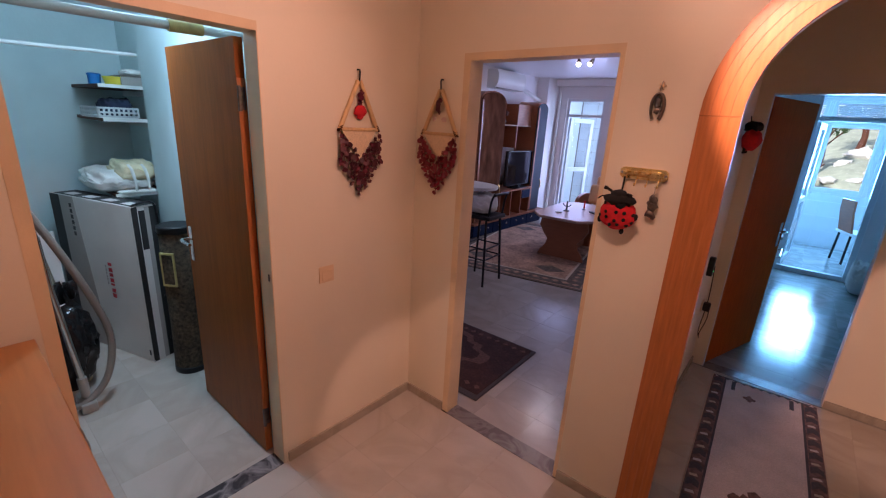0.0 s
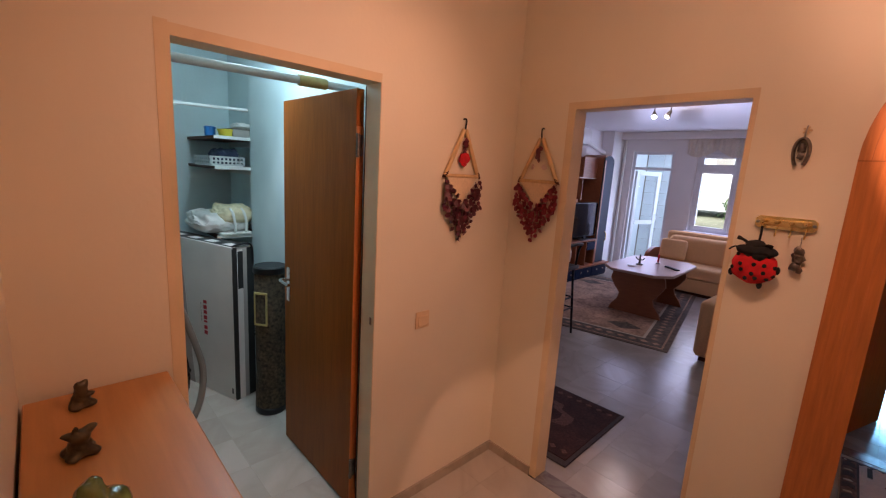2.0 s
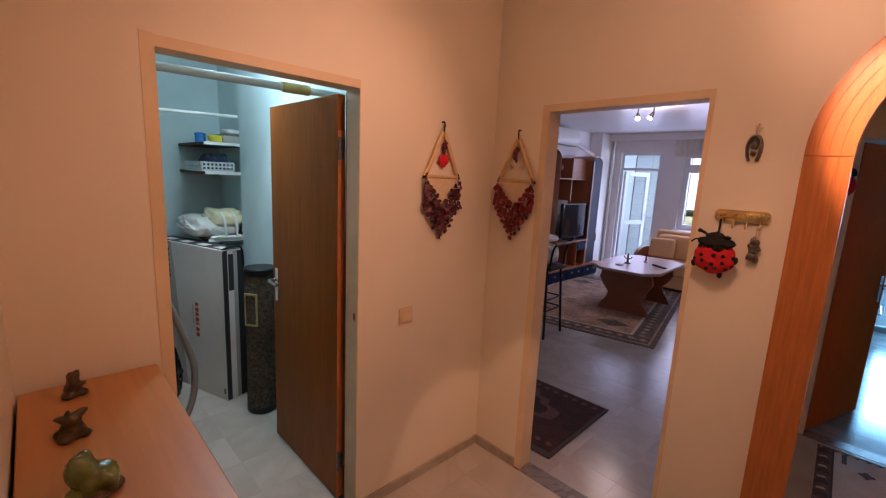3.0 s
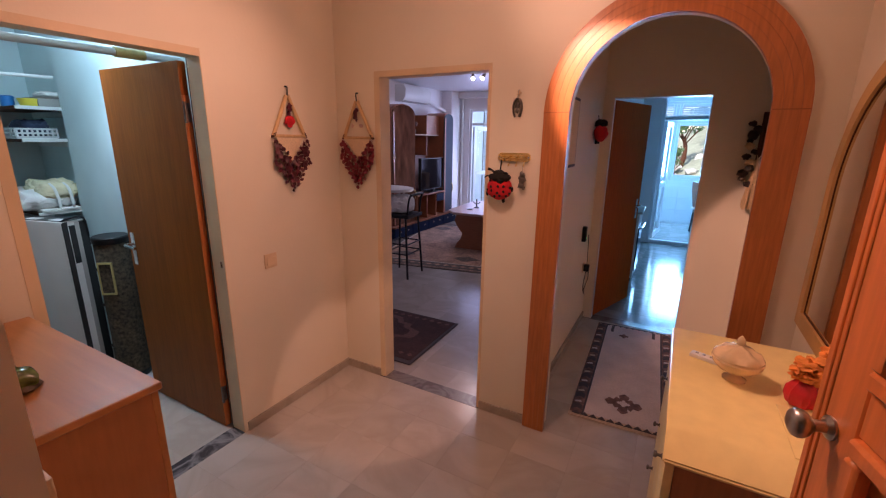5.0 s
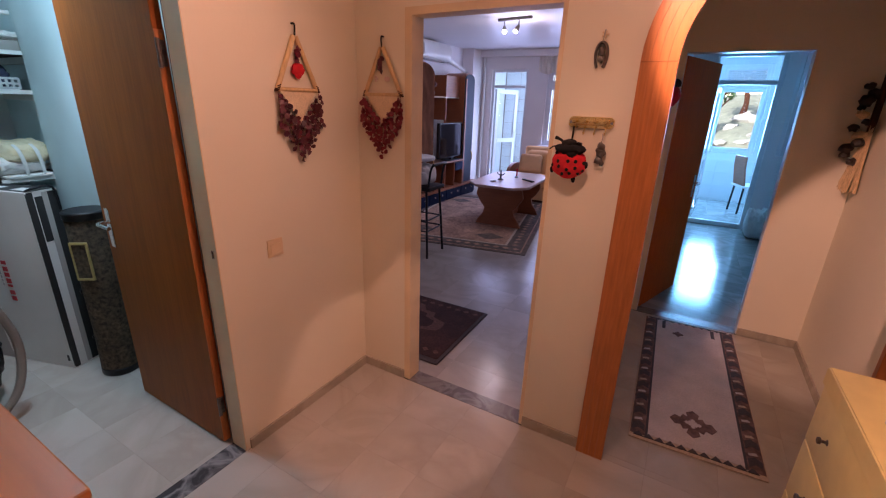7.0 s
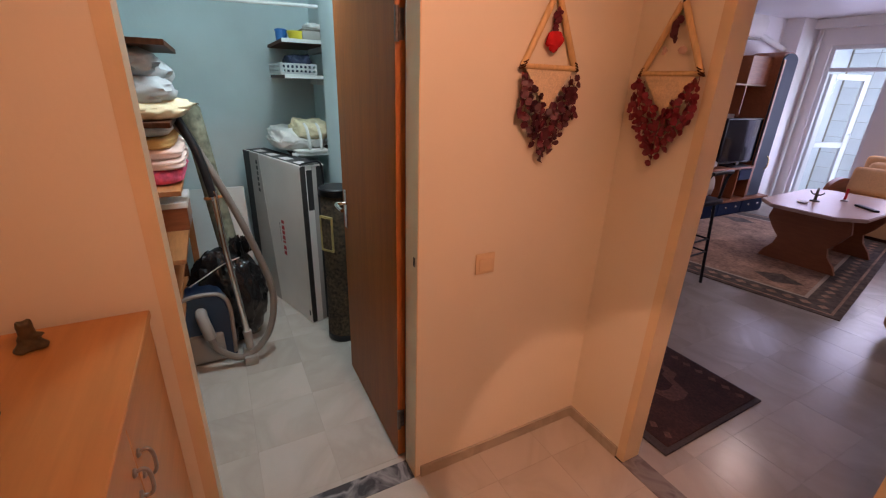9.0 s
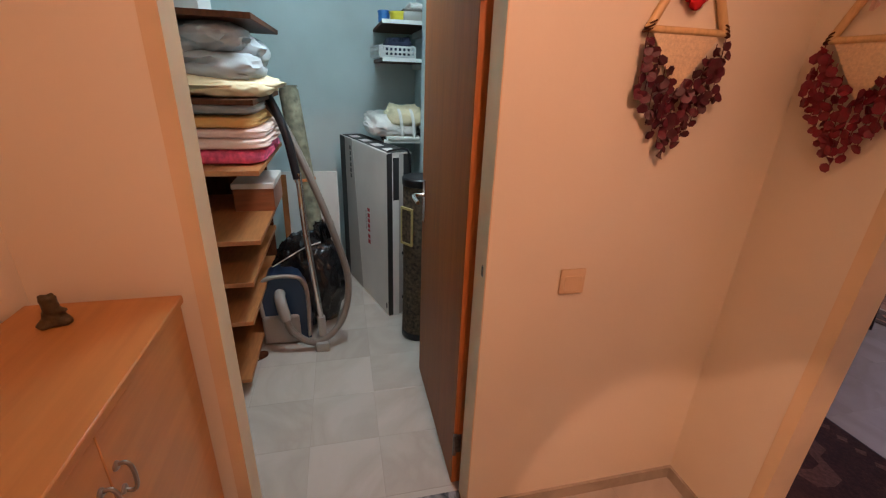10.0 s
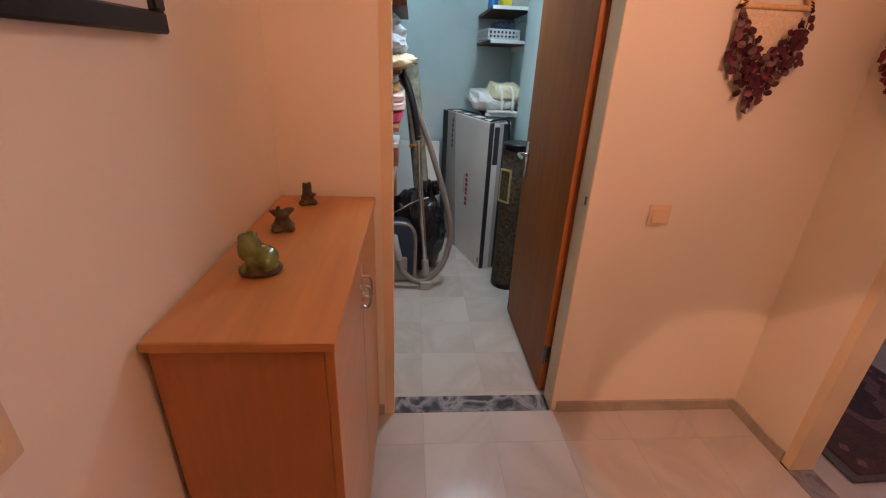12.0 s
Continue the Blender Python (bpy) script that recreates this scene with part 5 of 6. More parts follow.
folded("folded_towel", "pink patterned folded towel on the rack", -3.1, -0.40, -2.50, 0.115, 1.151, 1.218, M_CLOTH_P, 1, "folded towels", True)
folded("folded_towel", "pale rose folded towel in the stack", -3.1, -0.40, -2.50, 0.130, 1.214, 1.264, M_CLOTH_K, 2, "folded towels", True)
folded("folded_towel", "pale rose folded towel in the stack", -3.1, -0.40, -2.51, 0.125, 1.260, 1.308, M_CLOTH_K, 3.3, "folded towels", True)
folded("folded_blanket", "ochre folded blanket on the towels", -3.1, -0.38, -2.50, 0.10, 1.303, 1.358, M_CLOTH_O, 4, "", True)
folded("folded_sheet", "pale grey folded sheet on the ochre blanket", -3.08, -0.38, -2.54, 0.09, 1.354, 1.405, M_CLOTH_W, 14, "", True)
def soft_heap(name, label, category, lumps, mat, seed, lowest, crease=0.36):
    """Soft stuffed cloth: overlapping lumps (centre, half size) with creases, resting at the height lowest."""
    bm = bmesh.new()
    for k, (c, r) in enumerate(lumps):
        q = bmesh.ops.create_icosphere(bm, subdivisions=4, radius=1.0)
        for v in q["verts"]:
            p = v.co.copy()
            fold = abs(noise.noise(p * 2.3 + Vector((seed + k, 0, seed)))) + 0.5 * abs(noise.noise(p * 5.1 + Vector((0, seed, k))))
            p *= 1.10 - crease * fold
            v.co = Vector((c[0] + p.x * r[0], c[1] + p.y * r[1], max(lowest, c[2] + p.z * r[2])))
    return tagged(new(name, finish(name, bm, mat, 80)), label, category)


soft_heap("duvet", "pale blue grey duvet folded under the top shelf", "duvet", [((-2.70, -0.12, 1.625), (0.20, 0.24, 0.105)), ((-2.62, -0.05, 1.545), (0.19, 0.19, 0.072)), ((-2.90, -0.15, 1.60), (0.20, 0.27, 0.11)), ((-2.56, -0.03, 1.655), (0.12, 0.13, 0.06))], M_PILLOW, 2.0, 1.475)
soft_heap("cream_blanket", "cream blanket folded loosely on the shelf", "blanket", [((-2.74, -0.15, 1.478), (0.34, 0.33, 0.055)), ((-2.62, -0.01, 1.465), (0.19, 0.17, 0.05))], M_CLOTH_Y, 9.0, 1.431, 0.2)
soft_heap("pillow", "cream pillow stood on end beside the duvet", "pillow", [((-2.56, -0.27, 1.60), (0.13, 0.14, 0.12))], M_CLOTH_Y, 5.0, 1.475)
jb = thing("jar_box", "pale plastic box on the top shelf", "box", (-2.62, -0.16, 1.736))
part("body", box(bmesh.new(), -0.1, -0.1, 0, 0.1, 0.1, 0.16, 0.01, 2), M_WHITE, jb)
part("lid", box(bmesh.new(), -0.105, -0.105, 0.16, 0.105, 0.105, 0.175, 0.005), M_GREY, jb)
bx = thing("shoe_box", "brown cardboard box on a low shelf", "box", (-3.0, -0.02, 0.841))
part("body", box(bmesh.new(), -0.16, -0.1, 0, 0.16, 0.1, 0.12, 0.003), M_CHERRY, bx)
part("lid", box(bmesh.new(), -0.165, -0.105, 0.12, 0.165, 0.105, 0.15, 0.003), M_CARD, bx)

# wall shelves in the far corner
for z, label in ((1.845, "white wall shelf with small plastic tubs"), (1.632, "white wall shelf with a basket"), (1.13, "white wall shelf with a linen bundle")):
    sh = thing("wall_shelf", label, "shelf", (-3.65, 0.86, z), group="wall shelves in the storage corner")
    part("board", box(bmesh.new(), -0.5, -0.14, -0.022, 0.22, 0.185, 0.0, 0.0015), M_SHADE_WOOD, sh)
    part("front_edge", B(0.22, -0.14, -0.020, 0.23, 0.107, 0.002), M_SHELF_W, sh, "white front edge")
    part("bracket", box(bmesh.new(), -0.4, 0.145, -0.06, 0.18, 0.185, -0.022, 0.002), M_SHELF_W, sh)
tb = thing("plastic_tub", "yellow plastic tub on the wall shelf", "tub", (-3.52, 0.84, 1.845))
part("body", turned(bmesh.new(), [(0.056, 0), (0.066, 0.044), (0.069, 0.044), (0.069, 0.052), (0.062, 0.052), (0.052, 0.006)], (0, 0, 0), 24), M_YELLOW, tb)
t2 = thing("plastic_tub", "blue plastic tub on the wall shelf", "tub", (-3.62, 0.75, 1.845))
part("body", turned(bmesh.new(), [(0.036, 0), (0.036, 0.055), (0.040, 0.055), (0.040, 0.064), (0.03, 0.070)], (0, 0, 0), 20), M_BLUE_P, t2)
pt = thing("storage_tray", "dull grey plastic tray with bundles on the wall shelf", "tray", (-3.56, 0.94, 1.845))
part("body", box(bmesh.new(), -0.11, -0.085, 0, 0.11, 0.105, 0.062, 0.008, 2), M_GREY, pt)
part("rim", box(bmesh.new(), -0.116, -0.091, 0.056, 0.116, 0.111, 0.066, 0.003), M_HOSE, pt)
folded("plastic_bag", "pale crumpled plastic bag on the grey tray", -3.64, 0.885, -3.47, 1.03, 1.911, 1.955, M_CLOTH_W, 9)
M_GREYW = material("dull grey white plastic", (0.50, 0.51, 0.50), 0.5, stain=0.15, stain_scale=12)
bk = thing("storage_basket", "white slotted plastic basket on the wall shelf", "basket", (-3.60, 0.80, 1.633), 6)
for y in (-0.115, 0.115):
    for z in (0.005, 0.03, 0.058):
        part("rim", B(-0.15, y - 0.004, z, 0.15, y + 0.004, z + 0.012), M_GREYW, bk)
for x in (-0.15, 0.15):
    for z in (0.005, 0.03, 0.058):
        part("rim", B(x - 0.004, -0.115, z, x + 0.004, 0.115, z + 0.012), M_GREYW, bk)
for k in range(9):
    part("slat", B(0.146, -0.115 + 0.028 * k, 0.005, 0.152, -0.103 + 0.028 * k, 0.066), M_GREYW, bk)
    part("slat", B(-0.15 + 0.035 * k, -0.118, 0.005, -0.14 + 0.035 * k, -0.112, 0.066), M_GREYW, bk)
part("bottom", B(-0.148, -0.113, 0.0, 0.148, 0.113, 0.005), M_WHITE, bk)
folded("navy_cloth", "dark blue folded cloth in the basket", -3.74, 0.75, -3.5, 0.93, 1.64, 1.76, material("navy cloth", (0.03, 0.04, 0.08), 0.9, stain=0.3, stain_scale=9), 12)
folded("linen_bag", "white linen bag bundle on the wall shelf", -3.95, 0.60, -3.44, 1.0, 1.132, 1.29, M_CLOTH_W, 13)
folded("linen_bag", "cream cloth bundle on the linen", -3.78, 0.74, -3.42, 1.0, 1.20, 1.345, M_CLOTH_Y, 15)
for y in (0.82, 0.90):
    strap = new("bag_strap", finish("bag_strap", sweep(bmesh.new(), [(-3.45, y, 1.325), (-3.405, y + 0.006, 1.295), (-3.40, y + 0.016, 1.23), (-3.405, y + 0.02, 1.165), (-3.42, y + 0.022, 1.135)], 0.011, 6, 4, 0.4), M_CLOTH_W, 40))
    tagged(strap, "white woven strap of the linen bag", "strap", "straps of the linen bags")
folded("folded_paper", "flat stack of white paper bags on the wall shelf", -3.60, 0.735, -3.405, 0.97, 1.130, 1.152, M_CLOTH_W, 19, "", True)
pp = thing("curtain_pole", "grey pole across the storage with a taped end", "pole", (0, 0, 0))
part("pole", sweep(bmesh.new(), [(-1.95, -0.44, 2.03), (-1.95, 0.966, 2.05)], 0.017, 14), M_RAIL_PIPE, pp)
part("tape", sweep(bmesh.new(), [(-1.95, 0.66, 2.046), (-1.95, 0.79, 2.048)], 0.024, 12), M_TAPE, pp, "yellow tape wrapped round the pole")
p2 = thing("hanging_rail", "thin white rail on the storage wall", "rail", (0, 0, 0))
part("rail", sweep(bmesh.new(), [(-3.46, -0.44, 2.01), (-3.46, 0.966, 2.045)], 0.012, 10), M_WHITE, p2)

# ---- rugs ----
M_RUN = material("pale grey wool field", (0.62, 0.56, 0.54), 0.95, grain=0.2, grain_scale=160, stain=0.12, stain_scale=6, bump=0.4, bump_scale=300)
M_RUN_D = material("dark charcoal wool", (0.065, 0.058, 0.064), 0.95, grain=0.35, grain_scale=90, bump=0.4, bump_scale=300)
M_RUN_B = material("brown mauve wool", (0.19, 0.115, 0.10), 0.95, grain=0.5, grain_scale=40, stain=0.35, stain_scale=18, bump=0.4, bump_scale=300)
M_RUN_W = material("light tan wool", (0.52, 0.42, 0.32), 0.95, grain=0.2, grain_scale=90, bump=0.4, bump_scale=300)
M_RUG_K = material("dark brown red wool", (0.05, 0.02, 0.018), 0.95, grain=0.5, grain_scale=60, stain=0.4, stain_scale=9, bump=0.5, bump_scale=260)
M_RUG_M = material("dusty rose wool", (0.13, 0.062, 0.052), 0.95, grain=0.4, grain_scale=60, bump=0.5, bump_scale=260)
M_CARPET = material("faded tan carpet", (0.42, 0.255, 0.17), 0.95, grain=0.4, grain_scale=30, stain=0.4, stain_scale=5, bump=0.4, bump_scale=200)
M_CARPET_D = material("grey green carpet border", (0.13, 0.10, 0.075), 0.95, grain=0.5, grain_scale=22, stain=0.3, stain_scale=8, bump=0.4, bump_scale=200)

run = thing("runner_rug", "pale runner rug with dark patterned borders", "rug", (0.336, 1.965, 0.0), 2.6)
RW, RL = 0.308, 1.555
part("backing", box(bmesh.new(), -RW, 0, 0.0, RW, RL, 0.008, 0.002), M_RUN_W, run, "tan edge binding")
part("field", B(-RW + 0.09, 0.05, 0.008, RW - 0.09, RL - 0.03, 0.0105), M_RUN, run)
rng = random.Random(8)
for s in (-1, 1):
    x0, x1 = (s * (RW - 0.006), s * (RW - 0.078))
    part("border", B(min(x0, x1), 0.035, 0.008, max(x0, x1), RL - 0.01, 0.0102), M_RUN_B, run, "brown patterned border")
    xx = s * (RW - 0.084)
    part("border_line", B(xx - 0.006, 0.035, 0.008, xx + 0.006, RL - 0.02, 0.0112), M_RUN_D, run, "charcoal line")
    for k in range(11):
        y = 0.06 + k * 0.137
        cx = s * (RW - 0.042)
        o = [(cx - 0.03, y), (cx, y + 0.03), (cx + 0.03, y + 0.012), (cx + 0.03, y + 0.06), (cx, y + 0.085), (cx - 0.03, y + 0.06)]
        part("border_motif", slab(bmesh.new(), o, 0.0102, 0.0112), M_RUN_D, run)
        o = [(cx - 0.022, y + 0.088), (cx + 0.02, y + 0.1), (cx + 0.01, y + 0.118), (cx - 0.024, y + 0.104)]
        part("border_motif", slab(bmesh.new(), o, 0.0102, 0.0114), M_RUN_W if k % 2 else M_RUN, run)
for k in range(11):
    x = -RW + 0.02 + k * 0.0512
    for y0, d in ((0.022, 1), (RL - 0.012, -1)):
        part("zigzag", slab(bmesh.new(), [(x, y0), (x + 0.05, y0), (x + 0.025, y0 + d * 0.034)], 0.008, 0.0118), M_RUN_D, run)
medal = [(-0.14, 0.0), (-0.11, 0.028), (-0.075, 0.022), (-0.06, 0.045), (-0.03, 0.036), (-0.04, 0.062), (0.0, 0.082), (0.04, 0.062), (0.03, 0.036), (0.06, 0.045), (0.075, 0.022), (0.11, 0.028), (0.14, 0.0)]
medal = medal + [(x, -y) for x, y in reversed(medal[1:-1])]
part("medallion", slab(bmesh.new(), [(x * 0.3, 0.26 + y * 0.5) for x, y in medal], 0.0118, 0.0124), M_RUN, run, "pale middle of the medallion")
part("medallion", slab(bmesh.new(), [(x * 0.82, 0.26 + y * 1.45) for x, y in medal], 0.0105, 0.0118), M_RUN_B, run, "brown stepped medallion")
part("medallion", slab(bmesh.new(), [(-0.07 + x * 0.28, 1.33 + y * 0.55) for x, y in medal], 0.0105, 0.0118), M_RUN_B, run, "small brown diamond")
for x in (-0.17, 0.165):
    part("comb_motif", B(x - 0.012, RL - 0.17, 0.0105, x + 0.012, RL - 0.04, 0.0118), M_RUN_D, run)

rug = thing("small_rug", "small dark red brown rug with a rose medallion", "rug", (-1.78, 2.35, 0), 1.0)
part("backing", box(bmesh.new(), -0.6, -0.42, 0, 0.62, 0.42, 0.012, 0.003), M_RUN_D, rug, "black edge")
part("wool_top", box(bmesh.new(), -0.58, -0.375, 0.012, 0.595, 0.405, 0.018, 0.003), M_RUG_K, rug)
for r, m in ((0.30, M_RUG_M), (0.235, M_RUG_K), (0.12, M_RUG_M), (0.07, M_RUG_K)):
    o = []
    for i in range(24):
        a = 2 * math.pi * i / 24
        q = r * (1 + (0.12 if i % 2 else -0.04)) / (abs(math.cos(a)) + abs(math.sin(a))) ** 0.8
        o.append((q * 1.45 * math.cos(a), 0.015 + q * 0.95 * math.sin(a)))
    part("medallion", slab(bmesh.new(), o, 0.018, 0.0185 + (0.3 - r) * 0.004), m, rug)
for s in (-1, 1):
    for k in range(14):
        x = -0.52 + k * 0.08
        part("border_motif", slab(bmesh.new(), [(x, 0.015 + s * 0.32), (x + 0.03, 0.015 + s * 0.345), (x + 0.05, 0.015 + s * 0.32), (x + 0.02, 0.015 + s * 0.30)], 0.018, 0.0192), M_RUG_M, rug)

cp = thing("living_carpet", "large faded carpet with dark borders under the table", "rug", (-1.41, 4.34, 0), 11)
part("backing", B(-2.1, 0, 0, 0, 3.0, 0.008), M_CARPET_D, cp, "dark outer border")
part("inner_border", B(-2.06, 0.05, 0.008, -0.05, 2.95, 0.0085), M_CARPET, cp)
part("dark_border", B(-2.03, 0.07, 0.0085, -0.07, 2.93, 0.009), M_CARPET_D, cp)
part("field", B(-1.82, 0.26, 0.009, -0.26, 2.74, 0.0096), M_RUN_W, cp)
part("field", B(-1.79, 0.29, 0.0096, -0.29, 2.71, 0.0102), M_CARPET, cp, "faded tan field")
for k in range(16):
    x = -1.98 + k * 0.12
    part("border_motif", slab(bmesh.new(), [(x, 0.17), (x + 0.045, 0.21), (x + 0.09, 0.17), (x + 0.045, 0.13)], 0.009, 0.0098), M_CARPET, cp)
for k in range(20):
    y = 0.27 + k * 0.13
    part("border_motif", slab(bmesh.new(), [(-0.17, y), (-0.13, y + 0.045), (-0.17, y + 0.09), (-0.21, y + 0.045)], 0.009, 0.0098), M_CARPET, cp)
for cx, cy in ((-0.55, 0.55), (-1.5, 0.55), (-0.55, 2.45), (-1.5, 2.45)):
    part("corner_motif", slab(bmesh.new(), [(cx - 0.2, cy), (cx, cy - 0.14), (cx + 0.2, cy), (cx, cy + 0.14)], 0.0102, 0.0112), M_CARPET_D, cp)

# ---- living room ----
tab = thing("coffee_table", "pale pink beech coffee table on wavy panel legs", "table", (-2.2, 5.78, 0.012), 3)
TW, TL, TH = 0.43, 0.72, 0.60
o = [(-TW + 0.17, -TL), (TW - 0.17, -TL), (TW, -TL + 0.2), (TW, TL - 0.2), (TW - 0.17, TL), (-TW + 0.17, TL), (-TW, TL - 0.2), (-TW, -TL + 0.2)]
bm = slab(bmesh.new(), o, TH - 0.035, TH)
bmesh.ops.bevel(bm, geom=list(bm.edges), offset=0.008, segments=2, affect="EDGES")
part("tabletop", bm, M_TABLE_TOP, tab)


def wavy(w):
    left = [(-w, 0), (-w + 0.03, 0.07), (-w + 0.1, 0.16), (-w + 0.12, 0.24), (-w + 0.05, 0.32), (-w - 0.01, 0.42), (-w + 0.01, 0.52), (-w + 0.06, 0.565)]
    return left + [(-x, z) for x, z in reversed(left)]


for yy in (-0.45, 0.45):
    bm = slab(bmesh.new(), wavy(0.33), yy - 0.02, yy + 0.02, "y")
    part("leg_panel", bm, M_TABLE, tab)
part("spine", B(-0.02, -0.43, 0.02, 0.02, 0.43, 0.565), M_TABLE, tab)
sty = thing("candle_holder", "small dark candle holder on the table", "candle holder", (-2.3, 5.62, 0.612))
part("base", turned(bmesh.new(), [(0.045, 0), (0.04, 0.012), (0.015, 0.02), (0.012, 0.07), (0.02, 0.075), (0.012, 0.08), (0.01, 0.14)], (0, 0, 0), 14), M_PEWTER, sty)
part("arm", sweep(bmesh.new(), [(-0.06, 0, 0.1), (-0.03, 0, 0.07), (0.03, 0, 0.07), (0.06, 0, 0.1)], 0.007, 8, 4), M_PEWTER, sty)
can = thing("red_candle", "red candle in a small holder on the table", "candle", (-2.18, 5.95, 0.612))
part("holder", turned(bmesh.new(), [(0.03, 0), (0.03, 0.01), (0.014, 0.02)], (0, 0, 0), 14), M_STEEL, can)
part("wax", turned(bmesh.new(), [(0.012, 0.02), (0.011, 0.13)], (0, 0, 0), 12), M_RED_CLOTH, can)
rc = thing("remote_control", "black remote control on the table", "remote", (-1.93, 5.75, 0.612), -35)
part("body", box(bmesh.new(), -0.12, -0.025, 0, 0.12, 0.025, 0.02, 0.006, 2), M_BLACK, rc)
sc = thing("glass_saucer", "clear glass saucer on the table", "saucer", (-2.32, 5.42, 0.612))
part("dish", turned(bmesh.new(), [(0.03, 0), (0.05, 0.008), (0.055, 0.014), (0.048, 0.012), (0.02, 0.006)], (0, 0, 0), 20), M_WHITE, sc)


def sofa(at, turn, width, name, label):
    """A soft sofa or armchair; front at y = 0, back at y = 0.85, centred on x."""
    s = thing(name, label, "sofa" if width > 1.2 else "armchair", at, turn)
    w = width / 2
    part("base", box(bmesh.new(), -w + 0.02, 0.05, 0.05, w - 0.02, 0.82, 0.26, 0.02, 2), M_SOFA, s)
    part("plinth", B(-w + 0.05, 0.09, 0, w - 0.05, 0.8, 0.05), M_SHADE_WOOD, s, "dark wood plinth")
    n = 1
    iw = (width - 0.36) / n
    for k in range(n):
        x = -w + 0.18 + k * iw
        part("seat_cushion", box(bmesh.new(), x + 0.004, 0.02, 0.26, x + iw - 0.004, 0.64, 0.45, 0.05, 4), M_SOFA, s)
        part("back_cushion", box(bmesh.new(), x + 0.004, 0.54, 0.42, x + iw - 0.004, 0.74, 0.86, 0.09, 4), M_SOFA, s)
    part("back", box(bmesh.new(), -w + 0.1, 0.68, 0.2, w - 0.1, 0.85, 0.92, 0.06, 4), M_SOFA, s)
    for q in (-1, 1):
        a, b = sorted((q * w, q * (w - 0.18)))
        if q < 0 and width > 1.2:
            o = [(0.06 + 0.33 * (1 - math.cos(math.pi * i / 12)), 0.5 + 0.13 * math.sin(math.pi * i / 12)) for i in range(13)]
            part("armrest", slab(bmesh.new(), [(0.06, 0.05)] + o + [(0.72, 0.05)], a, a + 0.06, "x"), M_CHERRY, s, "red brown wooden arm panel")
        else:
            part("armrest", box(bmesh.new(), a, 0.02, 0.05, b, 0.82, 0.62, 0.07, 4), M_SOFA, s)
    return s


sofa((-1.85, 7.08, 0), 0, 1.94, "sofa", "beige upholstered sofa under the window")
sofa((-0.78, 4.33, 0), -2, 0.86, "armchair", "beige upholstered armchair seen from behind")
cu = new("cushion", finish("cushion", box(bmesh.new(), -0.2, -0.07, -0.17, 0.2, 0.07, 0.17, 0.065, 5), M_SOFA, 60))
cu.matrix_world = pose(-2.50, 7.50, 0.63, -18, 0, 8)
tagged(cu, "square beige cushion leaning on the sofa", "cushion")

# wall unit with the television
wu = thing("wall_unit", "cherry and black wall unit with arched cabinets", "wall unit", (LWX + 0.01, 0, 0))
for k in range(4):
    y0 = 5.15 + k * 0.55
    d = part("drawer_front", box(bmesh.new(), 0.44, y0 + 0.005, 0.03, 0.462, y0 + 0.545, 0.205, 0.003), M_NAVY, wu, "glossy black drawer front")
    for yy in (y0 + 0.16, y0 + 0.39):
        m = Matrix.Translation((0.462, yy, 0.13)) @ Matrix.Rotation(radians(90), 4, "Y")
        part("knob", turned(bmesh.new(), [(0.01, 0), (0.016, 0.012), (0.012, 0.022)], (0, 0, 0), 12, m), M_CHROME, d)
part("base", B(0, 5.15, 0, 0.44, 7.36, 0.21), M_NAVY, wu)
part("base_top", B(0, 5.13, 0.21, 0.49, 7.38, 0.235), M_CHERRY, wu)


def tower(y0, y1, z0, zt, door_mat, arch=0.12):
    o = [(y0, z0), (y1, z0)] + [((y0 + y1) / 2 + (y1 - y0) / 2 * math.cos(math.pi * i / 10), zt - arch + arch * math.sin(math.pi * i / 10)) for i in range(11)]
    t = part("tower", slab(bmesh.new(), o, 0.0, 0.40, "x"), M_CHERRY, wu)
    d = part("tower_door", slab(bmesh.new(), [((y0 + y1) / 2 + (a - (y0 + y1) / 2) * 0.97, z0 + (b - z0) * 0.985 + 0.01) for a, b in o], 0.403, 0.42, "x"), door_mat, wu)
    part("door_frame", slab(bmesh.new(), [(y0 + 0.01, z0 + 0.02), (y0 + 0.05, z0 + 0.02), (y0 + 0.05, zt - arch), (y0 + 0.01, zt - arch)], 0.42, 0.43, "x"), M_CHERRY, d)
    m = Matrix.Translation((0.42, y1 - 0.05, z0 + 0.45))
    part("handle", sweep(bmesh.new(), [(0.42, y1 - 0.05, z0 + 0.38), (0.45, y1 - 0.05, z0 + 0.42), (0.45, y1 - 0.05, z0 + 0.52), (0.42, y1 - 0.05, z0 + 0.56)], 0.01, 8, 4), M_BRASS, d)
    return t


tower(5.18, 5.85, 0.235, 2.2, material("brown smoked cabinet glass", (0.15, 0.065, 0.038), 0.4, grain=0.5, grain_scale=5, stain=0.4, stain_scale=9, stretch=(1, 1, 0.4), spec=0.0), 0.14)
tower(6.88, 7.24, 0.235, 2.14, material("blue grey lacquer", (0.06, 0.075, 0.10), 0.5, stain=0.1, spec=0.05), 0.1)
part("back_panel", B(0, 5.85, 1.36, 0.02, 6.88, 2.07), M_CHERRY, wu)
part("upper_box", B(0.02, 6.42, 1.73, 0.3, 6.88, 2.07), M_CHERRY, wu)
part("upper_shelf", B(0.02, 5.86, 1.715, 0.3, 6.88, 1.735), M_RUN_W, wu)
part("side_board", B(0.02, 6.42, 1.36, 0.3, 6.44, 1.715), M_CHERRY, wu)
part("tv_shelf", B(0.0, 5.85, 0.66, 0.46, 6.88, 0.685), M_CHERRY, wu)
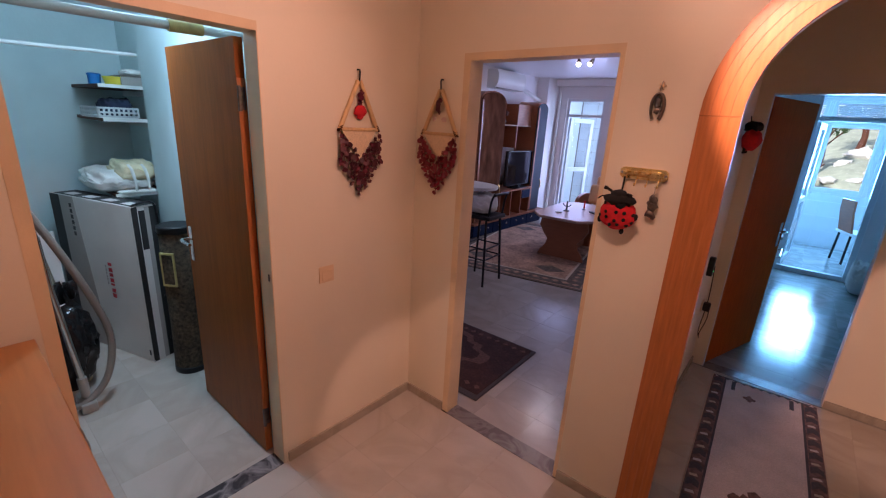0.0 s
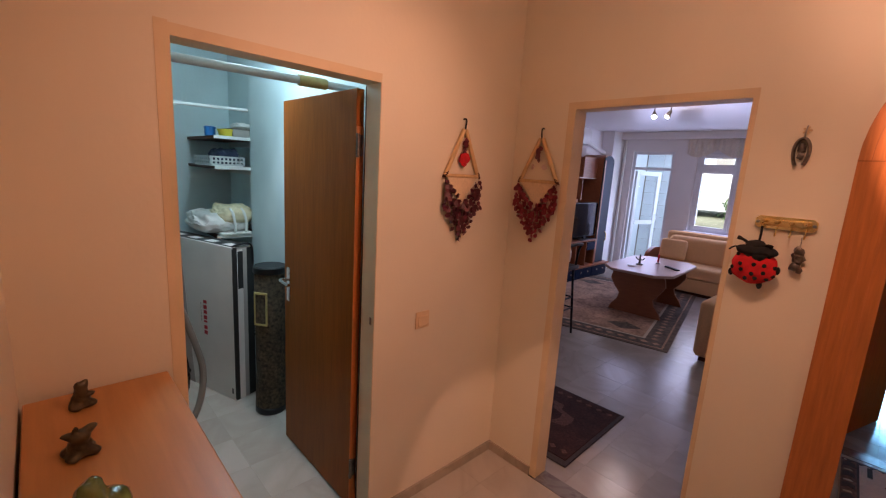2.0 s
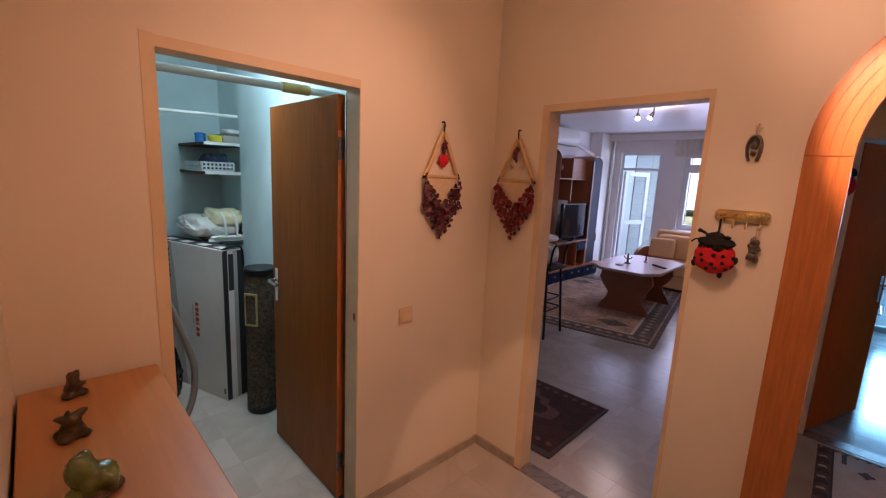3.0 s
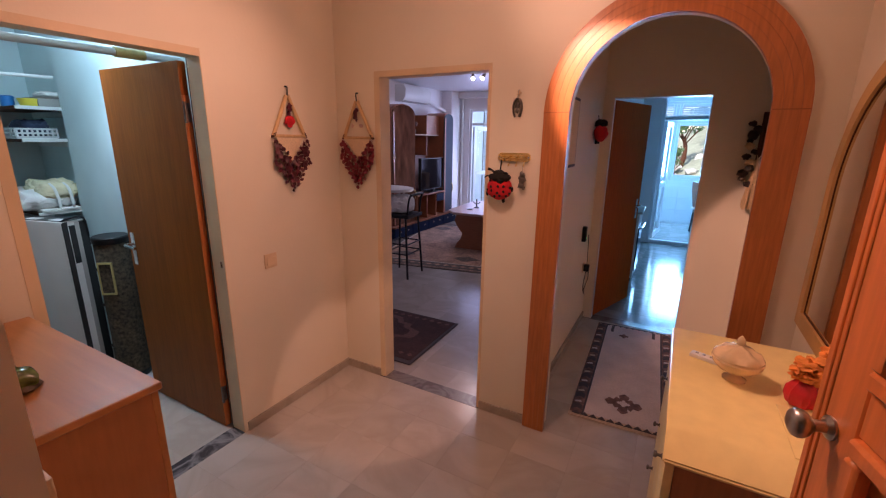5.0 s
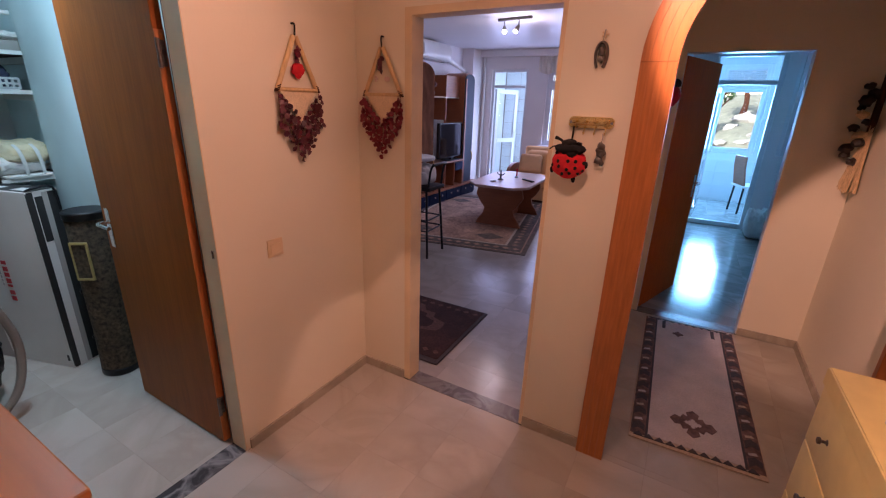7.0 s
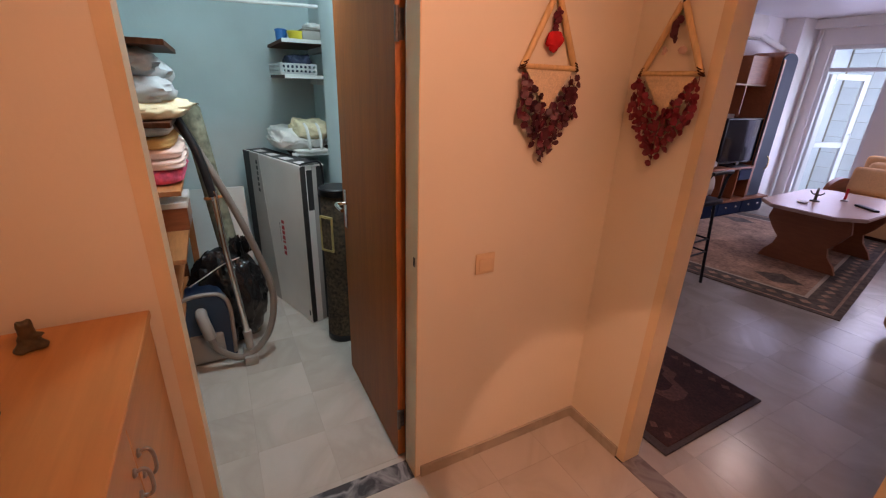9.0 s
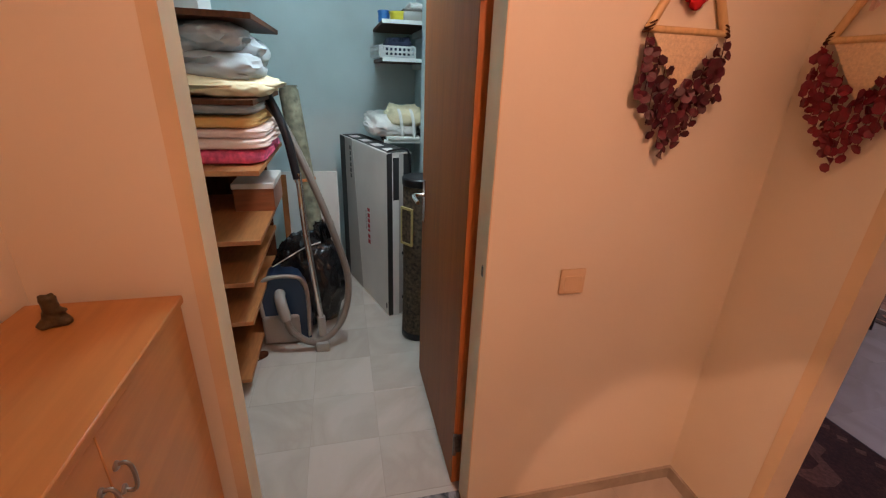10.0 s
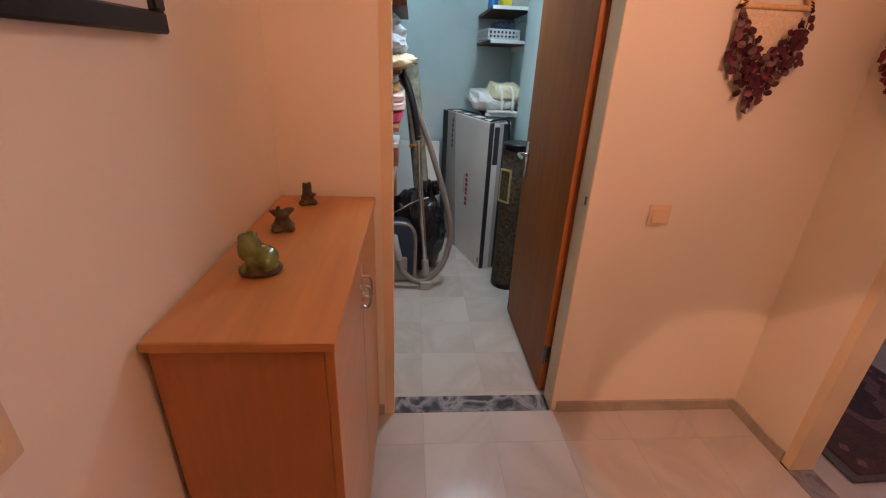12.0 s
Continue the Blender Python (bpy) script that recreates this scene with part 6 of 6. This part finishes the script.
for y in (5.87, 6.22, 6.55, 6.86):
    part("divider", B(0.0, y - 0.01, 0.235, 0.44, y + 0.01, 0.66), M_CHERRY, wu)
part("small_drawer", B(0.42, 6.57, 0.5, 0.45, 6.84, 0.64), M_NAVY, wu, "black small drawer")
part("niche_back", B(0.0, 5.85, 0.235, 0.01, 6.88, 0.66), M_CHERRY, wu)
vs = thing("flower_vase", "small vase with dry flowers on the unit shelf", "vase", (LWX + 0.2, 6.15, 1.735))
part("vase", turned(bmesh.new(), [(0.03, 0), (0.05, 0.05), (0.02, 0.11), (0.03, 0.12)], (0, 0, 0), 16), M_PEWTER, vs)
bm = bmesh.new()
for k in range(9):
    blob(bm, (0.05 * math.cos(k * 2.1), 0.06 * math.sin(k * 2.1), 0.16 + 0.01 * (k % 4)), (0.03, 0.03, 0.025), 0.4, k, 2)
part("flowers", bm, M_RUN_B, vs)
tv = thing("television", "flat black television on the wall unit", "television", (LWX + 0.37, 6.56, 0.686), 90)
part("foot", box(bmesh.new(), -0.22, -0.1, 0, 0.22, 0.1, 0.012, 0.003), M_BLACK, tv)
part("neck", B(-0.03, -0.02, 0.012, 0.03, 0.02, 0.07), M_BLACK, tv)
part("cabinet", box(bmesh.new(), -0.47, -0.03, 0.05, 0.47, 0.03, 0.63, 0.006, 2), M_BLACK, tv)
part("screen", B(-0.452, -0.033, 0.07, 0.452, -0.03, 0.612), M_SCREEN, tv)
dv = thing("media_player", "silver media player under the television", "media player", (LWX + 0.14, 6.70, 0.2355 + 0.4505))
part("case", box(bmesh.new(), -0.08, -0.17, 0, 0.08, 0.17, 0.04, 0.004), M_GREY, dv)

ac = thing("air_conditioner", "white wall mounted air conditioner", "air conditioner", (LWX, 6.3, 2.28))
o = [(0, 0.0), (0.15, 0.0), (0.21, 0.07), (0.22, 0.2), (0.18, 0.27), (0, 0.27)]
bm = slab(bmesh.new(), [(x, z) for x, z in o], -0.42, 0.42, "y")
part("case", bm, M_WHITE, ac)
part("vent", B(0.12, -0.38, -0.006, 0.19, 0.38, 0.01), M_GREY, ac)
part("duct", sweep(bmesh.new(), [(0.06, 0.42, 0.1), (0.06, 0.8, 0.02), (0.06, 1.2, -0.06), (0.06, 1.62, -0.12)], 0.035, 10, 3), M_WHITE, ac, "white pipe cover")

sp = thing("ceiling_spotlight", "dark bar ceiling light with two lit spots", "ceiling light", (-2.04, 5.05, TOP), -8)
part("bar", box(bmesh.new(), -0.22, -0.02, -0.03, 0.22, 0.02, 0, 0.004), M_PEWTER, sp)
for s, a in ((-0.13, -0.5), (0.06, 0.15)):
    h = part("spot_head", turned(bmesh.new(), [(0.016, 0), (0.022, -0.03), (0.03, -0.07), (0.032, -0.085)], (0, 0, 0), 16, Matrix.Translation((s, 0, -0.09)) @ Matrix.Rotation(a, 4, "Y") @ Matrix.Rotation(-0.65, 4, "X")), M_PEWTER, sp)
    part("lamp_glass", turned(bmesh.new(), [(0.024, -0.08), (0.024, -0.09), (0.012, -0.096)], (0, 0, 0), 16, Matrix.Translation((s, 0, -0.09)) @ Matrix.Rotation(a, 4, "Y") @ Matrix.Rotation(-0.65, 4, "X")), M_LAMP_ON, h, "lit lamp face")
    part("stem", sweep(bmesh.new(), [(s, 0, -0.03), (s, 0, -0.1)], 0.007, 8), M_PEWTER, sp)

# bar counter edge and stool
bc = thing("bar_counter", "white rounded bar counter with a hanging cloth", "counter", (-2.85, 3.85, 0))
o = [(0.46 * math.cos(math.pi * (i / 16 - 0.5)) ** 0.6 if 0 < i < 16 else 0.0, 0.27 * math.sin(math.pi * (i / 16 - 0.5))) for i in range(17)] + [(-0.8, 0.27), (-0.8, -0.27)]
bm = slab(bmesh.new(), o, 1.035, 1.07)
bmesh.ops.bevel(bm, geom=[e for e in bm.edges if abs(e.verts[0].co.z - e.verts[1].co.z) < 0.001], offset=0.008, segments=2, affect="EDGES")
part("top", bm, M_WHITE, bc)
part("pedestal", B(-0.75, -0.12, 0, -0.1, 0.12, 1.035), M_ROOM, bc)
st = thing("bar_stool", "black metal bar stool with a low back", "stool", (-2.47, 3.80, 0), 4)
for x, y in ((-0.17, -0.19), (0.17, -0.19), (-0.17, 0.19), (0.17, 0.19)):
    part("leg", sweep(bmesh.new(), [(x * 0.75, y * 0.8, 0.74), (x, y, 0.0)], 0.013, 8), M_BLACK, st)
for z, f in ((0.3, 0.9), (0.42, 0.86)):
    for a, b in (((-0.17, -0.19), (0.17, -0.19)), ((0.17, -0.19), (0.17, 0.19)), ((0.17, 0.19), (-0.17, 0.19)), ((-0.17, 0.19), (-0.17, -0.19))):
        part("rung", sweep(bmesh.new(), [(a[0] * f, a[1] * f, z), (b[0] * f, b[1] * f, z)], 0.009, 6), M_BLACK, st)
part("seat", box(bmesh.new(), -0.18, -0.18, 0.74, 0.18, 0.18, 0.785, 0.015, 2), M_BLACK, st)
for s in (-1, 1):
    part("back_post", sweep(bmesh.new(), [(0.15, s * 0.15, 0.78), (0.17, s * 0.15, 0.95), (0.2, s * 0.15, 1.02)], 0.012, 8, 3), M_BLACK, st)
part("back_rail", sweep(bmesh.new(), [(0.2, -0.15, 1.02), (0.215, 0, 1.03), (0.2, 0.15, 1.02)], 0.016, 8, 4), M_BLACK, st)
folded("seat_cloth", "white cloth draped over the bar stool", -2.70, 3.66, -2.35, 3.96, 0.786, 1.0, M_CLOTH_W, 31)


# ---- windows and balcony doors ----
def casement(name, label, at, panes, height, transom=None, turn=0):
    """A white frame along +x from at; panes are (x0, x1) pairs; depth 0.06 centred on y."""
    w = thing(name, label, "window", at, turn, kind="structure")
    x1 = panes[-1][1]
    levels = [(0, height)] if transom is None else [(0, transom), (transom, height)]
    for a, b in ((0, 0.05), (x1 - 0.05, x1)):
        part("window_frame", box(bmesh.new(), a, -0.03, 0, b, 0.03, height, 0.004), M_UPVC, w)
    for z in (0, height - 0.05) + ((transom - 0.03,) if transom else ()):
        part("window_frame", box(bmesh.new(), 0.05, -0.03, z, x1 - 0.05, 0.03, z + 0.05, 0.004), M_UPVC, w)
    for k, (a, b) in enumerate(panes):
        if k:
            part("mullion", box(bmesh.new(), a - 0.03, -0.028, 0.05, a + 0.03, 0.028, height - 0.05, 0.004), M_UPVC, w)
        for z0, z1 in levels:
            a0, c0 = a + (0.03 if k else 0.05), b - (0.05 if k == len(panes) - 1 else 0.03)
            b0, d0 = (z0 + 0.02 if z0 else 0.045), (z1 - 0.05 if z1 == height else z1 - 0.03)
            s = part("sash", box(bmesh.new(), a0, -0.04, b0, a0 + 0.05, 0.02, d0, 0.004), M_UPVC, w)
            part("sash_bar", box(bmesh.new(), c0 - 0.05, -0.04, b0, c0, 0.02, d0, 0.004), M_UPVC, s)
            part("sash_bar", box(bmesh.new(), a0 + 0.05, -0.04, b0, c0 - 0.05, 0.02, b0 + 0.05, 0.004), M_UPVC, s)
            part("sash_bar", box(bmesh.new(), a0 + 0.05, -0.04, d0 - 0.05, c0 - 0.05, 0.02, d0, 0.004), M_UPVC, s)
            g = part("pane", B(a0 + 0.04, -0.012, b0 + 0.04, c0 - 0.04, -0.006, d0 - 0.04), M_GLASS, s)
            g.visible_shadow = False
    return w


casement("window_1", "white two sash living room window", (WX0, LEY + 0.06, WZ0), [(0, 0.62), (0.62, WX1 - WX0)], WZ1 - WZ0, 1.07)
structure("window_sill", box(bmesh.new(), WX0 - 0.03, LEY - 0.1, WZ0 - 0.03, WX1 + 0.03, LEY, WZ0, 0.004), M_UPVC, "white window sill", "sill")
bd = thing("window_2", "white balcony door frame with a fixed light above", "balcony door", (DX0, LEY + 0.06, 0), kind="structure")
DW = DX1 - DX0
for a, b in ((0, 0.05), (DW - 0.05, DW)):
    part("window_frame", box(bmesh.new(), a, -0.03, 0, b, 0.03, WZ1, 0.004), M_UPVC, bd)
for z in (0.0, 1.94, WZ1 - 0.05):
    part("window_frame", box(bmesh.new(), 0.05, -0.03, z, DW - 0.05, 0.03, z + 0.05, 0.004), M_UPVC, bd)
g = part("pane", B(0.05, -0.004, 1.99, DW - 0.05, 0.004, WZ1 - 0.05), M_GLASS, bd)
g.visible_shadow = False


def glazed_leaf(name, label, at, turn, w, h, rail=0.85):
    d = thing(name, label, "balcony door", at, turn, kind="structure")
    for a, b in ((0, 0.08), (w - 0.08, w)):
        part("stile", box(bmesh.new(), a, -0.025, 0, b, 0.025, h, 0.005), M_UPVC, d)
    for z in (0, rail, h - 0.08):
        part("rail", box(bmesh.new(), 0.08, -0.025, z, w - 0.08, 0.025, z + 0.08, 0.005), M_UPVC, d)
    for z0, z1 in ((0.08, rail), (rail + 0.08, h - 0.08)):
        p = part("pane", B(0.075, -0.005, z0 - 0.005, w - 0.075, 0.005, z1 + 0.005), M_GLASS, d)
        p.visible_shadow = False
    part("handle", sweep(bmesh.new(), [(w - 0.04, -0.025, 1.05), (w - 0.04, -0.06, 1.05), (w - 0.04, -0.06, 0.95)], 0.01, 8, 3), M_UPVC, d)
    return d


glazed_leaf("door_4", "open white glazed balcony door", (DX0 + 0.06, LEY + 0.10, 0.05), 68, 0.62, 1.87)

# curtain and cornice
structure("trim_cornice", box(bmesh.new(), LWX, LEY - 0.14, TOP - 0.12, -0.37, LEY, TOP, 0.01), M_ROOM, "white cornice box above the windows", "trim")
cur = thing("curtain", "short sheer ivory curtain gathered over the window", "curtain", (0, 0, 0))
bm = bmesh.new()
cols = []
for i in range(91):
    x = -2.66 + i * 0.0155
    f = i / 90
    z = TOP - 0.12 - (0.17 + 0.13 * abs(math.sin(f * math.pi * 2.5 + 0.6)))
    y = LEY - 0.06 + 0.02 * math.sin(i * 1.1)
    cols.append((bm.verts.new((x, y, TOP - 0.121)), bm.verts.new((x, y - 0.02, (z + TOP) / 2)), bm.verts.new((x, y - 0.01, z))))
for a, b in zip(cols, cols[1:]):
    for k in range(2):
        bm.faces.new((a[k], b[k], b[k + 1], a[k + 1]))
part("valance", bm, M_CURTAIN, cur, "", 70)
rad = thing("pipe_riser", "white heating pipe beside the balcony door", "pipe", (0, 0, 0))
part("pipe", sweep(bmesh.new(), [(-3.74, LEY - 0.05, 0), (-3.74, LEY - 0.05, TOP - 0.12)], 0.02, 10), M_WHITE, rad)

# ---- kitchen ----
kf2 = thing("window_3", "white kitchen balcony door frame with a light above", "balcony door", (KD0, KY + 0.05, 0), kind="structure")
KW = KD1 - KD0
for a, b in ((0, 0.05), (KW - 0.06, KW)):
    part("window_frame", box(bmesh.new(), a, -0.04, 0, b, 0.04, 2.42, 0.004), M_UPVC, kf2)
for z in (0.0, 2.0, 2.36):
    part("window_frame", box(bmesh.new(), 0.05, -0.04, z, KW - 0.06, 0.04, z + 0.06, 0.004), M_UPVC, kf2)
g = part("pane", B(0.05, -0.004, 2.06, KW - 0.06, 0.004, 2.36), M_GLASS, kf2)
g.visible_shadow = False
glazed_leaf("door_5", "open white glazed kitchen balcony door", (KD0 + 0.07, KY + 0.10, 0.06), 84, 0.68, 1.93)
casement("window_5", "white kitchen window beside the balcony door", (KW0, KY + 0.05, 1.08), [(0, KW1 - KW0)], 1.34, 0.95)
casement("window_4", "white two sash kitchen balcony window", (-0.12, KB + 0.05, 0.91), [(0, 0.37), (0.37, 1.12)], 1.54, 1.15)
bl = thing("roller_blind", "pale slatted roller blind at the window head", "blind", (-0.12, KB + 0.13, 2.13))
for k in range(9):
    part("slat", box(bmesh.new(), 0.0, -0.008, 0.0 + k * 0.034, 1.12, 0.008, 0.03 + k * 0.034, 0.003), M_UPVC, bl)


def chair(at, turn):
    c = thing("kitchen_chair", "white and dark chair on the kitchen balcony", "chair", at, turn)
    for x, y in ((-0.18, -0.18), (0.18, -0.18), (-0.18, 0.18), (0.18, 0.18)):
        part("leg", sweep(bmesh.new(), [(x * 0.9, y * 0.9, 0.44), (x, y, 0)], 0.016, 8), M_BLACK, c)
    part("seat", box(bmesh.new(), -0.21, -0.21, 0.44, 0.21, 0.21, 0.475, 0.012, 2), M_WHITE, c)
    bm = slab(bmesh.new(), [(0.16, 0.475), (0.185, 0.475), (0.24, 0.78), (0.25, 0.95), (0.225, 0.95), (0.215, 0.78)], -0.19, 0.19, "y")
    part("backrest", bm, M_CHERRY, c, "reddish wood backrest")
    return c


chair((0.98, 8.72, 0), 200)
sv = thing("cooker", "black and white free standing cooker", "cooker", (-0.20, 4.95, 0))
part("body", box(bmesh.new(), 0, 0, 0.05, 0.30, 0.5, 0.84, 0.008), M_WHITE, sv)
part("oven_door", box(bmesh.new(), 0.30, 0.02, 0.14, 0.315, 0.48, 0.66, 0.005), M_SCREEN, sv, "black glass oven door")
part("handle", sweep(bmesh.new(), [(0.315, 0.06, 0.66), (0.345, 0.06, 0.67), (0.345, 0.44, 0.67), (0.315, 0.44, 0.66)], 0.008, 8), M_CHROME, sv)
part("hob", box(bmesh.new(), -0.0, 0, 0.84, 0.33, 0.5, 0.87, 0.004), M_STEEL, sv)
part("plinth", B(0.02, 0.02, 0, 0.28, 0.48, 0.05), M_BLACK, sv)
folded("white_cloth", "crumpled white bag on the kitchen floor", 0.84, 6.75, 1.12, 7.1, 0.0, 0.42, M_CLOTH_W, 41)

# ---- balconies ----
bt = structure("wall_balcony_tiled", B(-3.85, 9.3, 0, -2.75, 9.36, TOP), M_GROUT, "white tiled outer balcony wall", "wall")
tile_mesh = finish("tile", box(bmesh.new(), -0.163, -0.006, -0.123, 0.163, 0.0, 0.123, 0.003), M_BALC_TILE)
for i in range(3):
    for j in range(10):
        t = new("tile", tile_mesh)
        t.parent = bt
        t.location = (-3.66 + 0.33 * i, 9.3, 0.13 + 0.25 * j)
kt = bpy.data.objects["wall_kitchen_balcony"]
for i in range(6):
    for j in range(3):
        t = new("tile", tile_mesh)
        t.parent = kt
        t.location = (-0.03 + 0.33 * i, KB, 0.16 + 0.25 * j)
structure("wall_balcony_parapet", B(-2.75, 9.3, 0, -0.37, 9.4, 0.85), M_ROOM, "white balcony parapet", "wall")

# ---- outdoors ----
def bank(x, y):
    """Height of the stony bank, which rises behind the kitchen only."""
    side = max(0.0, min(1.0, (x + 2.5) / 2.5))
    return -1.2 + (0.6 + 3.0 * side) * max(0.0, min(1.0, (y - 14) / 14))


bm = bmesh.new()
n = 46
grid = [[None] * n for _ in range(n)]
for i in range(n):
    for j in range(n):
        x = -60 + 120 * i / (n - 1)
        y = 9.7 + 90 * (j / (n - 1)) ** 1.6
        rise = max(0.0, min(1.0, (y - 14) / 14))
        z = bank(x, y) + 0.5 * noise.noise(Vector((x * 0.25, y * 0.25, 0))) * rise + max(0, y - 40) * 0.03
        grid[i][j] = bm.verts.new((x, y, z))
for i in range(n - 1):
    for j in range(n - 1):
        bm.faces.new((grid[i][j], grid[i + 1][j], grid[i + 1][j + 1], grid[i][j + 1]))
structure("ground", bm, M_GROUND, "dry stony bank rising behind the building", "ground", 80)


def rock(at, r, seed):
    ob = new("rock", finish("rock", blob(bmesh.new(), (0, 0, 0), (r, r * 0.8, r * 0.6), 0.35, seed, 2), M_SKIRT, 30))
    ob.location = at
    return tagged(ob, "pale grey rock on the stony bank", "rock", "rocks on the bank")


rng = random.Random(12)
for k in range(60):
    y = rng.uniform(15, 24)
    x = rng.uniform(-1.5, 4.5) + (y - 15) * 0.05
    rock((x, y, bank(x, y) + 0.05), rng.uniform(0.15, 0.5), k * 1.7)


def shrub(at, h, seed, label):
    """A tree with a tapered trunk, limbs and a crown of many small leaves."""
    t = thing("tree", label, "tree", at)
    r = random.Random(seed)
    bm = bmesh.new()
    sweep(bm, [(0, 0, -0.2), (0.05 * h, 0, 0.25 * h), (0, 0.02 * h, 0.55 * h)], [0.05 * h, 0.04 * h, 0.03 * h], 8, 3)
    for k in range(6):
        a = k * 1.05
        sweep(bm, [(0, 0, 0.35 * h + 0.03 * h * k), (0.18 * h * math.cos(a), 0.18 * h * math.sin(a), 0.6 * h + 0.03 * h * k), (0.3 * h * math.cos(a), 0.3 * h * math.sin(a), 0.75 * h)], 0.012 * h, 6, 3)
    part("trunk", bm, M_SHADE_WOOD, t)
    bm = bmesh.new()
    for c in range(22):
        a, e = r.uniform(0, 6.28), r.uniform(-0.5, 1.2)
        cc = Vector((0.27 * h * math.cos(a) * math.cos(e), 0.27 * h * math.sin(a) * math.cos(e), 0.7 * h + 0.24 * h * math.sin(e)))
        for k in range(34):
            p = cc + Vector((r.gauss(0, 0.06), r.gauss(0, 0.06), r.gauss(0, 0.05))) * h
            q = Euler((r.uniform(0, 3), r.uniform(0, 3), r.uniform(0, 3))).to_matrix()
            s = r.uniform(0.025, 0.045) * h
            vs = [bm.verts.new(p + q @ Vector(v)) for v in ((-s, 0, 0), (0, -s * 0.5, s * 0.1), (s, 0, 0), (0, s * 0.5, s * 0.1))]
            bm.faces.new(vs)
    part("crown", bm, M_LEAF, t)
    return t


shrub((0.42, 21.5, bank(0.42, 21.5)), 2.1, 3, "leafy green tree on the stony bank")
shrub((1.55, 24.0, bank(1.55, 24.0)), 2.6, 8, "leafy green tree on the stony bank")
shrub((0.15, 18.5, bank(0.15, 18.5)), 1.5, 9, "low green shrub on the stony bank")
shrub((2.8, 19.0, bank(2.8, 19.0)), 1.3, 4, "low green shrub on the stony bank")
shrub((-2.6, 18.0, bank(-2.6, 18.0)), 1.6, 5, "low green shrub below the window")
shrub((-4.2, 21.0, bank(-4.2, 21.0)), 2.4, 6, "leafy green tree on the stony bank")
ab = thing("apartment_building", "pale apartment building far behind the bank", "building", (-7.0, 36, 0))
part("wall", B(-9, 0, 0, 5.5, 8, 13), M_BUILD, ab)
part("roof", B(-9.3, -0.3, 13, 5.8, 8.3, 13.3), M_SKIRT, ab)
for i in range(5):
    for j in range(4):
        x, z = -8 + 2.7 * i, 2.6 + 2.9 * j
        w = part("window", B(x, -0.03, z, x + 1.3, 0.0, z + 1.5), M_UPVC, ab)
        part("pane", B(x + 0.1, -0.05, z + 0.1, x + 1.2, -0.03, z + 1.4), M_GREY, w)

# ---- floors: slabs under all rooms, then marble tiles piece by piece ----
def tiled_floor(name, label, x0, y0, x1, y1, mat, singles=True, zt=0.0, joined_from=99.0):
    """A grout bed with 30.5 cm marble tiles laid on one common grid; the tiles' tops lie at zt."""
    fl = structure(name, B(x0, y0, zt - 0.06, x1, y1, zt - 0.0007), M_GROUT, label, "floor")
    P0, ox, oy, gap = 0.305, -2.005, 0.235, 0.0005
    shared = {}
    joined = bmesh.new()
    i0, i1 = math.floor((x0 - ox) / P0), math.ceil((x1 - ox) / P0)
    j0, j1 = math.floor((y0 - oy) / P0), math.ceil((y1 - oy) / P0)
    for i in range(i0, i1):
        for j in range(j0, j1):
            a, b = max(ox + i * P0 + gap, x0 + 0.0005), min(ox + (i + 1) * P0 - gap, x1 - 0.0005)
            c, d = max(oy + j * P0 + gap, y0 + 0.0005), min(oy + (j + 1) * P0 - gap, y1 - 0.0005)
            if b - a < 0.01 or d - c < 0.01:
                continue
            if not singles or c > joined_from:
                box(joined, a, c, zt - 0.02, b, d, zt)
                continue
            key = (round(b - a, 3), round(d - c, 3))
            if key not in shared:
                w, h = key
                shared[key] = finish("tile", box(bmesh.new(), -w / 2, -h / 2, -0.02, w / 2, h / 2, 0, 0.0007), mat)
            t = new("tile", shared[key])
            t.parent = fl
            t.location = ((a + b) / 2, (c + d) / 2, zt)
    if not joined.verts:
        joined.free()
    else:
        t = part("tiles", joined, mat, fl)
        t["kind"] = "stuff"
    return fl


structure("threshold_storage", B(AX - 0.1, 0.1, -0.03, AX, 0.833, 0.002), M_SILL, "dark veined marble threshold", "threshold")
structure("threshold_living", B(-1.224, BY - 0.01, -0.03, -0.5, BY + 0.1, 0.002), M_SILL2, "brown grey marble threshold", "threshold")
structure("threshold_kitchen", B(-0.127, CY - 0.02, -0.03, 0.597, CY + 0.1, 0.002), M_SILL2, "brown grey marble threshold", "threshold")
tiled_floor("floor_hall", "polished pale marble tile floor of the hall", AX, LY, RX, BY - 0.01, M_TILE)
tiled_floor("floor_storage", "polished pale marble tile floor of the storage room", SBX, -0.45, AX - 0.1, NICHE_Y, M_TILE)
tiled_floor("floor_corridor", "polished pale marble tile floor of the corridor", -0.21, BY - 0.01, RX, CY - 0.02, M_TILE)
tiled_floor("floor_landing", "polished pale marble floor of the landing", -1.45, -2.05, 2.05, LY, M_TILE, False)
tiled_floor("floor_living", "polished pale marble floor of the living room", LWX, BY + 0.1, -0.37, 9.6, M_TILE_DIM, True, 0.0, 6.2)
tiled_floor("floor_kitchen", "glossy pale tile floor of the kitchen", -0.21, CY + 0.1, 1.9, KB, M_TILE_K)
